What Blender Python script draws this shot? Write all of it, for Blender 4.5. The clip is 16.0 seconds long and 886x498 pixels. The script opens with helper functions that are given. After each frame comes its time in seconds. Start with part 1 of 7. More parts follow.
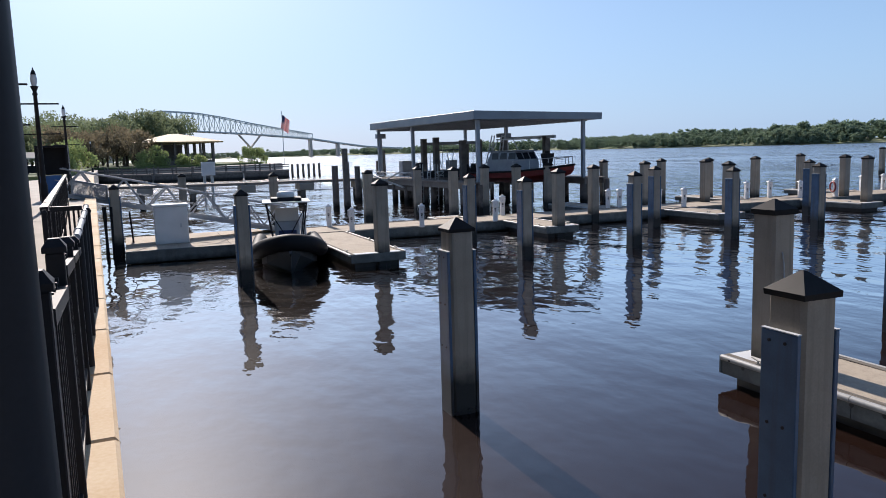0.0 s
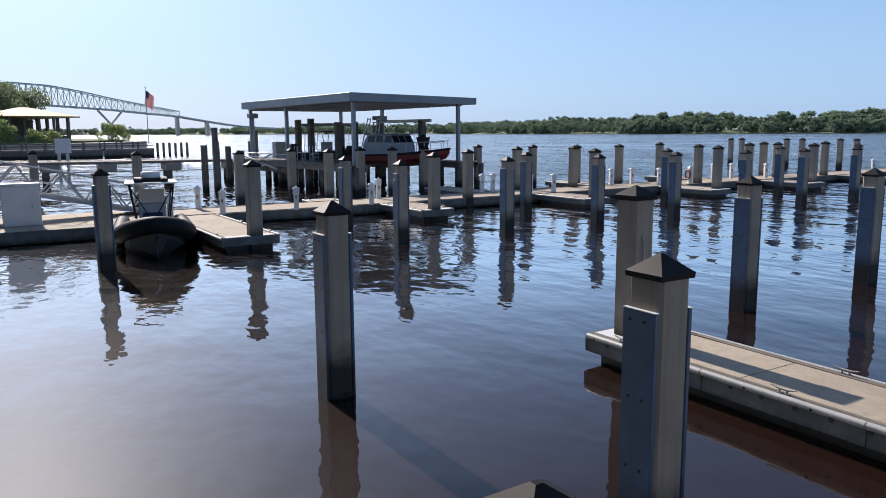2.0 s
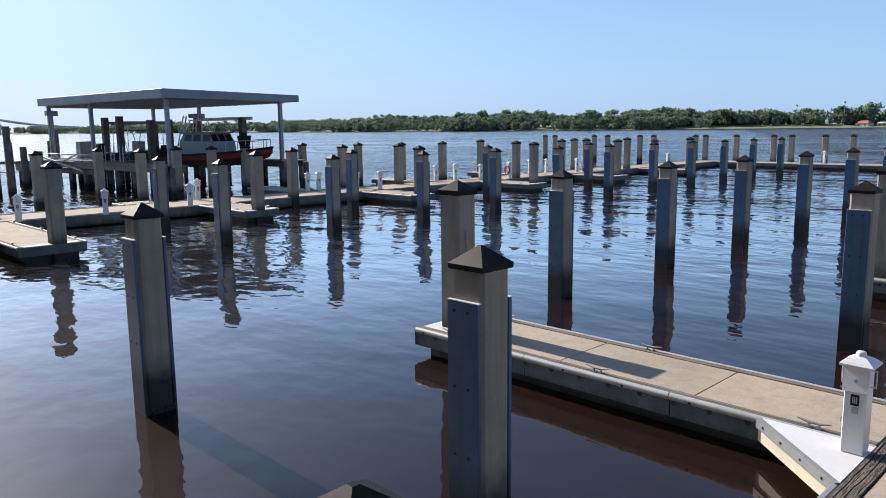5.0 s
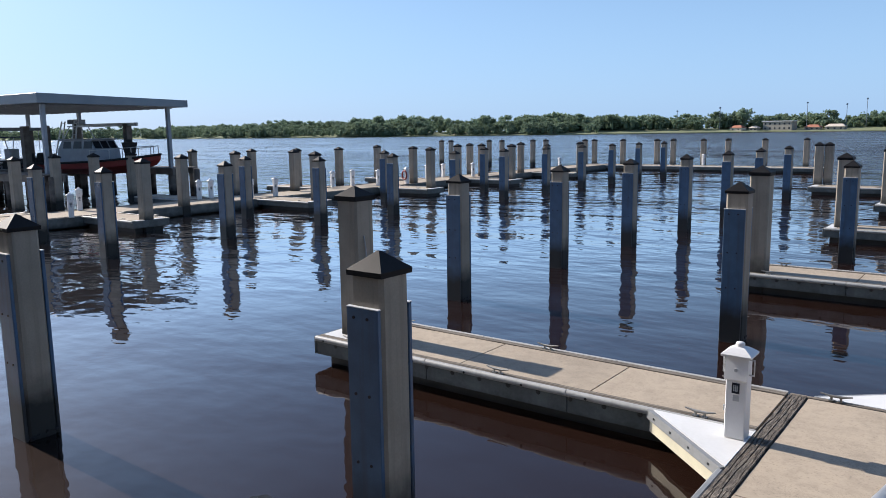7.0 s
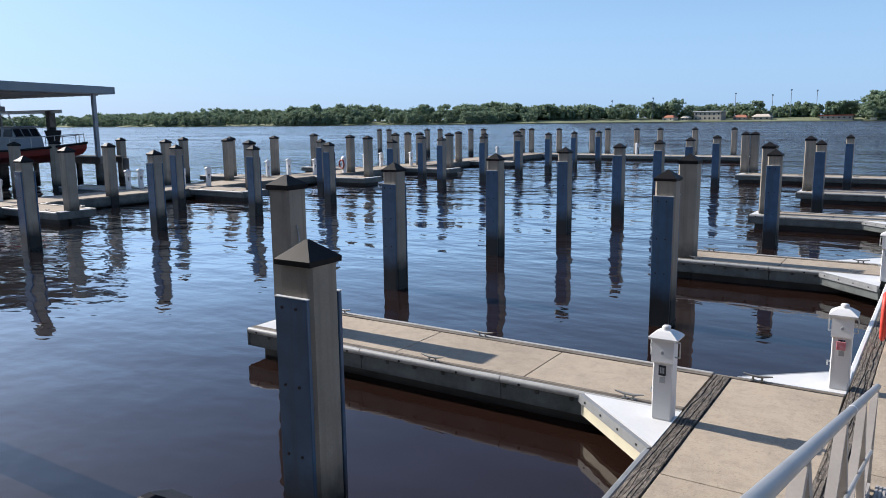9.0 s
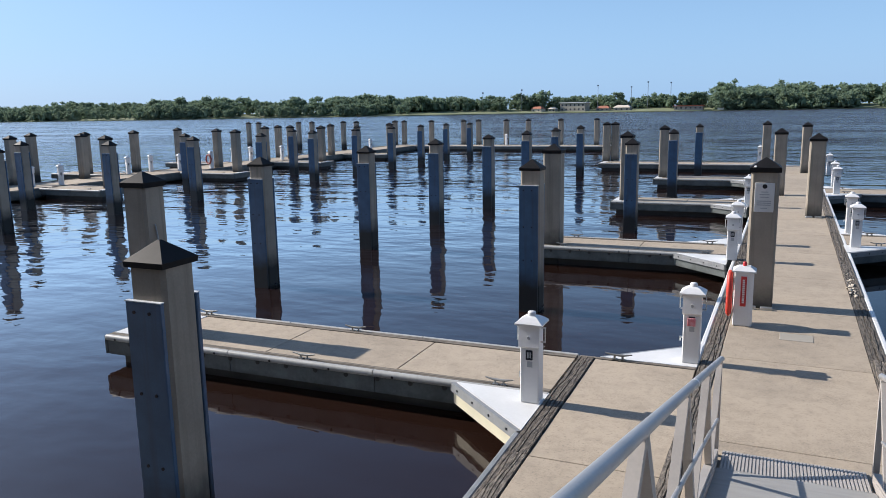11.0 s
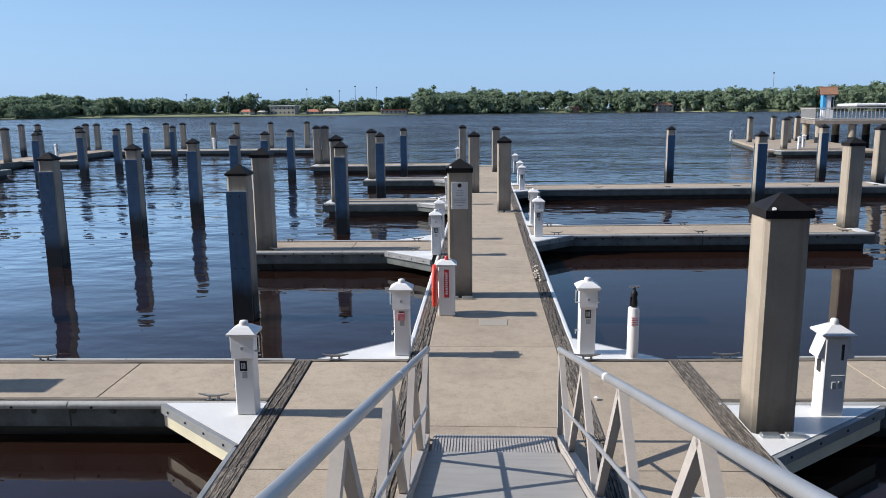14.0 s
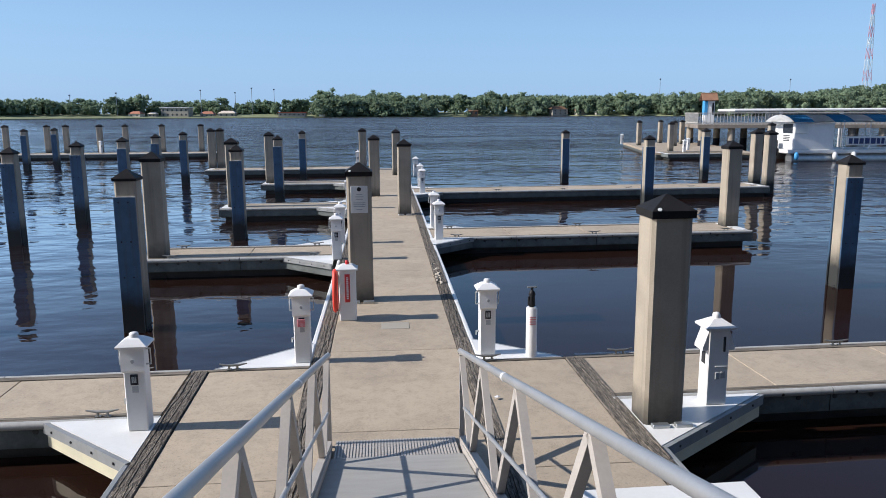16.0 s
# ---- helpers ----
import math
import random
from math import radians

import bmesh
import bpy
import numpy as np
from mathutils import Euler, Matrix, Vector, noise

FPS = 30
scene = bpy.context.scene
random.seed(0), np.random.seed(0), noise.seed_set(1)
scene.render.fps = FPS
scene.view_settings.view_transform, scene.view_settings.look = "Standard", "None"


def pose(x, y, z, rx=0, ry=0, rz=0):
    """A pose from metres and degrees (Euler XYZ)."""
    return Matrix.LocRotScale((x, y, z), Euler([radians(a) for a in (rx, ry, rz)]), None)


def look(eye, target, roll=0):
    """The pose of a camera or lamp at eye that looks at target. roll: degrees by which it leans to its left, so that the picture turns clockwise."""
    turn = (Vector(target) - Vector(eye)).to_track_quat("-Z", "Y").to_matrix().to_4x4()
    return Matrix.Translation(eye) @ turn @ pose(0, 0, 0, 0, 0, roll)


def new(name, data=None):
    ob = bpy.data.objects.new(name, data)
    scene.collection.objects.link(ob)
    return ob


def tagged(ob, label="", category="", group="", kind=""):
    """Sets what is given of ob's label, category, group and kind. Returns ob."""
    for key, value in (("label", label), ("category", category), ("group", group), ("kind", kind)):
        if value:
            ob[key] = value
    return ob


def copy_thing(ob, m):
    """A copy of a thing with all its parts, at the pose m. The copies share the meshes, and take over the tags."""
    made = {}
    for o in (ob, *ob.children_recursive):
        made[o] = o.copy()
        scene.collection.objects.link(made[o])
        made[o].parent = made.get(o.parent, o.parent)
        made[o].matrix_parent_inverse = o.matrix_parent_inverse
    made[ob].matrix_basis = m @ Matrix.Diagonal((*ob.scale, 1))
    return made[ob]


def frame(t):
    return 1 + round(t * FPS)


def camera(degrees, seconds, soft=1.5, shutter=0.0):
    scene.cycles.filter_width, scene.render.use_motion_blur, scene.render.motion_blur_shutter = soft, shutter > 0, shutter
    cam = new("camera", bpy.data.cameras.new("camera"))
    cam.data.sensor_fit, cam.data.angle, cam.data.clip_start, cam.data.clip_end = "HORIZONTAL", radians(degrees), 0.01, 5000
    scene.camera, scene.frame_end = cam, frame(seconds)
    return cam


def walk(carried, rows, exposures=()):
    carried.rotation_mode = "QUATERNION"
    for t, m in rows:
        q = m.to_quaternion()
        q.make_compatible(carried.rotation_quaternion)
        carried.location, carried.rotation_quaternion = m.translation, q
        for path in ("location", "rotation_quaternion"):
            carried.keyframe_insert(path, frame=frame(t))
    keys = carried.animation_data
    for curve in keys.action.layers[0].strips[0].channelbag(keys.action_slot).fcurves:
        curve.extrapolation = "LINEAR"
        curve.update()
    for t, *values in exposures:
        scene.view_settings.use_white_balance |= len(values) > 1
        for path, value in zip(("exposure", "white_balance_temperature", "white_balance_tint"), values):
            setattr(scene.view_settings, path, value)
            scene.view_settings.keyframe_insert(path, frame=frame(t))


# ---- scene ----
cam = camera(60.9, 16.0, 0.9)
PATH = [
    (0, (-0.469, -0.184, 3.629), (-2.302, 0.574, 3.371), -1.7),
    (0.5, (-0.454, -0.2, 3.633), (-2.256, 0.623, 3.353), -1.3),
    (1, (-0.442, -0.221, 3.642), (-2.2, 0.681, 3.337), -0.4),
    (1.5, (-0.449, -0.215, 3.639), (-2.163, 0.768, 3.332), -0.4),
    (2, (-0.465, -0.184, 3.634), (-2.142, 0.861, 3.326), -0.4),
    (2.5, (-0.482, -0.152, 3.616), (-2.116, 0.958, 3.305), -0.4),
    (3, (-0.482, -0.127, 3.612), (-2.069, 1.048, 3.294), -0.6),
    (3.5, (-0.478, -0.122, 3.613), (-2.015, 1.118, 3.294), -0.6),
    (4, (-0.482, -0.108, 3.614), (-1.967, 1.194, 3.301), -0.7),
    (6.3, (-0.48, -0.096, 3.612), (-1.761, 1.408, 3.298), -0.6),
    (6.5, (-0.48, -0.094, 3.612), (-1.738, 1.43, 3.303), -0.7),
    (7, (-0.478, -0.09, 3.612), (-1.676, 1.482, 3.306), -0.8),
    (7.5, (-0.477, -0.07, 3.607), (-1.624, 1.539, 3.295), -1.0),
    (8, (-0.47, -0.07, 3.606), (-1.581, 1.562, 3.286), -1.1),
    (8.5, (-0.456, -0.049, 3.598), (-1.544, 1.597, 3.269), -0.8),
    (8.7, (-0.443, -0.04, 3.594), (-1.523, 1.61, 3.262), -0.7),
    (10.8, (-0.349, 0.076, 3.598), (-1.178, 1.86, 3.241), -1.0),
    (11, (-0.344, 0.073, 3.592), (-1.123, 1.879, 3.232), -1.0),
    (11.5, (-0.343, 0.078, 3.604), (-0.965, 1.945, 3.25), -0.8),
    (12, (-0.33, 0.078, 3.607), (-0.863, 1.974, 3.264), -1.0),
    (12.5, (-0.314, 0.08, 3.606), (-0.749, 2.001, 3.26), -1.1),
    (13, (-0.284, 0.097, 3.599), (-0.573, 2.045, 3.246), -0.8),
    (13.5, (-0.268, 0.091, 3.606), (-0.437, 2.052, 3.249), -0.7),
    (14, (-0.246, 0.094, 3.602), (-0.309, 2.06, 3.24), -0.6),
    (14.5, (-0.243, 0.107, 3.605), (-0.223, 2.074, 3.243), -0.3),
    (15, (-0.235, 0.098, 3.609), (-0.165, 2.065, 3.253), -0.5),
    (15.5, (-0.23, 0.093, 3.609), (-0.098, 2.057, 3.255), -0.3),
    (16, (-0.216, 0.092, 3.61), (-0.021, 2.05, 3.254), -0.3),
]
walk(cam, [(t, look(eye, target, roll)) for t, eye, target, roll in PATH], [(0.0, 0.40, 5900, 13), (4.0, 0.54, 5900, 12), (8.5, 0.58, 5800, 10), (12.0, 0.48, 5730, 9), (16.0, 0.45, 5700, 9)])

# ---- light ----
SUN_ELEVATION = 33.5
world = bpy.data.worlds.new("sky")
scene.world = world
world.use_nodes = True
wt = world.node_tree
sky = wt.nodes.new("ShaderNodeTexSky")
sky.sky_type = "NISHITA"
sky.sun_disc = False
sky.sun_elevation = radians(SUN_ELEVATION)
sky.sun_rotation = radians(-90)
sky.air_density, sky.dust_density, sky.ozone_density = 1.0, 0.95, 3.5
haze = wt.nodes.new("ShaderNodeMix")   # bright spring haze, thick at the horizon and thin overhead
haze.data_type = "RGBA"
haze.inputs["B"].default_value = (3.8, 5.7, 8.2, 1)
way, up, thick = wt.nodes.new("ShaderNodeTexCoord"), wt.nodes.new("ShaderNodeSeparateXYZ"), wt.nodes.new("ShaderNodeMapRange")
thick.interpolation_type = "SMOOTHSTEP"
for key, value in (("From Min", 0.0), ("From Max", 0.34), ("To Min", 0.70), ("To Max", 0.10)):
    thick.inputs[key].default_value = value
wt.links.new(way.outputs["Generated"], up.inputs[0])
wt.links.new(up.outputs["Z"], thick.inputs["Value"])
wt.links.new(thick.outputs[0], haze.inputs["Factor"])
wt.links.new(sky.outputs[0], haze.inputs["A"])
wt.links.new(haze.outputs["Result"], wt.nodes["Background"].inputs[0])
wt.nodes["Background"].inputs[1].default_value = 0.080
sun = new("sun", bpy.data.lights.new("sun", "SUN"))
sun.data.energy, sun.data.angle, sun.data.color = 5.0, radians(0.53), (1.0, 0.86, 0.70)
sun.matrix_world = look((-100 * math.cos(radians(SUN_ELEVATION)), 0, 100 * math.sin(radians(SUN_ELEVATION))), (0, 0, 0))


# ---- materials ----
def material(name, base, second=None, rough=0.7, metal=0.0, scale=3.0, fine=60.0, mix=0.5, bump=0.15, stretch=(1, 1, 1), depth=0.004, world_space=True, grain=0.4):
    """Two scales of noise between two colours, with fine relief."""
    m = bpy.data.materials.new(name)
    m.use_nodes = True
    nt = m.node_tree
    n, l = nt.nodes, nt.links
    p = n["Principled BSDF"]
    p.inputs["Roughness"].default_value, p.inputs["Metallic"].default_value = rough, metal
    second = second or tuple(c * 0.75 for c in base)
    if world_space:
        src = n.new("ShaderNodeNewGeometry").outputs["Position"]
    else:
        src = n.new("ShaderNodeTexCoord").outputs["Object"]
    mp = n.new("ShaderNodeMapping")
    mp.inputs["Scale"].default_value = stretch
    l.new(src, mp.inputs["Vector"])
    big, small = n.new("ShaderNodeTexNoise"), n.new("ShaderNodeTexNoise")
    big.inputs["Scale"].default_value, big.inputs["Detail"].default_value = scale, 6
    small.inputs["Scale"].default_value, small.inputs["Detail"].default_value = fine, 3
    l.new(mp.outputs[0], big.inputs["Vector"])
    l.new(mp.outputs[0], small.inputs["Vector"])
    add = n.new("ShaderNodeMath")
    add.operation = "MULTIPLY_ADD"
    add.inputs[1].default_value = grain
    l.new(small.outputs["Fac"], add.inputs[0])
    l.new(big.outputs["Fac"], add.inputs[2])
    ramp = n.new("ShaderNodeValToRGB")
    ramp.color_ramp.elements[0].position, ramp.color_ramp.elements[1].position = 0.5 + 0.5 * grain - 0.5 * mix, 0.5 + 0.5 * grain + 0.5 * mix
    ramp.color_ramp.elements[0].color, ramp.color_ramp.elements[1].color = (*second, 1), (*base, 1)
    l.new(add.outputs[0], ramp.inputs[0])
    l.new(ramp.outputs[0], p.inputs["Base Color"])
    if bump:
        b = n.new("ShaderNodeBump")
        b.inputs["Strength"].default_value, b.inputs["Distance"].default_value = bump, depth
        l.new(add.outputs[0], b.inputs["Height"])
        l.new(b.outputs[0], p.inputs["Normal"])
    return m


def stained(m, colour, low, high, wobble=0.25):
    """A tide stain: below about low metres over the water the colour turns to that of algae and wet."""
    nt = m.node_tree
    n, l = nt.nodes, nt.links
    p = n["Principled BSDF"]
    old = p.inputs["Base Color"].links[0].from_socket
    geo, sep = n.new("ShaderNodeNewGeometry"), n.new("ShaderNodeSeparateXYZ")
    l.new(geo.outputs["Position"], sep.inputs[0])
    noise_node = n.new("ShaderNodeTexNoise")
    noise_node.inputs["Scale"].default_value, noise_node.inputs["Detail"].default_value = 6.0, 5
    l.new(geo.outputs["Position"], noise_node.inputs["Vector"])
    mul = n.new("ShaderNodeMath")
    mul.operation = "MULTIPLY_ADD"
    mul.inputs[1].default_value = wobble
    l.new(noise_node.outputs["Fac"], mul.inputs[0])
    l.new(sep.outputs["Z"], mul.inputs[2])
    rng = n.new("ShaderNodeMapRange")
    rng.inputs["From Min"].default_value, rng.inputs["From Max"].default_value = low + wobble * 0.5, high + wobble * 0.5
    l.new(mul.outputs[0], rng.inputs["Value"])
    mixer = n.new("ShaderNodeMix")
    mixer.data_type = "RGBA"
    l.new(rng.outputs[0], mixer.inputs["Factor"])
    mixer.inputs["A"].default_value = (*colour, 1)
    l.new(old, mixer.inputs["B"])
    l.new(mixer.outputs["Result"], p.inputs["Base Color"])
    return m


def streaked(m, colour, amount=0.6, scale=7.0):
    """Dark runs down an upright face."""
    nt = m.node_tree
    n, l = nt.nodes, nt.links
    p = n["Principled BSDF"]
    old = p.inputs["Base Color"].links[0].from_socket
    geo, mp, tex = n.new("ShaderNodeNewGeometry"), n.new("ShaderNodeMapping"), n.new("ShaderNodeTexNoise")
    mp.inputs["Scale"].default_value = (scale, scale, 0.35)
    l.new(geo.outputs["Position"], mp.inputs["Vector"])
    l.new(mp.outputs[0], tex.inputs["Vector"])
    tex.inputs["Scale"].default_value, tex.inputs["Detail"].default_value = 1.6, 5
    rng = n.new("ShaderNodeMapRange")
    rng.inputs["From Min"].default_value, rng.inputs["From Max"].default_value = 0.52, 0.72
    rng.inputs["To Max"].default_value = amount
    l.new(tex.outputs["Fac"], rng.inputs["Value"])
    mixer = n.new("ShaderNodeMix")
    mixer.data_type = "RGBA"
    l.new(rng.outputs[0], mixer.inputs["Factor"])
    l.new(old, mixer.inputs["A"])
    mixer.inputs["B"].default_value = (*colour, 1)
    l.new(mixer.outputs["Result"], p.inputs["Base Color"])
    return m


def pieces_vary(m, amount=0.18):
    """Alike pieces differ a little in tone."""
    nt = m.node_tree
    n, l = nt.nodes, nt.links
    p = n["Principled BSDF"]
    old = p.inputs["Base Color"].links[0].from_socket
    info, hsv, rng = n.new("ShaderNodeObjectInfo"), n.new("ShaderNodeHueSaturation"), n.new("ShaderNodeMapRange")
    rng.inputs["To Min"].default_value, rng.inputs["To Max"].default_value = 1 - amount, 1 + amount
    l.new(info.outputs["Random"], rng.inputs["Value"])
    l.new(rng.outputs[0], hsv.inputs["Value"])
    l.new(old, hsv.inputs["Color"])
    l.new(hsv.outputs[0], p.inputs["Base Color"])
    return m


def soiled(m, colour, scale):
    """Worn patches and small dark spots."""
    nt = m.node_tree
    n, l = nt.nodes, nt.links
    p = n["Principled BSDF"]
    geo = n.new("ShaderNodeNewGeometry")
    for size, lo, hi, amount in ((scale, 0.48, 0.75, 0.40), (scale * 6, 0.48, 0.72, 0.40), (scale * 32, 0.55, 0.72, 0.75)):
        old = p.inputs["Base Color"].links[0].from_socket
        tex, rng, mixer = n.new("ShaderNodeTexNoise"), n.new("ShaderNodeMapRange"), n.new("ShaderNodeMix")
        l.new(geo.outputs["Position"], tex.inputs["Vector"])
        tex.inputs["Scale"].default_value, tex.inputs["Detail"].default_value, tex.inputs["Roughness"].default_value = size, 8, 0.68
        rng.inputs["From Min"].default_value, rng.inputs["From Max"].default_value, rng.inputs["To Max"].default_value = lo, hi, amount
        l.new(tex.outputs["Fac"], rng.inputs["Value"])
        mixer.data_type = "RGBA"
        l.new(rng.outputs[0], mixer.inputs["Factor"])
        l.new(old, mixer.inputs["A"])
        mixer.inputs["B"].default_value = (*colour, 1)
        l.new(mixer.outputs["Result"], p.inputs["Base Color"])
    return m


def water_material():
    """Brown river water: a dark body under a rippled mirror whose gloss follows Fresnel."""
    m = bpy.data.materials.new("river_water")
    m.use_nodes = True
    nt = m.node_tree
    n, l = nt.nodes, nt.links
    n.remove(n["Principled BSDF"])
    geo = n.new("ShaderNodeNewGeometry")
    span = n.new("ShaderNodeVectorMath")
    span.operation = "LENGTH"
    l.new(geo.outputs["Position"], span.inputs[0])

    def by_distance(near, far, low, high):
        rng = n.new("ShaderNodeMapRange")
        for key, value in (("From Min", near), ("From Max", far), ("To Min", low), ("To Max", high)):
            rng.inputs[key].default_value = value
        l.new(span.outputs["Value"], rng.inputs["Value"])
        return rng.outputs[0]

    def ripple(scale, stretch, detail, turn):
        mp, tex = n.new("ShaderNodeMapping"), n.new("ShaderNodeTexNoise")
        mp.inputs["Scale"].default_value = stretch
        mp.inputs["Rotation"].default_value = (0, 0, radians(turn))
        l.new(geo.outputs["Position"], mp.inputs["Vector"])
        l.new(mp.outputs[0], tex.inputs["Vector"])
        tex.inputs["Scale"].default_value, tex.inputs["Detail"].default_value = scale, detail
        return tex.outputs["Fac"]

    total = None
    for scale, stretch, weight, detail, turn in ((0.16, (1.0, 1.7, 1), 1.0, 1, 12), (0.62, (0.95, 1.6, 1), 0.40, 2, 7), (2.2, (1.0, 1.5, 1), 0.07, 2, 14)):
        ma = n.new("ShaderNodeMath")
        ma.operation = "MULTIPLY_ADD"
        ma.inputs[1].default_value = weight
        l.new(ripple(scale, stretch, detail, turn), ma.inputs[0])
        if total:
            l.new(total, ma.inputs[2])
        total = ma.outputs[0]
    # breeze: calm between the piles by the quay, more ripple out on the river, in drifting patches
    patch = n.new("ShaderNodeMapRange")
    patch.inputs["From Min"].default_value, patch.inputs["From Max"].default_value = 0.36, 0.64
    patch.inputs["To Min"].default_value, patch.inputs["To Max"].default_value = 0.55, 1.45
    l.new(ripple(0.05, (0.5, 1.6, 1), 3, 5), patch.inputs["Value"])
    # the docks shelter the slips to the east of them
    along, open_water, both, strength = n.new("ShaderNodeSeparateXYZ"), n.new("ShaderNodeMapRange"), n.new("ShaderNodeMath"), n.new("ShaderNodeMath")
    l.new(geo.outputs["Position"], along.inputs[0])
    for key, value in (("From Min", -7.0), ("From Max", 1.0), ("To Min", 0.072), ("To Max", 0.010)):
        open_water.inputs[key].default_value = value
    l.new(along.outputs["X"], open_water.inputs["Value"])
    both.operation, strength.operation = "ADD", "MULTIPLY"
    l.new(by_distance(18, 120, 0.0, 1.1), both.inputs[0])
    l.new(open_water.outputs[0], both.inputs[1])
    l.new(both.outputs[0], strength.inputs[0])
    l.new(patch.outputs[0], strength.inputs[1])
    b = n.new("ShaderNodeBump")
    b.inputs["Distance"].default_value = 1.1
    l.new(strength.outputs[0], b.inputs["Strength"])
    l.new(total, b.inputs["Height"])

    body, sharp, soft = n.new("ShaderNodeBsdfDiffuse"), n.new("ShaderNodeBsdfGlossy"), n.new("ShaderNodeBsdfGlossy")
    body.inputs["Color"].default_value = (0.0135, 0.0058, 0.0036, 1)
    sharp.inputs["Color"].default_value = (1, 1, 1, 1)
    soft.inputs["Color"].default_value = (1, 1, 1, 1)
    l.new(by_distance(28, 140, 0.02, 0.15), sharp.inputs["Roughness"])
    soft.inputs["Roughness"].default_value = 0.42
    fres, rise, gain = n.new("ShaderNodeFresnel"), n.new("ShaderNodeMath"), n.new("ShaderNodeMath")
    fres.inputs["IOR"].default_value = 1.34
    rise.operation = "MULTIPLY_ADD"
    rise.inputs[1].default_value, rise.inputs[2].default_value = 2.1, 0.72
    gain.operation, gain.use_clamp = "MULTIPLY", True
    l.new(fres.outputs[0], rise.inputs[0])
    l.new(fres.outputs[0], gain.inputs[0])
    l.new(rise.outputs[0], gain.inputs[1])
    for node in (body, sharp, fres):
        l.new(b.outputs[0], node.inputs["Normal"])
    # sky glare put into the mirror weight: more west and by quay, less east
    slant, sky_glare_gain, glare_share, most = n.new("ShaderNodeMath"), n.new("ShaderNodeMapRange"), n.new("ShaderNodeMath"), n.new("ShaderNodeMath")
    slant.operation = "MULTIPLY_ADD"
    slant.inputs[1].default_value = 0.45
    l.new(along.outputs["Y"], slant.inputs[0])
    l.new(along.outputs["X"], slant.inputs[2])
    for key, value in (("From Min", -9.0), ("From Max", 14.0), ("To Min", 1.55), ("To Max", 0.56)):
        sky_glare_gain.inputs[key].default_value = value
    l.new(slant.outputs[0], sky_glare_gain.inputs["Value"])
    glare_share.operation, most.operation = "MULTIPLY", "MINIMUM"
    l.new(gain.outputs[0], glare_share.inputs[0])
    l.new(sky_glare_gain.outputs[0], glare_share.inputs[1])
    l.new(glare_share.outputs[0], most.inputs[0])
    most.inputs[1].default_value = 0.84
    # the finest ripples and the silt spread a small share of the sun's light
    silt, mixer = n.new("ShaderNodeMixShader"), n.new("ShaderNodeMixShader")
    silt.inputs[0].default_value = 0.013
    l.new(body.outputs[0], silt.inputs[1])
    l.new(soft.outputs[0], silt.inputs[2])
    l.new(most.outputs[0], mixer.inputs[0])
    l.new(silt.outputs[0], mixer.inputs[1])
    l.new(sharp.outputs[0], mixer.inputs[2])
    l.new(mixer.outputs[0], n["Material Output"].inputs["Surface"])
    return m


WATER = water_material()
CONCRETE = pieces_vary(material("dock_concrete", (0.385, 0.320, 0.240), (0.25, 0.207, 0.154), 0.85, scale=1.6, fine=75, mix=0.75, bump=0.5, stretch=(0.8, 1.25, 1), grain=1.1), 0.07)
soiled(CONCRETE, (0.17, 0.145, 0.115), 1.1)
PILE = stained(streaked(material("pile_concrete", (0.365, 0.317, 0.25), (0.255, 0.223, 0.178), 0.85, scale=2.0, fine=50, bump=0.2), (0.16, 0.14, 0.11), 0.5), (0.022, 0.024, 0.022), 0.42, 0.85)
CAP = material("cap_plastic", (0.022, 0.021, 0.021), (0.013, 0.0125, 0.013), 0.5, scale=6, bump=0.1)
PLATE = stained(streaked(material("rub_plate", (0.062, 0.128, 0.225), (0.044, 0.09, 0.16), 0.45, scale=5, fine=80, bump=0.05), (0.05, 0.06, 0.08), 0.5), (0.015, 0.018, 0.02), 0.42, 0.8)
PLATE_EDGE = material("plate_edge", (0.62, 0.64, 0.66), rough=0.5)
BOLT = material("dark_bolt", (0.03, 0.03, 0.035), rough=0.5, metal=0.6)
TIMBER_Y = pieces_vary(material("weathered_timber", (0.215, 0.185, 0.15), (0.045, 0.038, 0.032), 0.9, scale=8, fine=30, mix=0.36, bump=1.0, stretch=(6.0, 1.1, 1.0), depth=0.02, grain=0.6), 0.2)
TIMBER_X = pieces_vary(material("weathered_timber_across", (0.24, 0.21, 0.17), (0.07, 0.06, 0.05), 0.9, scale=9, fine=40, mix=0.36, bump=0.9, stretch=(0.16, 4.0, 1.0), depth=0.012), 0.2)
VINYL = material("white_vinyl", (0.71, 0.71, 0.70), (0.58, 0.58, 0.565), 0.4, scale=1.5, fine=25, mix=0.7, bump=0.05)
FENDER = streaked(material("grey_fender", (0.25, 0.26, 0.27), (0.18, 0.19, 0.195), 0.5, scale=2.5, fine=20, mix=0.6, bump=0.08), (0.15, 0.155, 0.15), 0.6, 4)
FENDER_PALE = streaked(material("pale_fender", (0.43, 0.43, 0.415), (0.32, 0.32, 0.31), 0.5, scale=2.5, fine=20, mix=0.6, bump=0.08), (0.26, 0.265, 0.25), 0.4, 9)
FASCIA = stained(streaked(material("float_side", (0.135, 0.152, 0.15), (0.065, 0.075, 0.073), 0.8, scale=2.5, fine=25, bump=0.2), (0.08, 0.085, 0.08), 0.7, 3), (0.018, 0.02, 0.018), 0.02, 0.24)
FLOAT = material("wet_float", (0.035, 0.036, 0.034), (0.015, 0.016, 0.015), 0.7, scale=3)
FILLET_SIDE = material("cream_gusset", (0.62, 0.58, 0.42), (0.50, 0.47, 0.36), 0.6, scale=3)
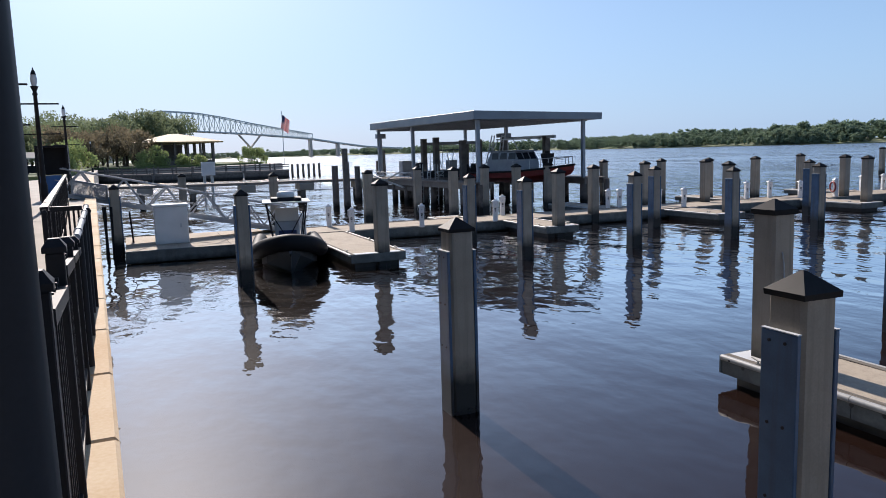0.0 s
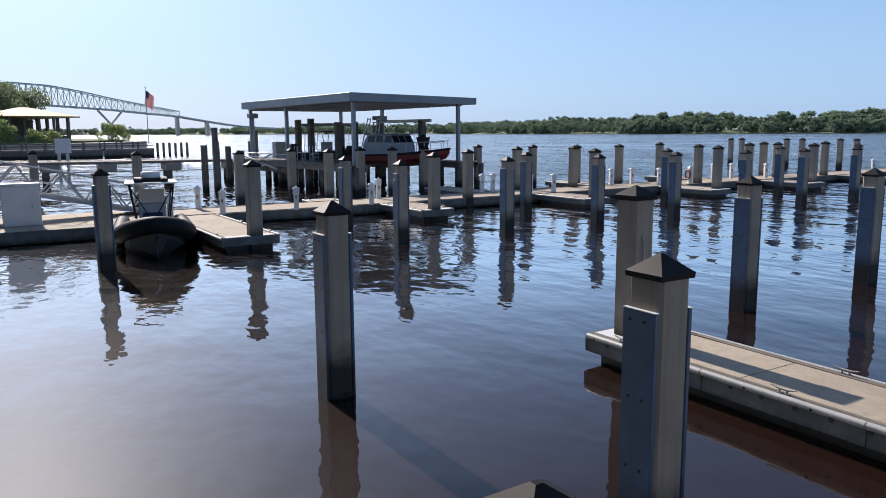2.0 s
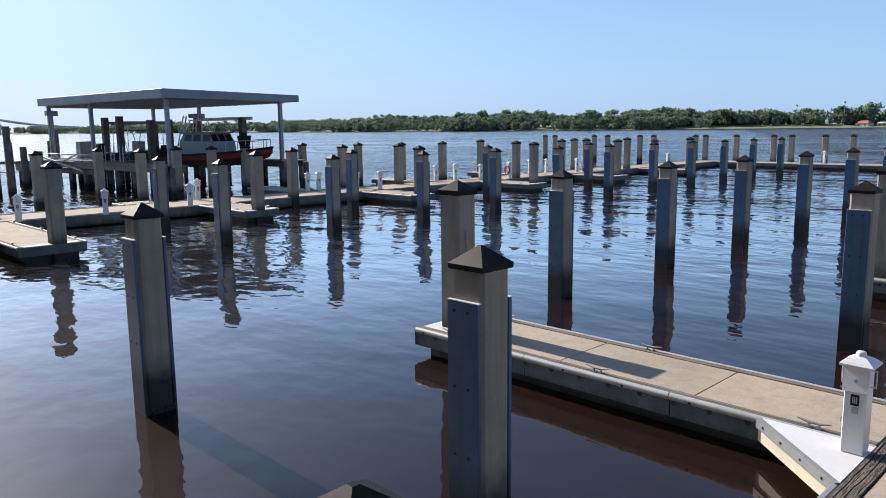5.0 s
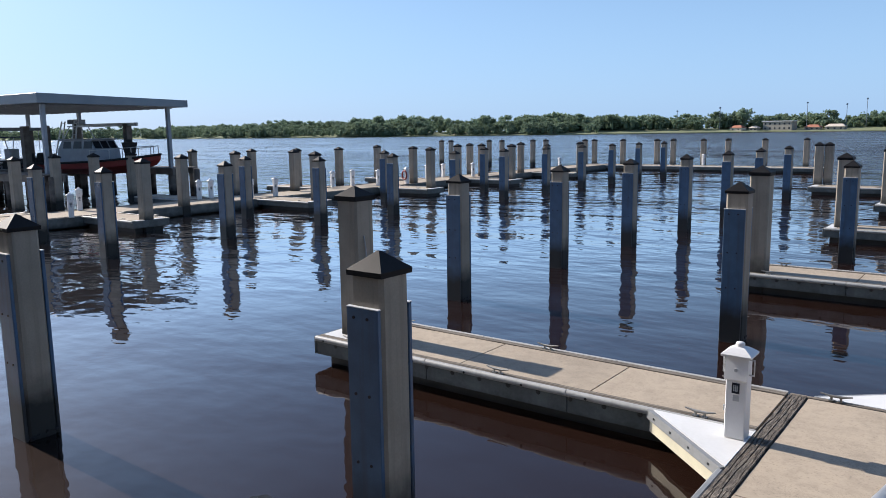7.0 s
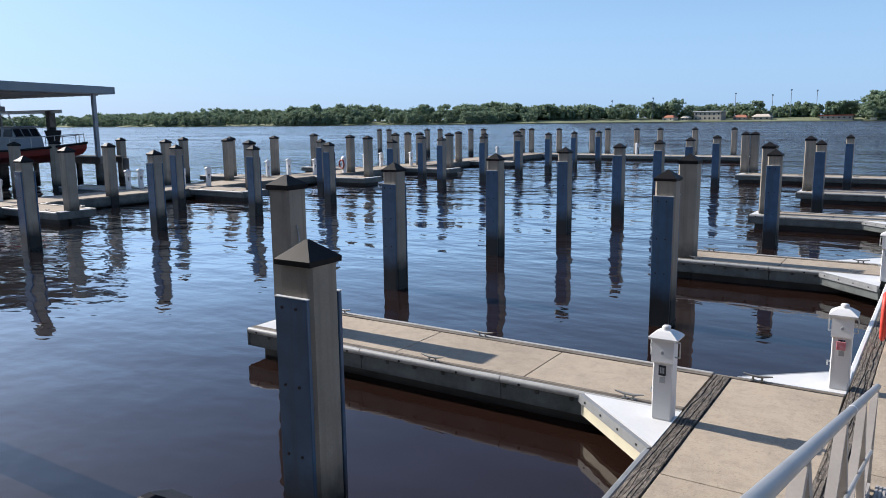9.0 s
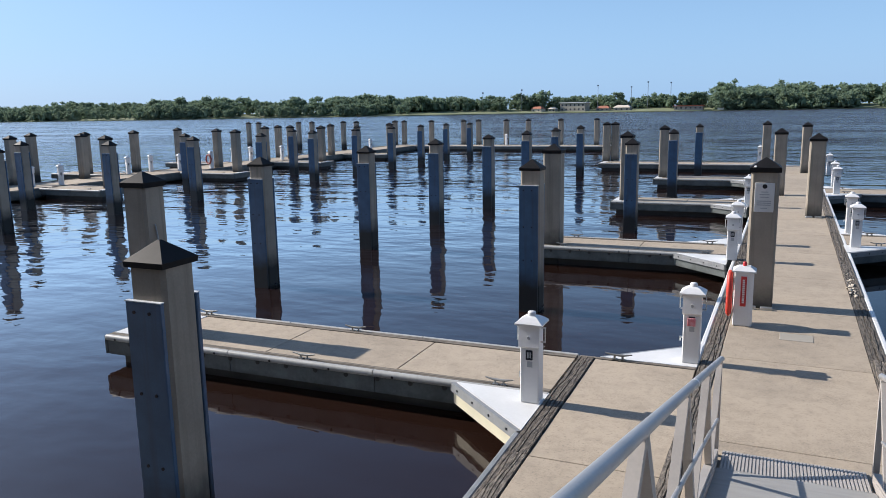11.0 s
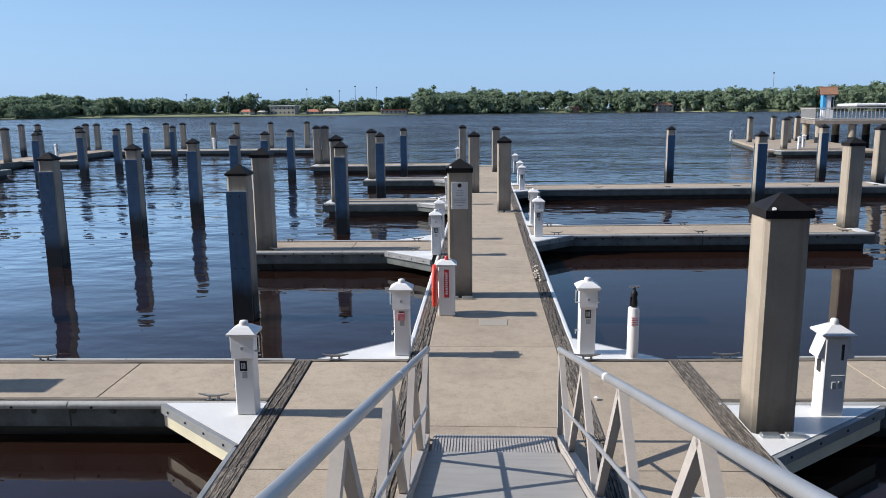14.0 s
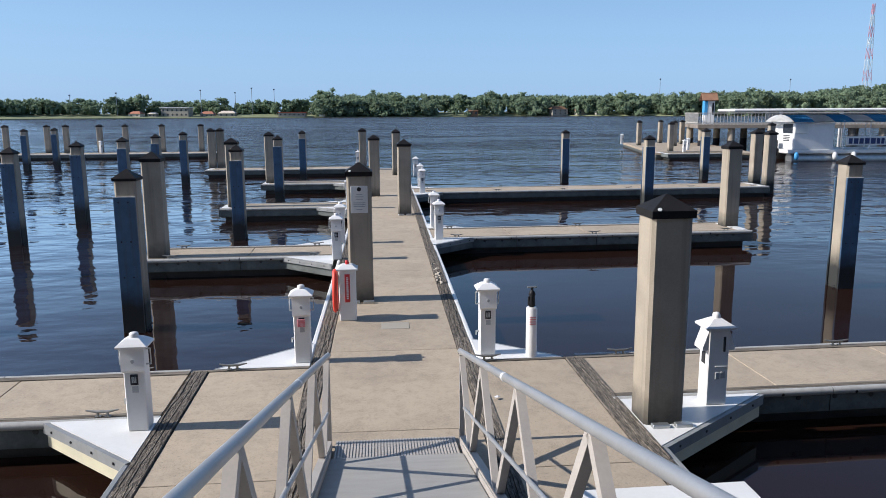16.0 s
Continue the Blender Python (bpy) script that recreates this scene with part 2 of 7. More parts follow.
WHITE = material("pedestal_white", (0.74, 0.74, 0.74), (0.64, 0.64, 0.64), 0.35, scale=2.5, fine=30, mix=0.8, bump=0.03)
DARK_GLASS = material("meter_glass", (0.03, 0.035, 0.045), rough=0.2)
GREY_LABEL = material("grey_label", (0.42, 0.44, 0.46), rough=0.6)
RED = material("red_enamel", (0.55, 0.03, 0.035), rough=0.4)
ORANGE = material("orange_red_cover", (0.75, 0.06, 0.035), rough=0.5)
GALV = material("galvanised_steel", (0.52, 0.54, 0.55), (0.38, 0.40, 0.41), 0.42, 0.85, scale=4, fine=60, bump=0.05)
ALU = material("aluminium", (0.50, 0.50, 0.50), (0.42, 0.42, 0.42), 0.45, 0.7, scale=3, fine=60, bump=0.05)
ALU_PAINT = material("dull_aluminium_bar", (0.45, 0.415, 0.38), (0.35, 0.325, 0.30), 0.6, 0.1, scale=4, fine=60, bump=0.05)
DECK = material("gangway_deck", (0.31, 0.305, 0.29), (0.25, 0.245, 0.235), 0.8, 0.0, scale=3, fine=60, bump=0.15, stretch=(1, 3, 1))
BLACK = material("black_paint", (0.013, 0.014, 0.018), (0.008, 0.008, 0.010), 0.55, scale=4, bump=0.05)
QUAY = stained(material("quay_concrete", (0.62, 0.50, 0.34), (0.46, 0.30, 0.15), 0.85, scale=1.2, fine=40, bump=0.2), (0.03, 0.03, 0.027), 0.5, 1.0)
PAVING = material("promenade_paving", (0.46, 0.41, 0.35), (0.36, 0.32, 0.27), 0.9, scale=0.7, fine=30, bump=0.15)
GRASS = material("grass", (0.10, 0.13, 0.04), (0.06, 0.085, 0.03), 0.95, scale=0.3, fine=6, bump=0.3)
ROOF_METAL = material("roof_metal", (0.23, 0.27, 0.30), (0.18, 0.21, 0.24), 0.5, 0.2, scale=0.8, fine=20, bump=0.03)
STEEL_GREY = material("painted_steel", (0.30, 0.33, 0.36), (0.22, 0.24, 0.27), 0.55, 0.2, scale=2, bump=0.05)
OLD_WOOD = stained(material("pier_timber", (0.20, 0.18, 0.16), (0.10, 0.09, 0.08), 0.9, scale=3, fine=30, bump=0.4), (0.02, 0.02, 0.018), 0.3, 0.7)
PIER_DECK = material("pier_deck", (0.24, 0.21, 0.18), (0.15, 0.13, 0.11), 0.9, scale=2, fine=30, bump=0.3)
RUBBER = material("inflatable_fabric", (0.012, 0.0125, 0.015), (0.008, 0.0085, 0.010), 0.6, scale=4, bump=0.05)
HULL_GREY = material("grey_hull", (0.05, 0.055, 0.06), (0.035, 0.04, 0.042), 0.45, scale=2, bump=0.03)
HULL_RED = material("red_hull", (0.25, 0.032, 0.026), (0.17, 0.022, 0.018), 0.45, scale=2, bump=0.03)
BLUE = material("blue_canvas", (0.07, 0.31, 0.60), (0.05, 0.25, 0.52), 0.6, scale=3)
NAVY = material("navy_lettering", (0.015, 0.03, 0.13), rough=0.5)
BIN_BLUE = material("blue_bin", (0.02, 0.10, 0.30), rough=0.5)
BARK = material("bark", (0.11, 0.085, 0.06), (0.05, 0.04, 0.03), 0.95, scale=3, fine=20, bump=0.6)
TAN_ROOF = material("tan_roof", (0.34, 0.235, 0.085), (0.26, 0.18, 0.065), 0.7, scale=1, bump=0.1)
BROWN_ROOF = material("brown_shingle", (0.30, 0.16, 0.09), (0.20, 0.11, 0.07), 0.85, scale=2, bump=0.3)
STUCCO = material("pale_stucco", (0.62, 0.55, 0.45), (0.52, 0.46, 0.38), 0.85, scale=0.6, bump=0.1)
RED_ROOF = material("red_tile_roof", (0.42, 0.10, 0.05), (0.30, 0.07, 0.04), 0.8, scale=1, bump=0.2)
BRIDGE_STEEL = material("bridge_green_steel", (0.58, 0.63, 0.60), (0.48, 0.53, 0.51), 0.7, scale=0.1, bump=0.0)
SAND = material("shore_earth", (0.23, 0.25, 0.13), (0.12, 0.14, 0.07), 0.95, scale=0.05, fine=1, bump=0.1)
CLEAT_STEEL = material("weathered_cleat_steel", (0.30, 0.30, 0.29), (0.20, 0.20, 0.19), 0.55, 0.7, scale=8, fine=60, bump=0.05)
NOTICE = material("faded_notice", (0.55, 0.12, 0.15), (0.60, 0.30, 0.32), 0.6, scale=30, fine=90, mix=0.3, bump=0.0)
DULL_BAR = material("dull_grey_bar", (0.36, 0.37, 0.38), (0.27, 0.28, 0.29), 0.6, 0.2, scale=4, bump=0.05)
# a darker copy of the pale stucco, with shade put into its colour
DULL_WALL = material("shaded_stucco", (0.36, 0.33, 0.28), (0.27, 0.25, 0.21), 0.85, scale=0.6, bump=0.1)
TILE_ROOF = material("faded_tile_roof", (0.40, 0.17, 0.10), (0.30, 0.12, 0.075), 0.85, scale=1, bump=0.2)
FLAG_RED = material("flag_red", (0.62, 0.03, 0.06), (0.50, 0.025, 0.05), 0.8, scale=3, bump=0.05)
GLASS_LAMP = material("frosted_globe", (0.75, 0.76, 0.76), rough=0.3)


for m, level in ((RUBBER, 0.12), (CAP, 0.08), (BLACK, 0.25), (HULL_GREY, 0.25), (OLD_WOOD, 0.2)):
    m.node_tree.nodes["Principled BSDF"].inputs["Specular IOR Level"].default_value = level


def foliage(name, light, dark, patch=0.5):
    m = material(name, light, dark, 0.75, scale=patch, fine=4, mix=0.7, bump=0.0)
    nt = m.node_tree
    n, l = nt.nodes, nt.links
    p = n["Principled BSDF"]
    old = p.inputs["Base Color"].links[0].from_socket
    geo, hsv, rng = n.new("ShaderNodeNewGeometry"), n.new("ShaderNodeHueSaturation"), n.new("ShaderNodeMapRange")
    rng.inputs["To Min"].default_value, rng.inputs["To Max"].default_value = 0.8, 1.2
    l.new(geo.outputs["Random Per Island"], rng.inputs["Value"])
    l.new(rng.outputs[0], hsv.inputs["Value"])
    l.new(old, hsv.inputs["Color"])
    l.new(hsv.outputs[0], p.inputs["Base Color"])
    p.inputs["Specular IOR Level"].default_value = 0.1
    back, mixer = n.new("ShaderNodeBsdfTranslucent"), n.new("ShaderNodeMixShader")
    l.new(hsv.outputs[0], back.inputs["Color"])
    mixer.inputs[0].default_value = 0.42
    out = n["Material Output"]
    l.new(p.outputs[0], mixer.inputs[1])
    l.new(back.outputs[0], mixer.inputs[2])
    l.new(mixer.outputs[0], out.inputs["Surface"])
    return m


PIER_RAIL = material("weathered_rail_paint", (0.44, 0.43, 0.41), (0.34, 0.33, 0.31), 0.6, scale=1.5, bump=0.0)
# distance haze is put into the pale colours of WOODS and LEAF
WOODS = foliage("far_woods", (0.225, 0.29, 0.18), (0.15, 0.205, 0.14), 0.05)
LEAF = foliage("leaves", (0.265, 0.30, 0.165), (0.175, 0.215, 0.125))
LEAF_BROWN = foliage("dry_leaves", (0.26, 0.22, 0.14), (0.17, 0.145, 0.095))
LEAF_BRIGHT = foliage("fresh_leaves", (0.34, 0.40, 0.16), (0.24, 0.30, 0.12))


# ---- mesh helpers ----
def box(bm, x0, x1, y0, y1, z0, z1, c=0.0):
    """A box, its edges cut by c."""
    tmp = bmesh.new()
    bmesh.ops.create_cube(tmp, size=1, matrix=Matrix.LocRotScale(((x0 + x1) / 2, (y0 + y1) / 2, (z0 + z1) / 2), None, (abs(x1 - x0), abs(y1 - y0), abs(z1 - z0))))
    if c:
        bmesh.ops.bevel(tmp, geom=tmp.edges[:], offset=c, segments=1, affect="EDGES")
    join(bm, tmp)


def join(bm, tmp, m=None):
    index = {}
    for v in tmp.verts:
        index[v] = bm.verts.new(m @ v.co if m else v.co)
    for f in tmp.faces:
        nf = bm.faces.new([index[v] for v in f.verts])
        nf.material_index, nf.smooth = f.material_index, f.smooth
    tmp.free()


def rod(bm, a, b, r, r2=None, seg=8, smooth=True):
    """A round bar from a to b."""
    a, b = Vector(a), Vector(b)
    r2 = r if r2 is None else r2
    d = b - a
    q = d.to_track_quat("Z", "Y").to_matrix()
    ring = []
    for p, rr in ((a, r), (b, r2)):
        ring.append([bm.verts.new(p + q @ Vector((rr * math.cos(k * math.tau / seg), rr * math.sin(k * math.tau / seg), 0))) for k in range(seg)])
    for k in range(seg):
        bm.faces.new((ring[0][k], ring[0][(k + 1) % seg], ring[1][(k + 1) % seg], ring[1][k])).smooth = smooth
    for end in (ring[0][::-1], ring[1]):
        for e in bm.faces.new(end).edges:
            e.smooth = False


def bar(bm, a, b, w, t, up=(0, 0, 1)):
    """A flat bar of width w and thickness t from a to b."""
    a, b, up = Vector(a), Vector(b), Vector(up)
    d = (b - a).normalized()
    s = d.cross(up)
    s = s.normalized() if s.length > 1e-4 else Vector((1, 0, 0))
    u = s.cross(d)
    vs = [bm.verts.new(p + s * (i * w / 2) + u * (j * t / 2)) for p in (a, b) for i, j in ((-1, -1), (1, -1), (1, 1), (-1, 1))]
    for k in range(4):
        bm.faces.new((vs[k], vs[(k + 1) % 4], vs[4 + (k + 1) % 4], vs[4 + k]))
    bm.faces.new(vs[3::-1])
    bm.faces.new(vs[4:])


def prism(bm, pts, z0, z1):
    """A plan outline raised from z0 to z1."""
    lo, hi = [bm.verts.new((x, y, z0)) for x, y in pts], [bm.verts.new((x, y, z1)) for x, y in pts]
    k = len(pts)
    for i in range(k):
        bm.faces.new((lo[i], lo[(i + 1) % k], hi[(i + 1) % k], hi[i]))
    bm.faces.new(hi)
    bm.faces.new(lo[::-1])
    bmesh.ops.recalc_face_normals(bm, faces=bm.faces[:])


def frustum(bm, z0, hx0, hy0, z1, hx1, hy1, cx=0.0, cy=0.0):
    lo = [bm.verts.new((cx + sx * hx0, cy + sy * hy0, z0)) for sx, sy in ((-1, -1), (1, -1), (1, 1), (-1, 1))]
    hi = [bm.verts.new((cx + sx * hx1, cy + sy * hy1, z1)) for sx, sy in ((-1, -1), (1, -1), (1, 1), (-1, 1))]
    for i in range(4):
        bm.faces.new((lo[i], lo[(i + 1) % 4], hi[(i + 1) % 4], hi[i]))
    bm.faces.new(hi)
    bm.faces.new(lo[::-1])


def lathe(bm, rings, seg=12, cx=0.0, cy=0.0):
    """Rings of (radius, z) swept round the upright."""
    rows = [[bm.verts.new((cx + r * math.cos(k * math.tau / seg), cy + r * math.sin(k * math.tau / seg), z)) for k in range(seg)] for r, z in rings]
    for a, b in zip(rows, rows[1:]):
        for k in range(seg):
            bm.faces.new((a[k], a[(k + 1) % seg], b[(k + 1) % seg], b[k])).smooth = True
    for end in (rows[0][::-1], rows[-1]):
        for e in bm.faces.new(end).edges:
            e.smooth = False


def mesh_of(name, bm, mats):
    me = bpy.data.meshes.new(name)
    bm.to_mesh(me)
    bm.free()
    for m in (mats if isinstance(mats, (list, tuple)) else [mats]):
        me.materials.append(m)
    return me


def part(name, bm, mat, parent, label="", kind=""):
    ob = new(name, mesh_of(name, bm, mat))
    ob.parent = parent
    return tagged(ob, label, kind=kind)


def placed(name, me, parent, m):
    """A piece on a shared mesh, at the pose m under its parent."""
    ob = new(name, me)
    ob.parent = parent
    ob.matrix_basis = m
    return ob


def thing(name, m, label, category, group="", kind=""):
    ob = new(name)
    ob.empty_display_size = 0.2
    ob.matrix_basis = m
    return tagged(ob, label, category, group, kind)


def setting(name, bm, mat, label, category):
    return tagged(new(name, mesh_of(name, bm, mat)), label, category, kind="structure")


# ---- water, far bank, quay ----
DOCK = 0.45
QUAY_Z = 2.25

bm = bmesh.new()
for x0, x1, y0, y1 in ((-4000, 4000, -200, 4500),):
    bm.faces.new([bm.verts.new(p) for p in ((x0, y0, 0), (x1, y0, 0), (x1, y1, 0), (x0, y1, 0))])
setting("water", bm, WATER, "calm brown river water reflecting the blue sky", "river")

bm = bmesh.new()
prism(bm, [(60, -0.2 - 1.0), (60, -60), (-48, -60), (-400, -60), (-400, 0), (-160, 30), (-150, 27), (-134, 19), (-128.5, 10.1), (-130.3, 4.0), (-134.5, -0.3), (-139, -4.6), (-75, -3.0), (-1.2, -0.25), (-1.2, 0.12), (1.4, 0.12), (1.4, -0.2)], -3, QUAY_Z - 0.06)
setting("ground", bm, PAVING, "pale promenade paving along the riverside quay", "pavement")

bm = bmesh.new()
a, b = Vector((-1.2, -0.25)), Vector((-75, -3.0))
k = 32
cuts = [a.lerp(b, (i / k) ** 1.5) for i in range(k + 1)]
quay = thing("quay_wall", Matrix(), "sandy concrete quay edge with rust stains", "quay", kind="structure")
for p, q in zip(cuts, cuts[1:]):
    bm = bmesh.new()
    u = (q - p).normalized()
    s = Vector((-u.y, u.x))
    s = -s if s.y > 0 else s
    p2, q2 = p + u * 0.006, q - u * 0.006
    out = -0.05
    prism(bm, [tuple(p2 + s * out), tuple(q2 + s * out), tuple(q2 + s * 0.34), tuple(p2 + s * 0.34)], QUAY_Z - 0.35, QUAY_Z)
    bmesh.ops.bevel(bm, geom=[e for e in bm.edges if e.verts[0].co.z > QUAY_Z - 0.01 and e.verts[1].co.z > QUAY_Z - 0.01], offset=0.02, segments=1, affect="EDGES")
    part("coping", bm, QUAY, quay)
bm = bmesh.new()
prism(bm, [tuple(a + Vector((0, -0.01))), tuple(b + Vector((0, -0.01))), tuple(b + Vector((0, -0.35))), tuple(a + Vector((0, -0.35)))], -3, QUAY_Z - 0.351)
part("wall", bm, QUAY, quay)

# unseen dark wall, added behind the camera to dim faces that look south
bm = bmesh.new()
box(bm, -30, 60, -20, -6.5, -0.5, 12)
setting("wall_south", bm, HULL_GREY, "unseen dark wall added to shade the south faces", "building wall")

BANK = [(-3000, -500), (-2500, 0), (-2100, 380), (-1500, 560), (-950, 600), (-700, 545), (-503, 540), (-340, 600), (-170, 680), (0, 700), (180, 690), (290, 600), (380, 500), (470, 390), (620, 330), (900, 260), (1500, 200)]


def inland(p, back, z):
    v = Vector(p)
    v = v * (1 + back / v.length)
    return (v.x, v.y, z)


bm = bmesh.new()
rows = [[bm.verts.new(inland(p, back, z)) for p in BANK] for back, z in ((0, -1), (1, 0.55), (14, 1.3), (42, 3.4), (160, 4.5), (2200, 6.0))]
for p, q in zip(rows, rows[1:]):
    for i in range(len(p) - 1):
        bm.faces.new((p[i], p[i + 1], q[i + 1], q[i]))
bmesh.ops.recalc_face_normals(bm, faces=bm.faces[:])
setting("far_bank", bm, SAND, "low grassy far bank of the river", "river bank")


def blobs(centres, seed, rough=0.28):
    """Leaf clumps: jittered twenty-faced balls cut once, as one mesh."""
    rnd = np.random.RandomState(seed)
    tmp = bmesh.new()
    bmesh.ops.create_icosphere(tmp, subdivisions=1, radius=1)
    base = np.array([v.co[:] for v in tmp.verts])
    tri = np.array([[v.index for v in f.verts] for f in tmp.faces])
    tmp.free()
    centres = np.array(centres)
    k = len(base)
    v = base[None] * (1 + rough * rnd.uniform(-1, 1, (len(centres), k, 1)))
    v = v * centres[:, None, 3:6] + centres[:, None, :3]
    f = tri[None] + (np.arange(len(centres)) * k)[:, None, None]
    me = bpy.data.meshes.new("clumps")
    me.from_pydata(v.reshape(-1, 3).tolist(), [], f.reshape(-1, 3).tolist())
    return me


def sprays(lobes, per, size, seed):
    """Small leaf sheets scattered over the skins of the lobes, as vertices and faces."""
    rnd = np.random.RandomState(seed)
    lobes = np.repeat(np.array(lobes), per, axis=0)
    n = len(lobes)
    d = rnd.normal(size=(n, 3))
    d /= np.linalg.norm(d, axis=1)[:, None]
    c = lobes[:, :3] + d * lobes[:, 3:6] * rnd.uniform(0.62, 1.16, (n, 1))
    a = rnd.normal(size=(n, 3))
    a /= np.linalg.norm(a, axis=1)[:, None]
    b = np.cross(a, rnd.normal(size=(n, 3)))
    b /= np.linalg.norm(b, axis=1)[:, None]
    k = size * lobes[:, 3:4] * rnd.uniform(0.6, 1.3, (n, 1))
    v = np.stack([c - a * k - b * k * 0.6, c + a * k * 0.9 - b * k * 0.8, c + a * k + b * k * 0.7, c - a * k * 0.8 + b * k], axis=1)
    return v.reshape(-1, 3), np.arange(4 * n).reshape(-1, 4)


def far_woods():
    rnd = random.Random(4)
    cores, lobes = [], []
    for k in range(1, len(BANK) - 1):
        a, b = Vector(BANK[k]), Vector(BANK[k + 1])
        length = (b - a).length
        side = Vector((-(b - a).y, (b - a).x)).normalized()
        dist = ((a + b) / 2).length
        n = int(length / 3.8 * min(1, 800 / dist))
        for i in range(n):
            for back in (4, 20, 34, 46, 60):
                p = a.lerp(b, rnd.uniform(-0.12, 1.12)) + side * (back + rnd.uniform(-6, 6))
                open_shore = -330 < p.x < -50 and p.y > 480
                if open_shore and back < 30 and (p.x > -300 or rnd.random() < 0.7):
                    continue
                low = noise.noise(Vector((p.x * 0.013, p.y * 0.013, 3.0)))
                h = rnd.uniform(7.5, 12) + back * 0.05 + 5.0 * low + 2.5 * noise.noise(Vector((p.x * 0.045, p.y * 0.045, 8.0))) + (3.2 if p.x > 40 else 0) + (1.5 if p.x > 300 else 0) + (5.5 if -46 < p.x <= 40 and p.y > 480 else 0) - (1.0 if open_shore else 0)
                if rnd.random() < 0.05:
                    h *= 1.22
                base = 0.8 + 2.6 * min(1, back / 42)
                r = h * rnd.uniform(0.34, 0.5)
                for j in range(8 if back < 30 else 5):
                    rr = r * rnd.uniform(0.28, 0.52)
                    lobes.append((p.x + rnd.uniform(-1, 1) * r * 0.9, p.y + rnd.uniform(-1, 1) * r * 0.9, base + h - rr * 0.8 - (0 if j == 0 else rnd.uniform(0.0, 0.8 if back < 30 else 0.4) * h), rr * 1.25, rr * 1.25, rr * 0.8))
                cores.append((p.x, p.y, base + h * 0.34, r * 0.42, r * 0.42, h * 0.3))
    # a closed belt behind the open lawns
    for i in range(110):
        x, back = rnd.uniform(-350, -10), rnd.uniform(44, 66)
        y = (600 + (x + 340) * 0.47 if x < -170 else 680 + (x + 170) * 0.118) + back * 0.95
        h = rnd.uniform(9.5, 14)
        r = h * rnd.uniform(0.36, 0.5)
        for j in range(8):
            rr = r * rnd.uniform(0.28, 0.5)
            lobes.append((x + rnd.uniform(-1, 1) * r, y + rnd.uniform(-1, 1) * r, 3.4 + h - rr * 0.8 - (0 if j == 0 else rnd.uniform(0.1, 0.85) * h), rr * 1.25, rr * 1.25, rr * 0.8))
        cores.append((x, y, 3.4 + h * 0.34, r * 0.6, r * 0.6, h * 0.36))
    # tall single pines that stand out of the crown line
    for x, y, h in ((-503, 560, 20), (-475, 572, 17), (-535, 556, 18), (-300, 652, 17), (-60, 730, 17), (25, 728, 19), (-20, 730, 17), (45, 730, 19), (90, 725, 20), (-400, 590, 17), (62, 728, 20)) + tuple((-640 + 43 * i + rnd.uniform(-14, 14), 0, rnd.uniform(14, 19)) for i in range(22)):
        if not y:
            k = max(i for i in range(len(BANK) - 1) if BANK[i][0] <= x)
            y = BANK[k][1] + (BANK[k + 1][1] - BANK[k][1]) * (x - BANK[k][0]) / (BANK[k + 1][0] - BANK[k][0]) + 38
        for j in range(14):
            rr = rnd.uniform(1.3, 2.4)
            lobes.append((x + rnd.uniform(-4.5, 4.5), y + rnd.uniform(-2, 2), 1.2 + h - rr - abs(rnd.gauss(0, 3.0)), rr * 1.4, rr * 1.4, rr * 0.8))
        cores.append((x, y, h * 0.42, 0.45, 0.45, h * 0.48))
    core = blobs(cores + [(x, y, z, a * 0.66, b * 0.66, c * 0.66) for x, y, z, a, b, c in lobes], 8)
    cv = np.array([v.co[:] for v in core.vertices])
    cf = [tuple(p.vertices) for p in core.polygons]
    sv, sf = sprays(lobes, 36, 0.175, 9)
    me = bpy.data.meshes.new("far_woods")
    me.from_pydata(np.concatenate([cv, sv]).tolist(), [], cf + [tuple(int(i) for i in f + len(cv)) for f in sf])
    bpy.data.meshes.remove(core)
    me.materials.append(WOODS)
    ob = new("far_woods", me)
    tagged(ob, "uneven belt of green trees on the far bank", "woods", kind="stuff")


far_woods()


# ---- piles ----
SIDE, TOP = 0.205, 2.64


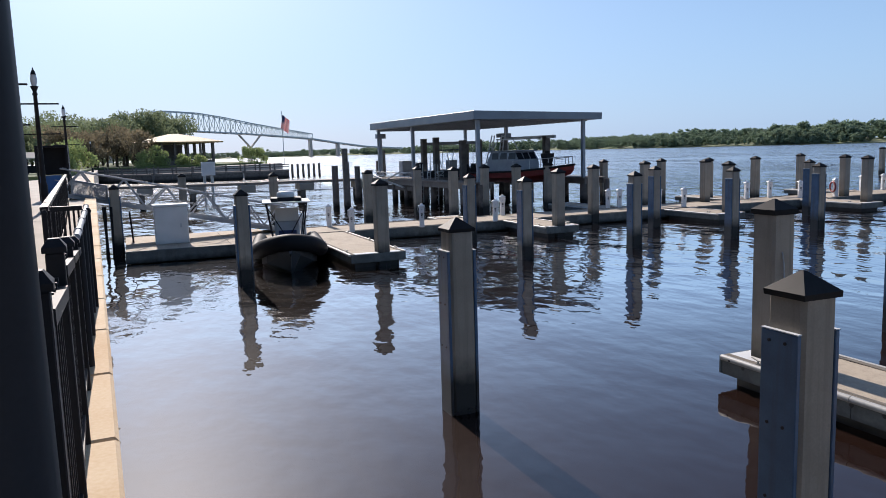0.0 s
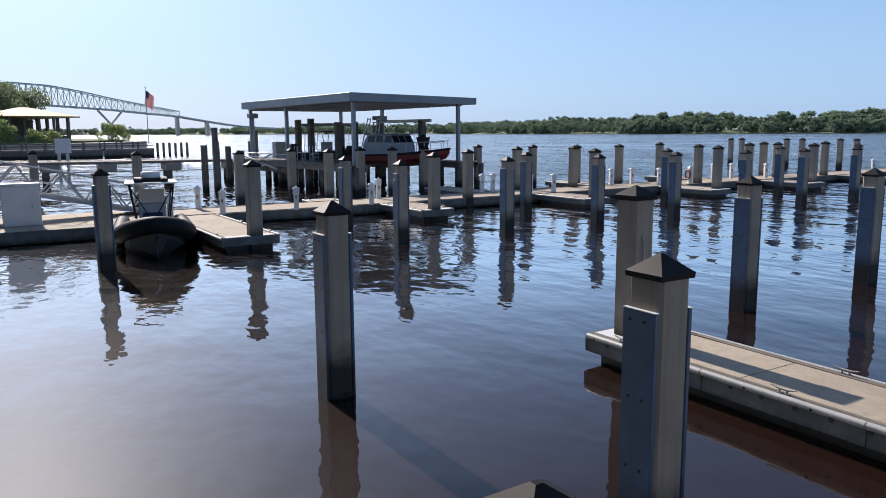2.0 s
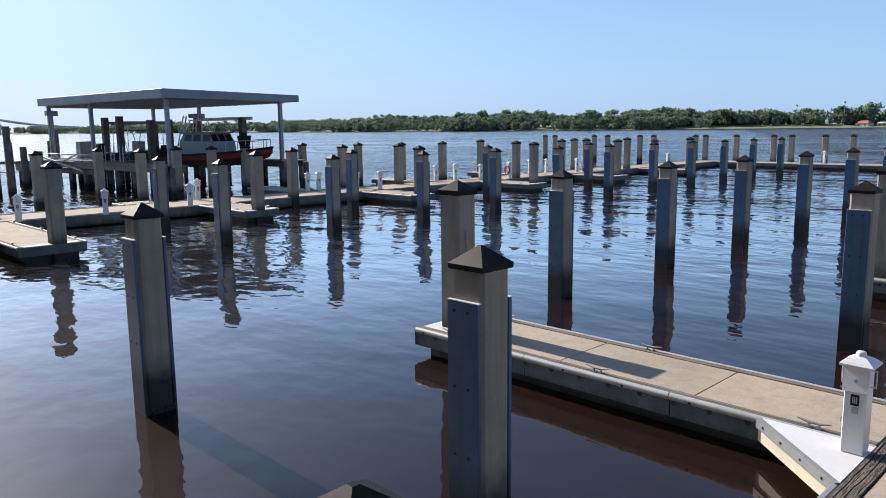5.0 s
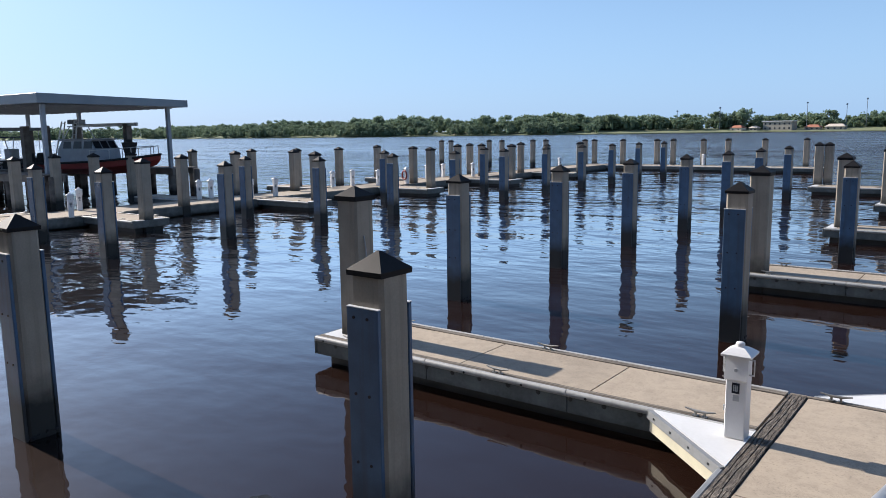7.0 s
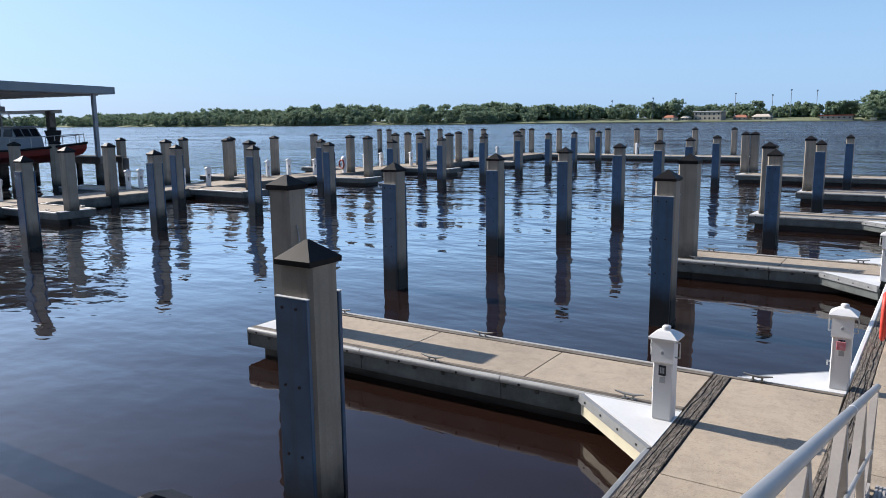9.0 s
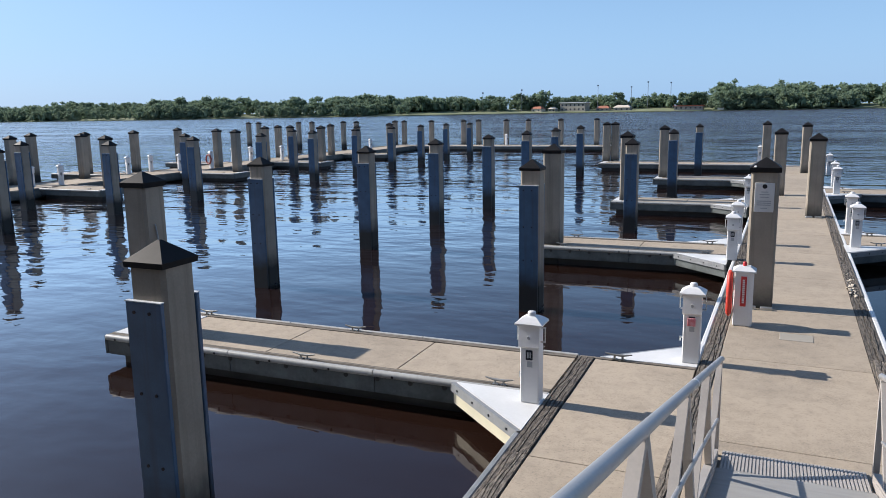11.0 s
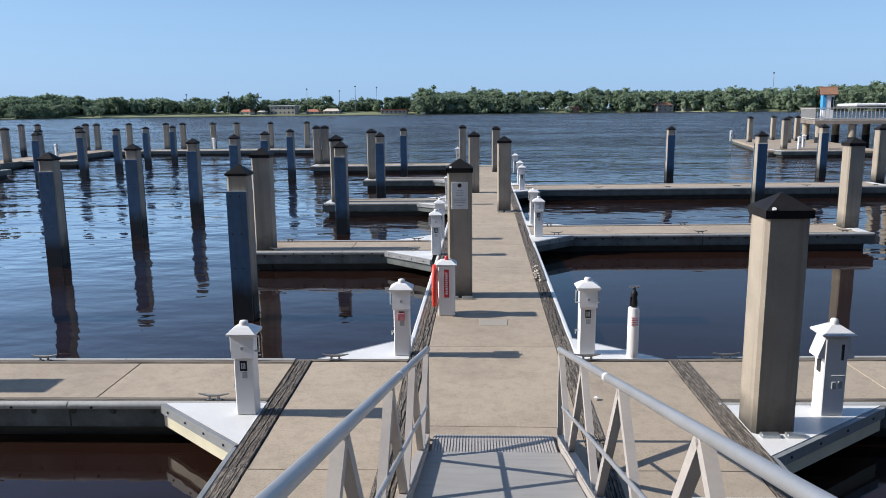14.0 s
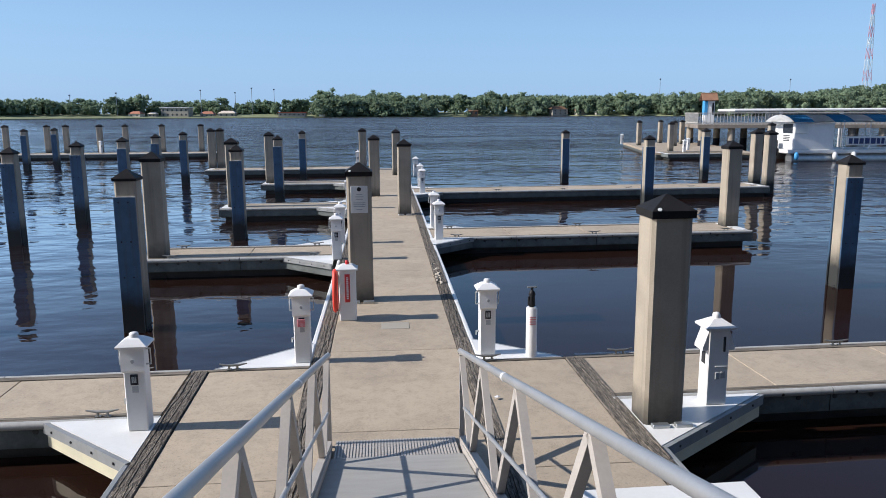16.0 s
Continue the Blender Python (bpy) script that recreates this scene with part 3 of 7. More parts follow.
def pile_thing(name, label, plated=False, side=SIDE, TOP=TOP):
    root = thing(name, Matrix(), label, "pile", "marina piles")
    bm = bmesh.new()
    tmp = bmesh.new()
    bmesh.ops.create_cube(tmp, size=1, matrix=Matrix.LocRotScale((0, 0, (TOP - 4) / 2), None, (2 * side, 2 * side, TOP + 4)))
    bmesh.ops.bevel(tmp, geom=[e for e in tmp.edges if abs(e.verts[0].co.z - e.verts[1].co.z) > 1], offset=0.034, segments=1, affect="EDGES")
    join(bm, tmp)
    part("shaft", bm, PILE, root)
    bm = bmesh.new()
    s = side + 0.018
    frustum(bm, TOP - (0.025 if plated else 0.055), s, s, TOP + 0.02, s + 0.003, s + 0.003)
    frustum(bm, TOP + 0.02, s + 0.003, s + 0.003, TOP + 0.165, 0.012, 0.012)
    bmesh.ops.remove_doubles(bm, verts=bm.verts[:], dist=0.0005)
    part("cap", bm, CAP, root, "black plastic pyramid cap")
    bm = bmesh.new()
    rnd = random.Random(5)
    for i in range(26):
        e = rnd.uniform(-side, side)
        x, y = rnd.choice(((e, side), (e, -side), (side, e), (-side, e)))
        bmesh.ops.create_icosphere(bm, subdivisions=1, radius=rnd.uniform(0.012, 0.03), matrix=Matrix.Translation((x, y, rnd.uniform(-0.02, 0.07))))
    part("barnacle_crust", bm, BOLT, root, "dark barnacle crust at the waterline", "stuff")
    if plated:
        for sy in (-1, 1):
            bm = bmesh.new()
            y = sy * (side + 0.022)
            box(bm, -side - 0.012, side - 0.012, min(sy * side, y + sy * 0.02), max(sy * side, y + sy * 0.02), -0.5, 2.28, 0.006)
            plate = part("rub_plate", bm, PLATE, root, "blue-grey rub plate bolted to the pile")
            bm = bmesh.new()
            rod(bm, (0, y + sy * 0.018, 0), (0, y + sy * 0.028, 0), 0.014, seg=8)
            bolt_me = mesh_of("bolt", bm, BOLT)
            for z in (2.2, 1.55, 0.95):
                for x in (-0.10, 0.05):
                    placed("bolt", bolt_me, plate, pose(x, 0, z))
            bm = bmesh.new()
            box(bm, -side - 0.014, side - 0.010, min(sy * side, y + sy * 0.022), max(sy * side, y + sy * 0.022), 2.281, 2.289)
            ed = new("edge", mesh_of("edge", bm, PLATE_EDGE))
            ed.parent = plate
    return root


plain_pile = pile_thing("concrete_pile", "square concrete pile with a black pyramid cap")
plated_pile = pile_thing("mooring_pile", "square concrete mooring pile with a bolted rub plate", True, 0.173, 2.565)
plated, plain = [], []
plated += [(-4.6, 4.45), (-4.15, 12.95), (-3.95, 22.4), (-3.85, 31.85), (-3.65, 41.5)]
plated += [(-9.85, 3.9), (-9.97, 12.95), (-10.05, 17.6), (-10.05, 22.15), (-9.85, 26.55), (-9.8, 31.2), (-9.75, 35.8), (-9.65, 40.6)]
plated += [(-22.3, 2.72), (-22.25, 11.78), (-22.6, 16.4), (-22.6, 20.9), (-22.7, 25.46), (-22.6, 30.0), (-22.55, 34.4), (-22.5, 38.9), (-22.45, 43.4), (-22.3, 47.5), (-22.4, 52.2), (-21.6, 55.0)]
plated += [(-27.3, 12.1), (-27.2, 20.9), (-27.2, 30.0), (-26.2, 37.9), (-27.0, 47.0)]
plated += [(-31.9, -0.7), (9.52, 14.5), (10.6, 28.4), (9.9, 38.2), (17.84, 39.2)]
plain += [(-8.68, 8.42), (-4.92, 17.3), (-4.8, 26.6), (-4.68, 35.7), (-9.3, 46.0), (-8.85, 46.3)]
plain += [(-23.6, 7.25), (-27.1, 16.0), (-27.4, 25.2), (-27.5, 34.3), (-27.45, 43.0), (-30.7, 20.1), (-31.0, 36.97), (-33.0, 28.84), (-34.9, 34.3), (-41.6, 28.2), (-36.5, 15.4), (-37.6, 11.1), (-40.9, 15.07), (-37.5, 40.8), (-31.0, 50.0)]
plain += [(-0.36, 12.78), (0.93, 23.75), (0.05, 29.3), (1.28, 39.3), (-0.45, 43.1), (2.74, 7.30), (-1.85, 0.95)]
plain += [(9.83, 20.15), (17.5, 33.2), (17.4, 31.84)]
plain += [(25.6, 70.4), (29.5, 75.0), (24.0, 58.9), (28.3, 68.5), (30.5, 72.0), (28.6, 52.0)]
plain += [(x, 66.6) for x in (-51.3, -50.0, -45.0, -43.4, -39.7, -38.2, -33.9, -32.9, -30.0, -26.7, -25.2, -22.5, -20.4, -17.4, -14.2)]
plain += [(-31.9, 43.0), (-33.6, 46.9), (-31.5, 45.4), (-26.8, 51.6), (-34.0, 25.6), (-38.0, 29.9), (-35.6, 31.4), (-39.6, 6.7), (-46.0, 2.66), (-39.3, 18.56), (-38.5, 20.17), (-39.6, 22.9)]
plated_pile.matrix_basis = pose(plated[0][0], plated[0][1], -0.07)
for x, y in plated[1:]:
    copy_thing(plated_pile, pose(x, y, 0, 0, 0, 0))
plain_pile.matrix_basis = pose(plain[0][0], plain[0][1], 0)
for x, y in plain[1:]:
    copy_thing(plain_pile, pose(x, y, -0.04 if y == 0.95 else 0))

bm = bmesh.new()
rod(bm, (0, 0, 0), (0, -0.012, 0.004), 0.02, seg=10)
rivet_me = mesh_of("rivet", bm, VINYL)
for pile in [o for o in scene.objects if o.name.startswith("concrete_pile") and not o.parent]:
    at = pile.matrix_basis.translation
    if (round(at.x, 2), round(at.y, 2)) in ((2.74, 7.3), (-0.36, 12.78)):
        cap = next(o for o in pile.children if o.name.startswith("cap"))
        placed("rivet", rivet_me, cap, pose(-SIDE * 0.72, -SIDE - 0.005, TOP + 0.03, -35))


# ---- docks ----
def cleat_mesh():
    bm = bmesh.new()
    for x in (-0.05, 0.05):
        rod(bm, (x, 0, 0), (x, 0, 0.05), 0.014, seg=6)
        box(bm, x - 0.03, x + 0.03, -0.025, 0.025, 0, 0.008)
    rod(bm, (-0.06, 0, 0.055), (0.06, 0, 0.055), 0.016, seg=6)
    rod(bm, (0.06, 0, 0.055), (0.17, 0, 0.075), 0.015, 0.008, seg=6)
    rod(bm, (-0.06, 0, 0.055), (-0.17, 0, 0.075), 0.015, 0.008, seg=6)
    return mesh_of("cleat", bm, CLEAT_STEEL)


CLEAT = cleat_mesh()
# thin dark disc, added for each round scuff below the fenders
bm = bmesh.new()
lathe(bm, ((0.034, 0), (0.034, 0.004), (0.026, 0.008)), 10)
SCUFF = mesh_of("bolt_pad", bm, FLOAT)
SLABS = {}


def slab_mesh(w, d):
    key = (round(w, 2), round(d, 2))
    if key not in SLABS:
        bm = bmesh.new()
        box(bm, -w / 2, w / 2, -d / 2, d / 2, DOCK - 0.12, DOCK, 0.004)
        SLABS[key] = mesh_of("slab", bm, CONCRETE)
    return SLABS[key]


def slab_row(dock, along, a, b, lo, hi, length):
    """Concrete slabs from a to b along x or y, between lo and hi across, with open joints."""
    n = max(1, round(abs(b - a) / length))
    step = (b - a) / n
    for i in range(n):
        c = a + step * (i + 0.5)
        me = slab_mesh(abs(step) - 0.012, hi - lo) if along == "x" else slab_mesh(hi - lo, abs(step) - 0.012)
        m = pose(c, (lo + hi) / 2, 0) if along == "x" else pose((lo + hi) / 2, c, 0)
        placed("slab", me, dock, m)


def weathered(bm, x0, x1, y0, y1, seed, strips=7, top=0.016):
    """A timber whose face has split along the grain into uneven, wandering strips."""
    rnd = random.Random(seed)
    cuts = [x0] + sorted(x0 + (x1 - x0) * (i + rnd.uniform(-0.3, 0.3)) / strips for i in range(1, strips)) + [x1]
    n = max(2, int((y1 - y0) / 0.22))
    wander = [[rnd.uniform(-0.014, 0.014) for _ in cuts] for _ in range(n + 1)]
    tops = [DOCK + top + rnd.uniform(-0.014, 0.004) for _ in range(strips)]
    rows = []
    for k in range(n + 1):
        y = y0 + (y1 - y0) * k / n
        pts = [(x0, DOCK - 0.2)]
        for i in range(strips):
            a = cuts[i] + (wander[k][i] if i else 0)
            b = cuts[i + 1] + (wander[k][i + 1] if i + 1 < strips else 0)
            z = tops[i] + rnd.uniform(-0.002, 0.002)
            pts += [(a + 0.001, z - 0.02), (a + 0.004, z), (b - 0.005, z), (b - 0.002, z - 0.02)]
        pts.append((x1, DOCK - 0.2))
        rows.append([bm.verts.new((x, y, z)) for x, z in pts])
    for p, q in zip(rows, rows[1:]):
        for j in range(len(p) - 1):
            bm.faces.new((p[j], q[j], q[j + 1], p[j + 1]))
    bm.faces.new(rows[0])
    bm.faces.new(rows[-1][::-1])
    bmesh.ops.recalc_face_normals(bm, faces=bm.faces[:])


def float_body(dock, x0, x1, y0, y1):
    bm = bmesh.new()
    box(bm, x0 + 0.14, x1 - 0.14, y0 + 0.16, y1 - 0.16, -0.5, DOCK - 0.13)
    part("float", bm, FLOAT, dock, "dark concrete float")


def edge_x(dock, x0, x1, y, out):
    """The long edge of a finger: timber waler, float side and rounded fender. out is -1 or 1."""
    bm = bmesh.new()
    for i in range(2):
        p, q = y - out * 0.035 + out * 0.062 * i, y - out * 0.035 + out * (0.062 * i + 0.058)
        box(bm, x0, x1, min(p, q), max(p, q), DOCK - 0.14, DOCK + 0.012 - 0.003 * (i % 2), 0.006)
    part("waler", bm, TIMBER_X, dock)
    n = max(1, round((x1 - x0) / 2.4))
    for i in range(n):
        p, q = x0 + (x1 - x0) * i / n + 0.006, x0 + (x1 - x0) * (i + 1) / n - 0.006
        bm = bmesh.new()
        box(bm, p, q, min(y + out * 0.06, y + out * 0.10), max(y + out * 0.06, y + out * 0.10), 0.17, DOCK - 0.05, 0.004)
        part("side_panel", bm, FASCIA, dock)
        bm = bmesh.new()
        rod(bm, (p, y + out * 0.105, DOCK - 0.026), (q, y + out * 0.105, DOCK - 0.026), 0.045, seg=12)
        part("fender", bm, FENDER_PALE, dock, "pale grey vinyl fender strip")
    if abs(x0) < 14 and y < 21:
        for i in range(int((x1 - x0 - 0.4) / 0.45)):
            placed("bolt_pad", SCUFF, dock, pose(x0 + 0.42 + 0.45 * i, y + out * 0.098, DOCK - 0.098, -90 * out))
    bm = bmesh.new()
    for i in range(int((x1 - x0) / 0.9)):
        x = x0 + 0.2 + 0.9 * i
        rod(bm, (x, y + out * 0.138, DOCK - 0.035), (x, y + out * 0.153, DOCK - 0.038), 0.018, seg=8)
    if bm.verts:
        part("fender_bolts", bm, BOLT, dock, "", "stuff")
    else:
        bm.free()


def finger(x_root, x_tip, y0, y1, label, m=Matrix(), slab=2.0, cleats=True, white=0.3):
    """A floating finger pier along x with a white vinyl end."""
    dock = thing("finger_dock", m, label, "dock", "finger docks")
    lo, hi = min(x_root, x_tip), max(x_root, x_tip)
    s = 1 if x_tip > x_root else -1
    float_body(dock, lo, hi, y0, y1)
    end = x_tip - s * white
    slab_row(dock, "x", min(x_root, end), max(x_root, end), y0 + 0.13, y1 - 0.13, slab)
    edge_x(dock, lo, hi, y0 + 0.09, -1)
    edge_x(dock, lo, hi, y1 - 0.09, 1)
    bm = bmesh.new()
    box(bm, min(end, x_tip) + 0.006, max(end, x_tip) - 0.006, y0 + 0.10, y1 - 0.10, DOCK - 0.10, DOCK + 0.006, 0.006)
    part("end_deck", bm, VINYL, dock, "white vinyl end deck around the pile")
    bm = bmesh.new()
    box(bm, min(x_tip, x_tip + s * 0.05), max(x_tip, x_tip + s * 0.05), y0 - 0.02, y1 + 0.02, 0.17, DOCK - 0.005, 0.01)
    part("end_panel", bm, FASCIA, dock, "stained grey end board")
    if cleats:
        k = max(2, round(abs(x_tip - x_root) / 2.6))
        for i in range(k):
            x = x_root + s * (0.6 + (abs(x_tip - x_root) - 1.3) * i / (k - 1))
            for y in (y0 + 0.05, y1 - 0.05):
                placed("cleat", CLEAT, dock, pose(x, y, DOCK + 0.012))
    return dock


def gusset(name_m, pts, edge, label="white vinyl corner deck on the dock"):
    """A white triangle between finger and main dock; edge: the two corners of its open side."""
    ob = thing("corner_deck", name_m, label, "dock deck", "corner decks")
    bm = bmesh.new()
    prism(bm, pts, DOCK - 0.03, DOCK + 0.012)
    part("deck_panel", bm, VINYL, ob)
    (ax, ay), (bx, by) = edge
    a, b = Vector((ax, ay, 0)), Vector((bx, by, 0))
    cen = Vector((sum(p[0] for p in pts) / len(pts), sum(p[1] for p in pts) / len(pts), 0))
    u = (b - a).normalized()
    o = Vector((-u.y, u.x, 0))
    o = -o if (a - cen).dot(o) < 0 else o
    bm = bmesh.new()
    bar(bm, a + o * 0.03 + Vector((0, 0, DOCK - 0.05)), b + o * 0.03 + Vector((0, 0, DOCK - 0.05)), 0.05, 0.11)
    part("fender", bm, FENDER, ob, "grey vinyl fender strip")
    bm = bmesh.new()
    bar(bm, a - o * 0.01 + Vector((0, 0, 0.285)), b - o * 0.01 + Vector((0, 0, 0.285)), 0.05, 0.20)
    part("side_board", bm, FILLET_SIDE if a.y < 10.5 else FASCIA, ob, "cream side board under the corner" if a.y < 10.5 else "")
    bm = bmesh.new()
    for i in range(4):
        p = a.lerp(b, 0.12 + 0.25 * i) + o * 0.057
        rod(bm, p + Vector((0, 0, DOCK - 0.05)), p + o * 0.008 + Vector((0, 0, DOCK - 0.05)), 0.014, seg=6)
    part("fender_bolts", bm, BOLT, ob, "", "stuff")
    return ob


# main dock, which bears a little to the right as it goes out
LEAN = pose(0, 9.3, 0, 0, 0, -1.25) @ pose(0, -9.3, 0)
main = thing("main_dock", LEAN, "long concrete floating dock with weathered timber edges", "dock")
END_Y = 45.5
float_body(main, -1.0, 1.18, 3.4, END_Y)
slab_row(main, "y", 7.28, 7.28 + 2.62 * 14, -0.78, 0.93, 2.62)
slab_row(main, "y", 3.4, 7.28, -0.78, 0.93, 1.94)
for x0, x1 in ((-0.99, -0.785), (0.935, 1.135)):
    for i in range(12):
        bm = bmesh.new()
        y = 3.4 + i * 3.5
        weathered(bm, x0, x1, y + 0.004, y + 3.496, i, 5)
        part("waler", bm, TIMBER_Y, main, "deeply weathered timber plank")
for x, y0, y1 in ((-1.03, 9.4, END_Y), (1.175, 9.4, END_Y)):
    n = 12
    for i in range(n):
        p, q = y0 + (y1 - y0) * i / n + 0.006, y0 + (y1 - y0) * (i + 1) / n - 0.006
        bm = bmesh.new()
        box(bm, x - 0.035, x + 0.035, p, q, DOCK - 0.12, DOCK + 0.005, 0.015)
        part("fender", bm, VINYL, main, "white vinyl edge strip")
    bm = bmesh.new()
    box(bm, x - 0.02, x + 0.02, y0, y1, 0.03, DOCK - 0.12)
    part("side_panel", bm, FASCIA, main, "stained grey float side")
bm = bmesh.new()
box(bm, -0.10, 0.32, 10.93, 11.26, DOCK - 0.01, DOCK + 0.006, 0.003)
part("hatch", bm, DULL_WALL, main, "flush pale grey hatch cover")

# landing floats on both sides of the gangway foot
for name, x0, x1, w0, w1 in (("landing_west", -2.24, -1.0, -2.44, -2.24), ("landing_east", 1.03, 2.30, 2.30, 2.52)):
    land = thing("landing_dock", Matrix(), "concrete landing float beside the gangway foot", "dock", "landing floats")
    float_body(land, min(x0, w0), max(x1, w1), 3.4, 9.3)
    slab_row(land, "y", 3.4, 9.28, x0 + 0.012, x1 - 0.012, 2.94)
    for i in range(2):
        bm = bmesh.new()
        y = 3.4 + i * 2.95
        weathered(bm, w0, w1, y + 0.004, y + 2.946, 50 + i, 5)
        part("waler", bm, TIMBER_Y, land, "deeply weathered timber plank")
    bm = bmesh.new()
    box(bm, min(x0, w0), max(x1, w1), 9.30, 9.345, DOCK - 0.14, DOCK + 0.01, 0.01)
    part("waler", bm, TIMBER_X, land)
    xo = w0 - 0.04 if x0 < 0 else w1 + 0.04
    bm = bmesh.new()
    box(bm, xo - 0.035, xo + 0.035, 3.4, 6.8 if x0 < 0 else 6.6, DOCK - 0.12, DOCK + 0.0, 0.015)
    part("fender", bm, FENDER, land, "pale vinyl edge strip")
    for x in (x0 + 0.25, x1 - 0.2):
        placed("cleat", CLEAT, land, pose(x if x0 > 0 else x0 + 0.3, 9.32, DOCK + 0.012))
        break

finger(-2.46, -9.1, 7.90, 9.34, "concrete finger dock with pale fender strips", slab=1.97, white=0.72)
finger(2.54, 13.0, 7.86, 9.38, "concrete finger dock with pale fender strips", pose(0, 0, 0, 0, 0, 0.6), slab=2.2)
finger(-0.87, -5.3, 16.95, 18.35, "short concrete finger dock", slab=1.9)
finger(-0.67, -5.2, 26.0, 27.3, "short concrete finger dock", slab=1.9)
finger(-0.48, -5.0, 34.9, 36.2, "short concrete finger dock", slab=1.9)
finger(-0.27, -9.4, 44.2, 45.8, "long concrete finger dock", slab=2.2)
finger(1.77, 10.35, 19.0, 20.6, "concrete finger dock with pale fender strips", pose(0, 0, 0, 0, 0, 1.0), slab=2.2)
finger(2.48, 17.6, 30.2, 31.9, "long concrete finger dock", pose(0, 0, 0, 0, 0, 1.5), slab=2.4)

gusset(Matrix(), [(-3.6, 7.9), (-2.45, 6.84), (-2.45, 7.9)], ((-3.6, 7.9), (-2.45, 6.84)))
gusset(Matrix(), [(-1.0, 9.35), (-1.0, 10.3), (-2.15, 9.35)], ((-1.0, 10.3), (-2.15, 9.35)))
gusset(Matrix(), [(1.18, 9.35), (2.25, 9.35), (1.18, 10.25)], ((2.25, 9.35), (1.18, 10.25)))
gusset(Matrix(), [(2.53, 6.62), (4.15, 7.82), (2.53, 7.82)], ((2.53, 6.62), (4.15, 7.82)))
for x, y, s, e in ((-1.0, 16.95, -1, -1), (-0.95, 18.35, -1, 1), (-0.85, 26.0, -1, -1), (-0.8, 27.3, -1, 1), (-0.65, 34.9, -1, -1), (1.33, 19.05, 1, -1), (1.4, 20.65, 1, 1), (1.65, 30.25, 1, -1), (1.7, 31.95, 1, 1)):
    gusset(Matrix(), [(x, y), (x + s * 1.1, y), (x, y + e * 1.0)], ((x + s * 1.1, y), (x, y + e * 1.0)))

# neighbouring dock, parallel to the main one
west = thing("main_dock", Matrix(), "long concrete floating dock among the western slips", "dock")
float_body(west, -33.3, -30.6, 5.0, 66)
slab_row(west, "y", 5.0, 66, -33.2, -30.8, 2.9)
for x in (-33.26, -30.7):
    bm = bmesh.new()
    box(bm, x - 0.08, x + 0.08, 5.0, 66, DOCK - 0.2, DOCK + 0.02, 0.01)
    part("waler", bm, TIMBER_Y, west, "weathered timber plank")
for x in (-33.37, -30.58):
    bm = bmesh.new()
    box(bm, x - 0.03, x + 0.03, 5.0, 66, 0.05, DOCK, 0.01)
    part("side_panel", bm, FASCIA, west, "stained grey float side")
land = thing("landing_dock", Matrix(), "wide concrete landing float under a gangway", "dock", "landing floats")
float_body(land, -34.4, -28.8, -0.45, 5.0)
slab_row(land, "y", -0.45, 5.0, -34.3, -28.95, 2.0)
bm = bmesh.new()
box(bm, -28.9, -28.75, -0.45, 6.0, 0.03, DOCK + 0.01, 0.01)
part("side_panel", bm, FASCIA, land, "stained grey float side")
finger(-30.6, -23.4, 6.15, 7.95, "concrete finger dock beside a moored boat", slab=2.3)
for y in (15.3, 24.2, 33.2, 42.0, 51.0):
    finger(-30.6, -26.9, y, y + 1.5, "short concrete finger dock", slab=1.9)
for y, tip in ((13.2, -34.6), (22.0, -38.0), (31.0, -38.0), (40.0, -38.0)):
    finger(-33.3, tip, y, y + 1.4, "short concrete finger dock", slab=2.2)
finger(-33.0, -12.6, 64.0, 66.2, "long concrete head dock out on the river", slab=2.6)
finger(28.0, 22.5, 55.5, 58.5, "concrete float of the fuel landing", slab=2.6, cleats=False)
ob = thing("floating_dock", pose(27.3, 66.5, 0, 0, 0, -12), "broad low floating dock of the boat landing", "dock")
bm = bmesh.new()
box(bm, -3.2, 4.5, -10.5, 10.0, 0.28, DOCK, 0.02)
part("deck", bm, CONCRETE, ob)
bm = bmesh.new()
box(bm, -3.1, 4.4, -10.4, 9.9, -0.4, 0.279)
part("float", bm, FASCIA, ob, "dark float")


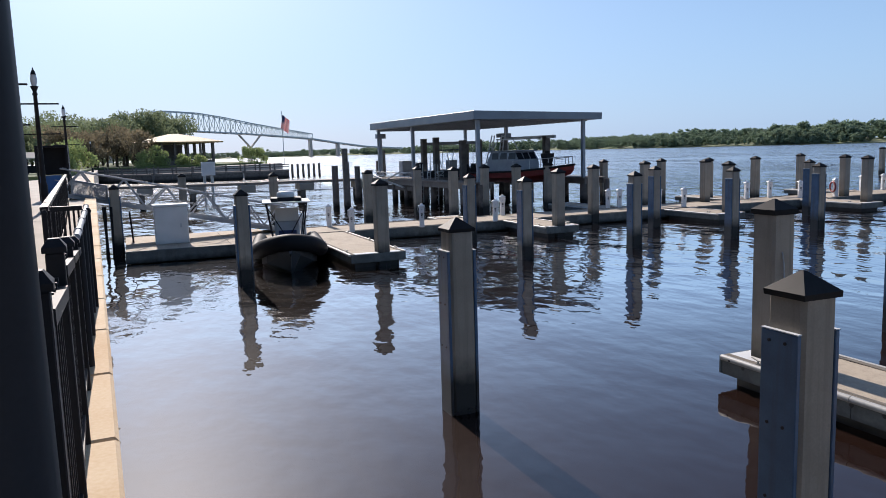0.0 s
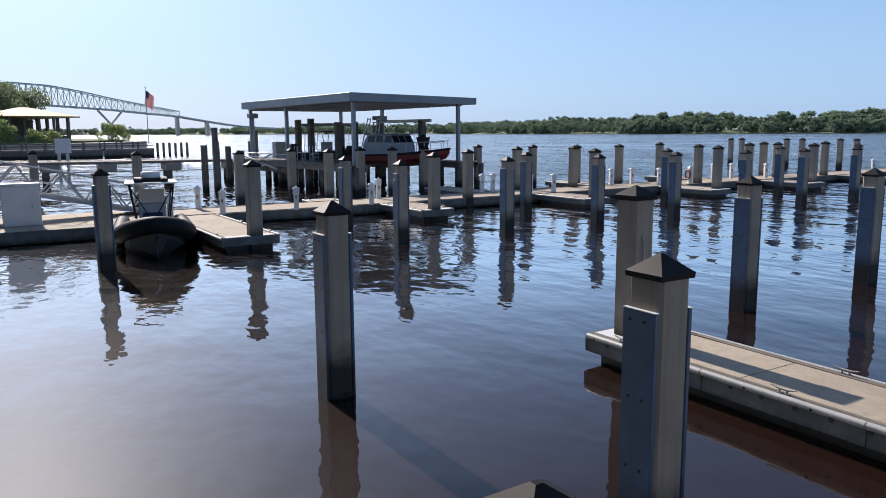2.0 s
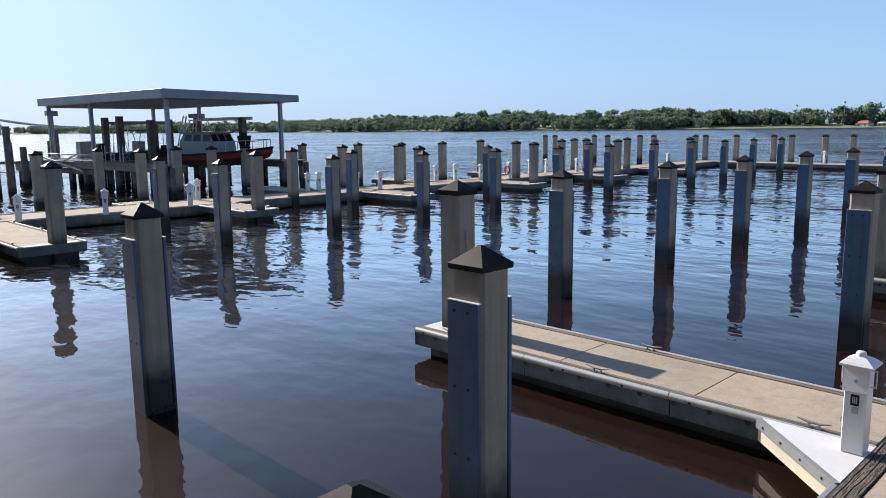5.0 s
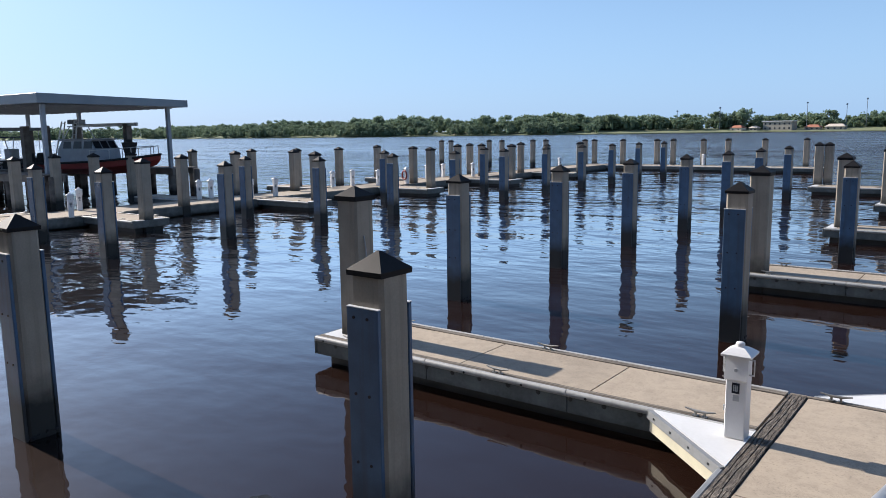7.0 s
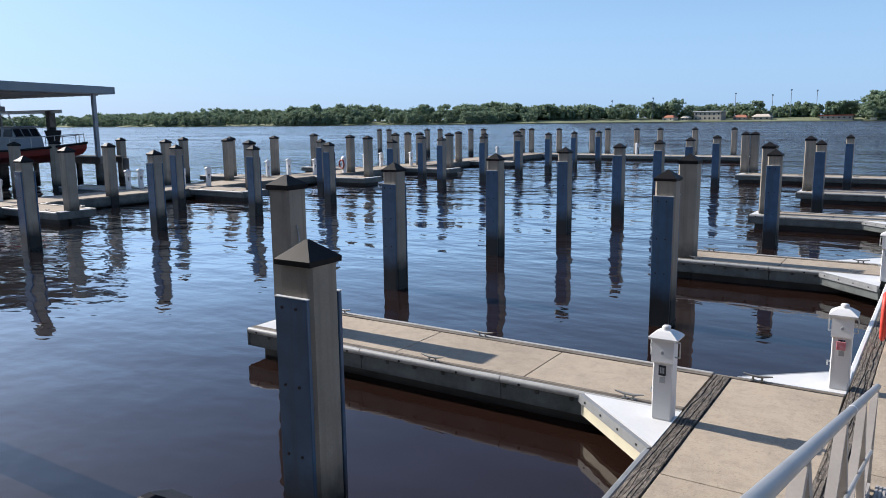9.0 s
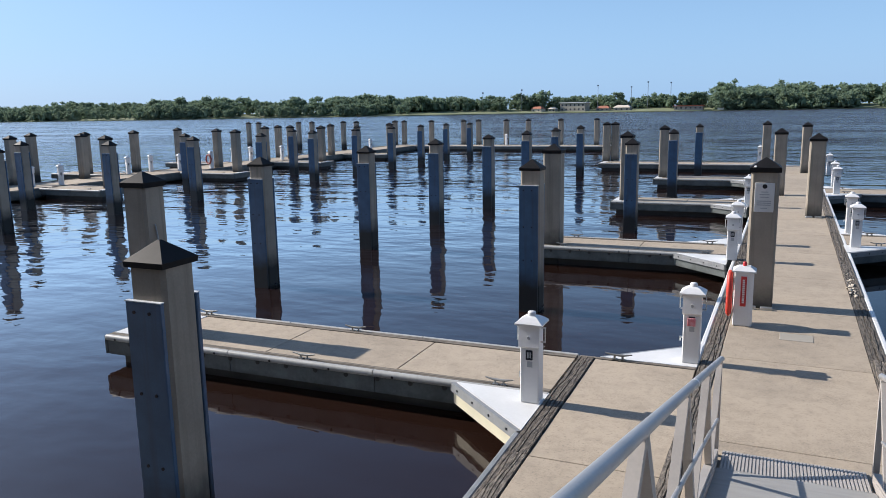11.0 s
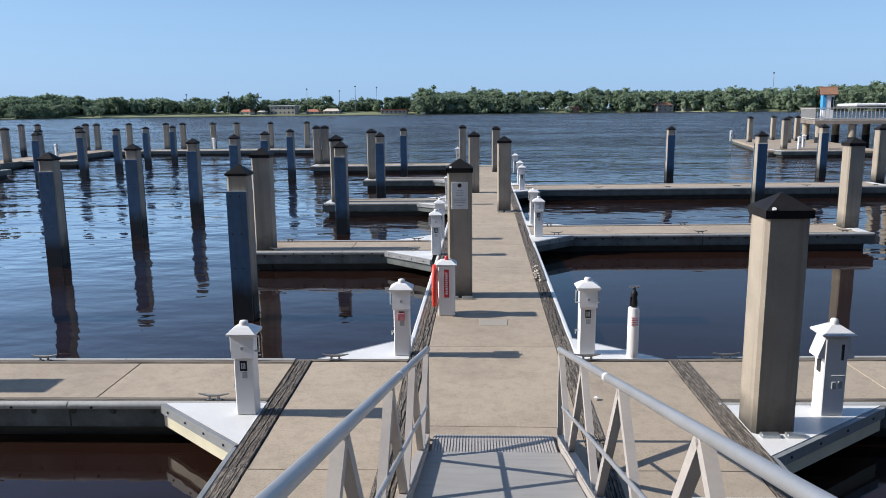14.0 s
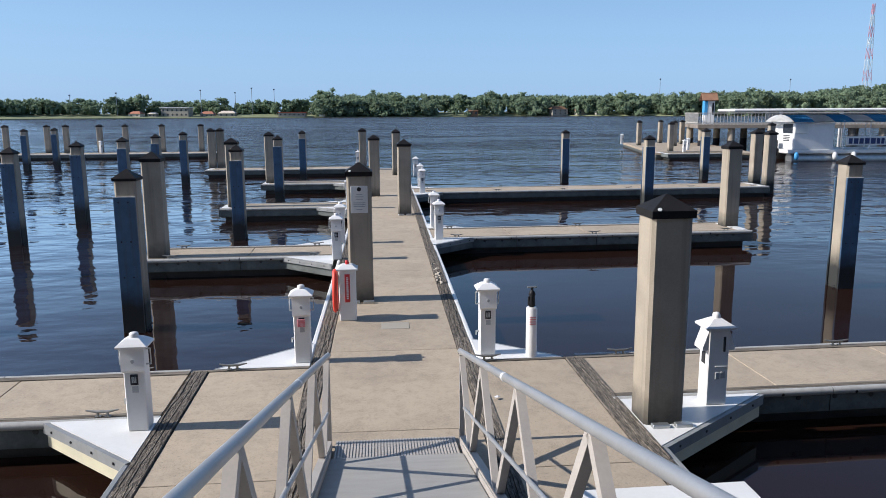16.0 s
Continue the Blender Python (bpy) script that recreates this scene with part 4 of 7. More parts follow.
# ---- pedestals ----
def pedestal():
    root = thing("power_pedestal", Matrix(), "white shore power pedestal with a peaked lid", "power pedestal", "dock pedestals")
    bm = bmesh.new()
    box(bm, -0.135, 0.135, -0.125, 0.125, 0, 0.88, 0.014)
    part("body", bm, WHITE, root)
    bm = bmesh.new()
    vs = [(-0.15, -0.13, 0.88), (0.15, -0.13, 0.88), (0.15, 0.13, 0.88), (-0.15, 0.13, 0.88), (-0.15, -0.165, 0.64), (0.15, -0.165, 0.64), (0.15, -0.13, 0.62), (-0.15, -0.13, 0.62)]
    v = [bm.verts.new(p) for p in vs]
    for f in ((0, 4, 5, 1), (4, 7, 6, 5), (0, 7, 4), (1, 5, 6), (0, 1, 6, 7)):
        bm.faces.new([v[i] for i in f])
    bmesh.ops.delete(bm, geom=[q for q in bm.verts if not q.link_faces], context="VERTS")
    bmesh.ops.recalc_face_normals(bm, faces=bm.faces[:])
    part("outlet_hood", bm, WHITE, root, "sloping white hood over the outlets")
    bm = bmesh.new()
    frustum(bm, 0.875, 0.195, 0.185, 0.895, 0.20, 0.19)
    frustum(bm, 0.895, 0.20, 0.19, 0.917, 0.165, 0.158)
    frustum(bm, 0.917, 0.165, 0.158, 0.95, 0.10, 0.098)
    frustum(bm, 0.95, 0.10, 0.098, 0.962, 0.06, 0.06)
    bmesh.ops.remove_doubles(bm, verts=bm.verts[:], dist=0.0005)
    part("lid", bm, WHITE, root)
    bm = bmesh.new()
    lathe(bm, ((0.06, 0.95), (0.06, 0.993), (0.05, 1.005), (0.015, 1.01)), 14)
    part("lamp_cap", bm, WHITE, root)
    bm = bmesh.new()
    box(bm, -0.05, 0.05, -0.138, -0.12, 0.49, 0.60, 0.004)
    meter = part("meter_window", bm, DARK_GLASS, root, "small dark meter window")
    for sx in (-0.022, 0.0, 0.022):
        bm = bmesh.new()
        box(bm, sx - 0.007, sx + 0.007, -0.142, -0.137, 0.515, 0.578)
        bo = new("breaker", mesh_of("breaker", bm, GREY_LABEL))
        bo.parent = meter
    bm = bmesh.new()
    box(bm, -0.035, 0.045, -0.131, -0.12, 0.41, 0.475, 0.002)
    part("notice", bm, GREY_LABEL, root, "small grey notice")
    bm = bmesh.new()
    lathe(bm, ((0.022, 0.0), (0.022, 0.012)), 10)
    bmesh.ops.transform(bm, matrix=pose(0, -0.146, 0.74, 98), verts=bm.verts[:])
    part("badge", bm, GREY_LABEL, root)
    for s in (-1, 1):
        bm = bmesh.new()
        for a, b in (((s * 0.135, -0.02, 0.84), (s * 0.20, -0.02, 0.84)), ((s * 0.20, -0.02, 0.845), (s * 0.20, -0.02, 0.675)), ((s * 0.20, -0.02, 0.68), (s * 0.135, -0.02, 0.68))):
            rod(bm, a, b, 0.009, seg=6)
        part("hose_hook", bm, GALV, root, "bent steel hose hook")
    bm = bmesh.new()
    rod(bm, (-0.13, 0.02, 0.30), (-0.19, 0.02, 0.30), 0.014, seg=6)
    rod(bm, (-0.185, 0.02, 0.31), (-0.185, 0.02, 0.25), 0.012, seg=6)
    part("water_tap", bm, GALV, root, "small steel water tap")
    return root


ped = pedestal()
for o in ped.children_recursive:
    o.data.transform(Matrix.Diagonal((0.76, 0.76, 1, 1)))
Z = DOCK + 0.012
spots = [(-2.575, 7.62, 0), (-1.09, 9.56, 0), (1.31, 9.62, 0), (-0.92, 16.5, 0), (-0.9, 18.6, 0), (1.55, 18.85, 0), (1.62, 21.0, 0), (1.95, 30.0, 0), (2.05, 32.6, 0), (2.2, 38.0, 0), (-0.85, 25.6, 0), (-0.75, 45.2, 0)]
spots += [(x, y, 70) for x, y in ((-29.6, 6.0), (-33.1, 7.9), (-30.3, 8.15), (-30.25, 11.2), (-30.5, 14.8), (-33.1, 16.5), (-33.1, 22.6), (-33.1, 23.3), (-31.1, 25.8), (-31.8, 24.8), (-33.1, 31.9), (-33.0, 33.5), (-31.6, 34.3), (-33.1, 41.0), (-33.05, 42.8), (-31.6, 44.4), (-31.0, 48.5), (-33.3, 52.0), (-30.9, 56.0), (-22.4, 66.3))]
spots += [(25.0, 73.5, 0), (24.6, 57.6, 0), (26.4, 61.0, 0)]
ped.matrix_basis = pose(spots[0][0], spots[0][1], Z)
for i, (x, y, a) in enumerate(spots[1:]):
    other = copy_thing(ped, pose(x, y, Z if abs(x) < 3 else DOCK, 0, 0, a))
    if i == 0:
        tagged(other, "white shore power pedestal with a red notice")
        bm = bmesh.new()
        box(bm, -0.048, 0.048, -0.144, -0.13, 0.49, 0.59, 0.004)
        part("warning_notice", bm, NOTICE, other, "small faded red warning notice")

# ---- other dock fittings ----
wide = thing("power_pedestal", pose(3.50, 7.64, Z), "white twin-hood power pedestal with a peaked lid", "power pedestal", "dock pedestals")
bm = bmesh.new()
box(bm, -0.15, 0.15, -0.14, 0.14, 0, 0.86, 0.014)
part("body", bm, WHITE, wide)
for s in (-1, 1):
    bm = bmesh.new()
    pts = ((0.15, 0.86), (0.235, 0.66), (0.235, 0.63), (0.15, 0.63))
    lo, hi = [bm.verts.new((s * x, -0.13, z)) for x, z in pts], [bm.verts.new((s * x, 0.13, z)) for x, z in pts]
    for i in range(4):
        bm.faces.new((lo[i], lo[(i + 1) % 4], hi[(i + 1) % 4], hi[i]))
    bm.faces.new(lo)
    bm.faces.new(hi[::-1])
    bmesh.ops.recalc_face_normals(bm, faces=bm.faces[:])
    part("outlet_hood", bm, WHITE, wide, "sloping white hood over the outlets")
bm = bmesh.new()
frustum(bm, 0.875, 0.215, 0.20, 0.895, 0.22, 0.205)
frustum(bm, 0.895, 0.22, 0.205, 0.975, 0.06, 0.06)
bmesh.ops.remove_doubles(bm, verts=bm.verts[:], dist=0.0005)
part("lid", bm, WHITE, wide)
bm = bmesh.new()
box(bm, -0.152, 0.152, -0.142, 0.142, 0.861, 0.876)
part("lens_band", bm, FILLET_SIDE, wide, "cream light band under the lid")
bm = bmesh.new()
lathe(bm, ((0.055, 0.965), (0.055, 1.01), (0.04, 1.03), (0.015, 1.038)), 10)
part("lamp_cap", bm, WHITE, wide)
for x, z, w, h in ((0.075, 0.70, 0.035, 0.17), (-0.005, 0.34, 0.06, 0.08), (0.075, 0.35, 0.06, 0.08), (0.04, 0.445, 0.17, 0.012)):
    bm = bmesh.new()
    box(bm, x - w / 2, x + w / 2, -0.152, -0.135, z - h / 2, z + h / 2, 0.004)
    part("fitting", bm, GREY_LABEL if z < 0.6 else DARK_GLASS, wide, "small grey socket cover")
bm = bmesh.new()
box(bm, -0.162, -0.14, -0.05, 0.05, 0.46, 0.6, 0.004)
part("meter_window", bm, DARK_GLASS, wide, "small dark meter window")

for o in wide.children:
    o.data.transform(Matrix.Diagonal((0.77, 0.77, 0.98, 1)))

# fire cabinet with a hanging cover
fire = thing("fire_cabinet", pose(-0.56, 11.55, DOCK), "white fire extinguisher cabinet with a red sign", "fire cabinet")
bm = bmesh.new()
box(bm, -0.15, 0.15, -0.13, 0.13, 0, 0.80, 0.014)
part("body", bm, WHITE, fire)
bm = bmesh.new()
frustum(bm, 0.80, 0.185, 0.165, 0.82, 0.185, 0.165)
frustum(bm, 0.82, 0.185, 0.165, 0.875, 0.09, 0.08)
bmesh.ops.remove_doubles(bm, verts=bm.verts[:], dist=0.0005)
part("lid", bm, WHITE, fire)
bm = bmesh.new()
lathe(bm, ((0.03, 0.87), (0.035, 0.90), (0.03, 0.93), (0.01, 0.94)), 8)
part("lamp_cap", bm, RED, fire)
bm = bmesh.new()
box(bm, -0.045, 0.045, -0.142, -0.125, 0.30, 0.74, 0.003)
sign = part("red_sign", bm, RED, fire, "upright red sign")
bm = bmesh.new()
rnd = random.Random(2)
z = 0.35
while z < 0.68:
    h = rnd.uniform(0.014, 0.024)
    box(bm, -0.018, 0.018, -0.146, -0.14, z, z + h)
    z += h + 0.010
bo = new("letter_bars", mesh_of("letter_bars", bm, VINYL))
bo.parent = sign
bm = bmesh.new()
tmp = bmesh.new()
rings = []
for k in range(32):
    a0 = math.tau * k / 32
    c, o = Vector((-0.22, 0.20 * math.cos(a0), 0.46 + 0.29 * math.sin(a0))), Vector((0, math.cos(a0), math.sin(a0)))
    rings.append([tmp.verts.new(c + o * 0.055 * math.cos(b * math.tau / 10) + Vector((0.045 * math.sin(b * math.tau / 10), 0, 0))) for b in range(10)])
for k in range(32):
    for b in range(10):
        tmp.faces.new((rings[k][b], rings[k][(b + 1) % 10], rings[(k + 1) % 32][(b + 1) % 10], rings[(k + 1) % 32][b])).smooth = True
join(bm, tmp)
part("life_ring", bm, ORANGE, fire, "orange-red life ring hung on the side")

for o in fire.children_recursive:
    o.data.transform(Matrix.Diagonal((0.87, 0.87, 1, 1)))

# a second ring station on the western dock
ring = thing("life_ring", pose(-31.0, 36.3, DOCK, 0, 0, -20), "red life ring on a white stand", "life ring")
bm = bmesh.new()
box(bm, -0.12, 0.12, -0.1, 0.1, 0, 0.95, 0.014)
frustum(bm, 0.95, 0.16, 0.14, 1.05, 0.03, 0.03)
part("stand", bm, WHITE, ring)
bm = bmesh.new()
for k in range(20):
    a0, a1 = math.tau * k / 20, math.tau * (k + 1) / 20
    rod(bm, (0.27 * math.cos(a0), -0.16, 0.55 + 0.27 * math.sin(a0)), (0.27 * math.cos(a1), -0.16, 0.55 + 0.27 * math.sin(a1)), 0.05, seg=8)
part("ring", bm, HULL_RED, ring)

# pump-out post
post = thing("hose_post", pose(1.87, 9.43, Z), "round white pump-out post with a black valve", "hose post")
bm = bmesh.new()
lathe(bm, ((0.085, 0), (0.085, 0.64), (0.075, 0.66)), 16)
part("pipe", bm, WHITE, post)
bm = bmesh.new()
lathe(bm, ((0.03, 0.655), (0.05, 0.68), (0.052, 0.72), (0.042, 0.80), (0.055, 0.83), (0.035, 0.87), (0.02, 0.88), (0.02, 0.92)), 12)
rod(bm, (-0.05, -0.01, 0.68), (-0.05, -0.01, 0.80), 0.018, seg=6)
part("valve", bm, BLACK, post, "black rubber valve")
bm = bmesh.new()
bar(bm, (-0.07, 0, 0.925), (0.07, 0, 0.925), 0.035, 0.02)
part("valve_handle", bm, GALV, post, "steel lever handle")
for z in (0.44, 0.47, 0.50, 0.53):
    bm = bmesh.new()
    box(bm, -0.045, 0.045, -0.089, -0.06, z, z + 0.014)
    part("letter_bar", bm, NOTICE, post, "red lettering bar")

for o in post.children:
    o.data.transform(Matrix.Diagonal((0.86, 0.86, 1, 1)))

# placard on the pile in the walkway
plac = thing("placard", pose(-0.36, 12.78 - SIDE - 0.003, 0), "white notice board fixed to the concrete pile", "sign")
bm = bmesh.new()
box(bm, -0.14, 0.14, -0.012, 0, 1.98, 2.43, 0.004)
board = part("board", bm, VINYL, plac)
bm = bmesh.new()
lathe(bm, ((0.035, 0), (0.035, 0.006)), 12)
bmesh.ops.transform(bm, matrix=pose(0, -0.012, 2.375, 90), verts=bm.verts[:])
bo = new("emblem", mesh_of("emblem", bm, BOLT))
bo.parent = board
for i, (z, w) in enumerate(((2.29, 0.1), (2.25, 0.14), (2.21, 0.12), (2.15, 0.2), (2.12, 0.2), (2.09, 0.19), (2.04, 0.1))):
    bm = bmesh.new()
    box(bm, -w / 2, w / 2, -0.016, -0.01, z - 0.007, z + 0.007)
    bo = new("letter_bar", mesh_of("letter_bar", bm, GREY_LABEL))
    bo.parent = board

# rope looped down the pile at the end of the finger
rope = thing("mooring_rope", pose(-8.68, 8.42, 0), "pale grey rope hung down a concrete pile", "rope")
bm = bmesh.new()
pts = [Vector((0.225 + 0.02 * math.sin(k * 0.9), -0.06 + 0.03 * math.sin(k * 0.5), 2.05 - 0.16 * k)) for k in range(10)]
for p, q in zip(pts, pts[1:]):
    rod(bm, p, q, 0.011, seg=6)
for k in range(14):
    a0, a1 = math.tau * k / 14, math.tau * (k + 1) / 14
    rod(bm, (0.34 + 0.10 * math.cos(a0), -0.12 + 0.08 * math.sin(a0), DOCK + 0.025), (0.34 + 0.10 * math.cos(a1), -0.12 + 0.08 * math.sin(a1), DOCK + 0.025), 0.012, seg=6)
rod(bm, pts[-1], (0.30, -0.08, DOCK + 0.02), 0.011, seg=6)
part("rope", bm, GREY_LABEL, rope)

# steel pile brackets
for x, y in ((-0.36, 12.78), (0.93, 23.75), (2.80, 7.30)):
    br = thing("pile_bracket", pose(x, y, 0), "galvanised roller bracket at the foot of a pile", "bracket", "pile brackets")
    for s in (-1, 1):
        bm = bmesh.new()
        box(bm, s * 0.12 - 0.09, s * 0.12 + 0.09, -0.31, -0.23, DOCK - 0.02, DOCK + 0.05, 0.008)
        part("bracket_arm", bm, GALV, br)
# broken shells on the weathered timber, and a white scrap
shells = thing("shell_heap", pose(1.13, 14.1, DOCK + 0.012), "broken oyster shells lying on the weathered dock timber", "shells", kind="stuff")
rnd = random.Random(31)
bm, dark = bmesh.new(), bmesh.new()
for i in range(46):
    y = rnd.choice((rnd.gauss(-0.1, 0.12), rnd.gauss(0.45, 0.16), rnd.uniform(-0.6, 1.6)))
    m = Matrix.LocRotScale((rnd.gauss(-0.02, 0.035) + y * 0.022, y, rnd.uniform(0.004, 0.02)), Euler((rnd.uniform(-0.7, 0.7), rnd.uniform(-0.7, 0.7), rnd.uniform(0, 6))), (1.0, 0.6, 0.35))
    bmesh.ops.create_icosphere(bm if i % 3 else dark, subdivisions=1, radius=rnd.uniform(0.018, 0.042), matrix=m)
part("shell", bm, STUCCO, shells, "", "stuff")
part("dark_shell", dark, FLOAT, shells, "", "stuff")
scrap = thing("paper_scrap", pose(1.17, 8.0, DOCK + 0.02, 0, 0, 30) @ Matrix.Scale(0.6, 4), "torn white scrap lying on the dock timber", "litter")
bm = bmesh.new()
vs = [bm.verts.new(p) for p in ((-0.06, -0.03, 0.0), (0.0, -0.05, 0.02), (0.07, -0.01, 0.004), (0.03, 0.03, 0.03), (-0.04, 0.04, 0.01))]
bm.faces.new(vs)
bmesh.ops.solidify(bm, geom=bm.faces[:], thickness=0.003)
part("sheet", bm, VINYL, scrap)
# white dock box under the rail
chest = thing("dock_box", pose(1.83, 4.64, DOCK), "white fibreglass dock box with a closed lid", "dock box")
bm = bmesh.new()
box(bm, -0.62, 0.62, -0.30, 0.30, 0, 0.42, 0.03)
part("body", bm, VINYL, chest)
bm = bmesh.new()
box(bm, -0.66, 0.66, -0.34, 0.34, 0.425, 0.50, 0.02)
part("lid", bm, VINYL, chest)


# ---- gangway ----
def gangway(m, label, length=6.75, rise=1.80, tube=ALU, flat=ALU_PAINT):
    """Built from its foot at the origin, going back along -y and up."""
    g = thing("gangway", m, label, "gangway", "gangways")
    slope = rise / length

    def at(x, s, up=0.0):
        return Vector((x, -s, 0.08 + slope * s + up))

    bm = bmesh.new()
    bar(bm, at(0, 0), at(0, length), 1.20, 0.03)
    part("deck", bm, DECK, g, "ribbed grey aluminium decking")
    bm = bmesh.new()
    bar(bm, (0, 0.0, 0.075), (0, 0.54, 0.012), 1.16, 0.014)
    flap = part("transition_plate", bm, DECK, g, "ribbed steel flap at the foot")
    bm = bmesh.new()
    bar(bm, (0, 0.02, 0.084), (0, 0.52, 0.024), 0.015, 0.006)
    rib_me = mesh_of("rib", bm, ALU_PAINT)
    for i in range(40):
        placed("rib", rib_me, flap, pose(-0.565 + i * 1.13 / 39, 0, 0))
    for s in (-1, 1):
        x = s * 0.64
        side = part("side_truss", (lambda b: (bar(b, at(x, -0.36, 0.05), at(x, length, 0.02), 0.06, 0.13), bar(b, at(x - s * 0.035, -0.05, 0.06), at(x - s * 0.035, length, 0.06), 0.015, 0.05), b)[2])(bmesh.new()), flat, g, "dull aluminium side truss")
        bm = bmesh.new()
        rod(bm, at(x - s * 0.012, -0.50, 0.96), at(x - s * 0.012, length - 0.2, 0.895), 0.026, seg=14)
        bo = new("handrail", mesh_of("handrail", bm, tube))
        bo.parent = side
        bm = bmesh.new()
        a, b = at(x - s * 0.012, 2.02, 0.935), at(x - s * 0.012, 2.08, 0.934)
        rod(bm, a, b, 0.0285, seg=14)
        bo = new("collar", mesh_of("collar", bm, WHITE))
        bo.parent = side
        bm = bmesh.new()
        rod(bm, at(x - s * 0.03, 0.0, 0.45), at(x - s * 0.03, length, 0.48), 0.014, seg=8)
        bo = new("mid_rail", mesh_of("mid_rail", bm, tube))
        bo.parent = side
        # a zigzag of flat bars between the chord and the handrail
        tops = [-0.42 + 1.44 * k for k in range(int((length + 0.5) / 1.43) + 1)]
        bm = bmesh.new()
        bar(bm, at(x, -0.45, 0.0), at(x, -0.45, 0.93), 0.05, 0.05, (0, 1, 0))
        bo = new("upright", mesh_of("upright", bm, flat))
        bo.parent = side
        for k, top in enumerate(tops):
            for foot in (top - 0.68, top + 0.68):
                if foot < -0.3 or foot > length:
                    continue
                bm = bmesh.new()
                bar(bm, at(x, top, 0.90), at(x, foot, 0.06), 0.05, 0.055, (0, 1, 0))
                bo = new("diagonal", mesh_of("diagonal", bm, flat))
                bo.parent = side
    return g


gangway(pose(-0.005, 6.5, DOCK, 0, 0, -0.8), "aluminium gangway with round handrails sloping down to the dock")
gangway(pose(-32.8, 5.35, DOCK) @ Matrix.Diagonal((1, 1.06, 1.13, 1)), "aluminium truss gangway down to the western dock", 7.6, 1.68, DULL_BAR, DULL_BAR)


panel = thing("mesh_panel", Matrix(), "grey steel mesh guard at the head of the western gangway", "guard panel")
for a, b in (((-2.15, 2.42), (-0.95, 2.12)), ((-2.15, 2.95), (-0.95, 2.69)), ((-2.15, 2.40), (-2.15, 2.97)), ((-0.95, 2.10), (-0.95, 2.71))):
    bm = bmesh.new()
    rod(bm, (-32.1, *a), (-32.1, *b), 0.028, seg=8)
    part("frame_bar", bm, STEEL_GREY, panel)
bm = bmesh.new()
for k in range(34):
    f = k / 33
    rod(bm, (-32.1, -2.15 + 1.2 * f, 2.42 - 0.30 * f), (-32.1, -2.15 + 1.2 * f, 2.95 - 0.26 * f), 0.012, seg=4)
for k in range(15):
    f = k / 14
    rod(bm, (-32.1, -2.15, 2.42 + 0.53 * f), (-32.1, -0.95, 2.12 + 0.57 * f), 0.012, seg=4)
part("mesh", bm, STEEL_GREY, panel, "fine steel mesh", "stuff")
for y, lean in ((-1.15, 0.10), (-1.0, -0.12), (-0.9, 0.06)):
    ob = thing("steel_pole", pose(-31.6, y, 0), "thin dark steel pole standing by the landing float", "pole", "steel poles")
    bm = bmesh.new()
    rod(bm, (0, 0, -1.5), (0, lean, 1.9), 0.045, seg=8)
    part("shaft", bm, BLACK, ob)
ob = thing("dock_rail", pose(-32, -0.15, DOCK), "short black steel rail on the landing float", "railing")
for dx in (0.0, -0.9):
    bm = bmesh.new()
    rod(bm, (dx, 0, -0.02), (dx, -0.06, 1.15), 0.035, seg=8)
    part("post", bm, BLACK, ob)
bm = bmesh.new()
rod(bm, (0.05, -0.06, 1.15), (-0.95, -0.06, 1.15), 0.035, seg=8)
part("top_rail", bm, BLACK, ob)


# ---- quay furniture ----
u = Vector((-1, -0.037, 0)).normalized()
FENCE0 = Vector((-2.52, -0.41, QUAY_Z))


def fence(start, u, n, step, height, falls, label, thick=1.0, first=1.0):
    f = thing("fence", Matrix(), label, "fence", "quay fences")
    bm = bmesh.new()
    box(bm, -0.05, 0.05, -0.05, 0.05, -0.1, 1.06, 0.006)
    frustum(bm, 1.06, 0.065, 0.065, 1.08, 0.065, 0.065)
    frustum(bm, 1.08, 0.065, 0.065, 1.11, 0.03, 0.03)
    post_me = mesh_of("post", bm, BLACK)
    bm = bmesh.new()
    bar(bm, (-0.05, 0, 0.98), (-step + 0.05, 0, 0.98 - falls * step), 0.07, 0.045)
    top_me = mesh_of("top_rail", bm, BLACK)
    bm = bmesh.new()
    bar(bm, (-0.05, 0, 0.14), (-step + 0.05, 0, 0.14), 0.04, 0.04)
    low_me = mesh_of("bottom_rail", bm, BLACK)
    bm = bmesh.new()
    box(bm, -0.009, 0.009, -0.009, 0.009, 0.15, 0.97)
    picket_me = mesh_of("picket", bm, BLACK)
    for i in range(n):
        p = start + u * step * i
        rot = pose(p.x, p.y, p.z, 0, 0, math.degrees(math.atan2(-u.y, -u.x))) @ Matrix.Diagonal((1, 1, height * max(0.5, 1 - falls * step * i) * (first if i == 0 else 1), 1))
        placed("post", post_me, f, rot @ Matrix.Diagonal((thick, thick, 1 if thick > 0.6 else 0.88, 1)))
        if i < n - 1:
            placed("top_rail", top_me, f, rot)
            placed("bottom_rail", low_me, f, rot)
            for j in range(1, 9):
                placed("picket", picket_me, f, rot @ pose(-step * j / 9, 0, 0))


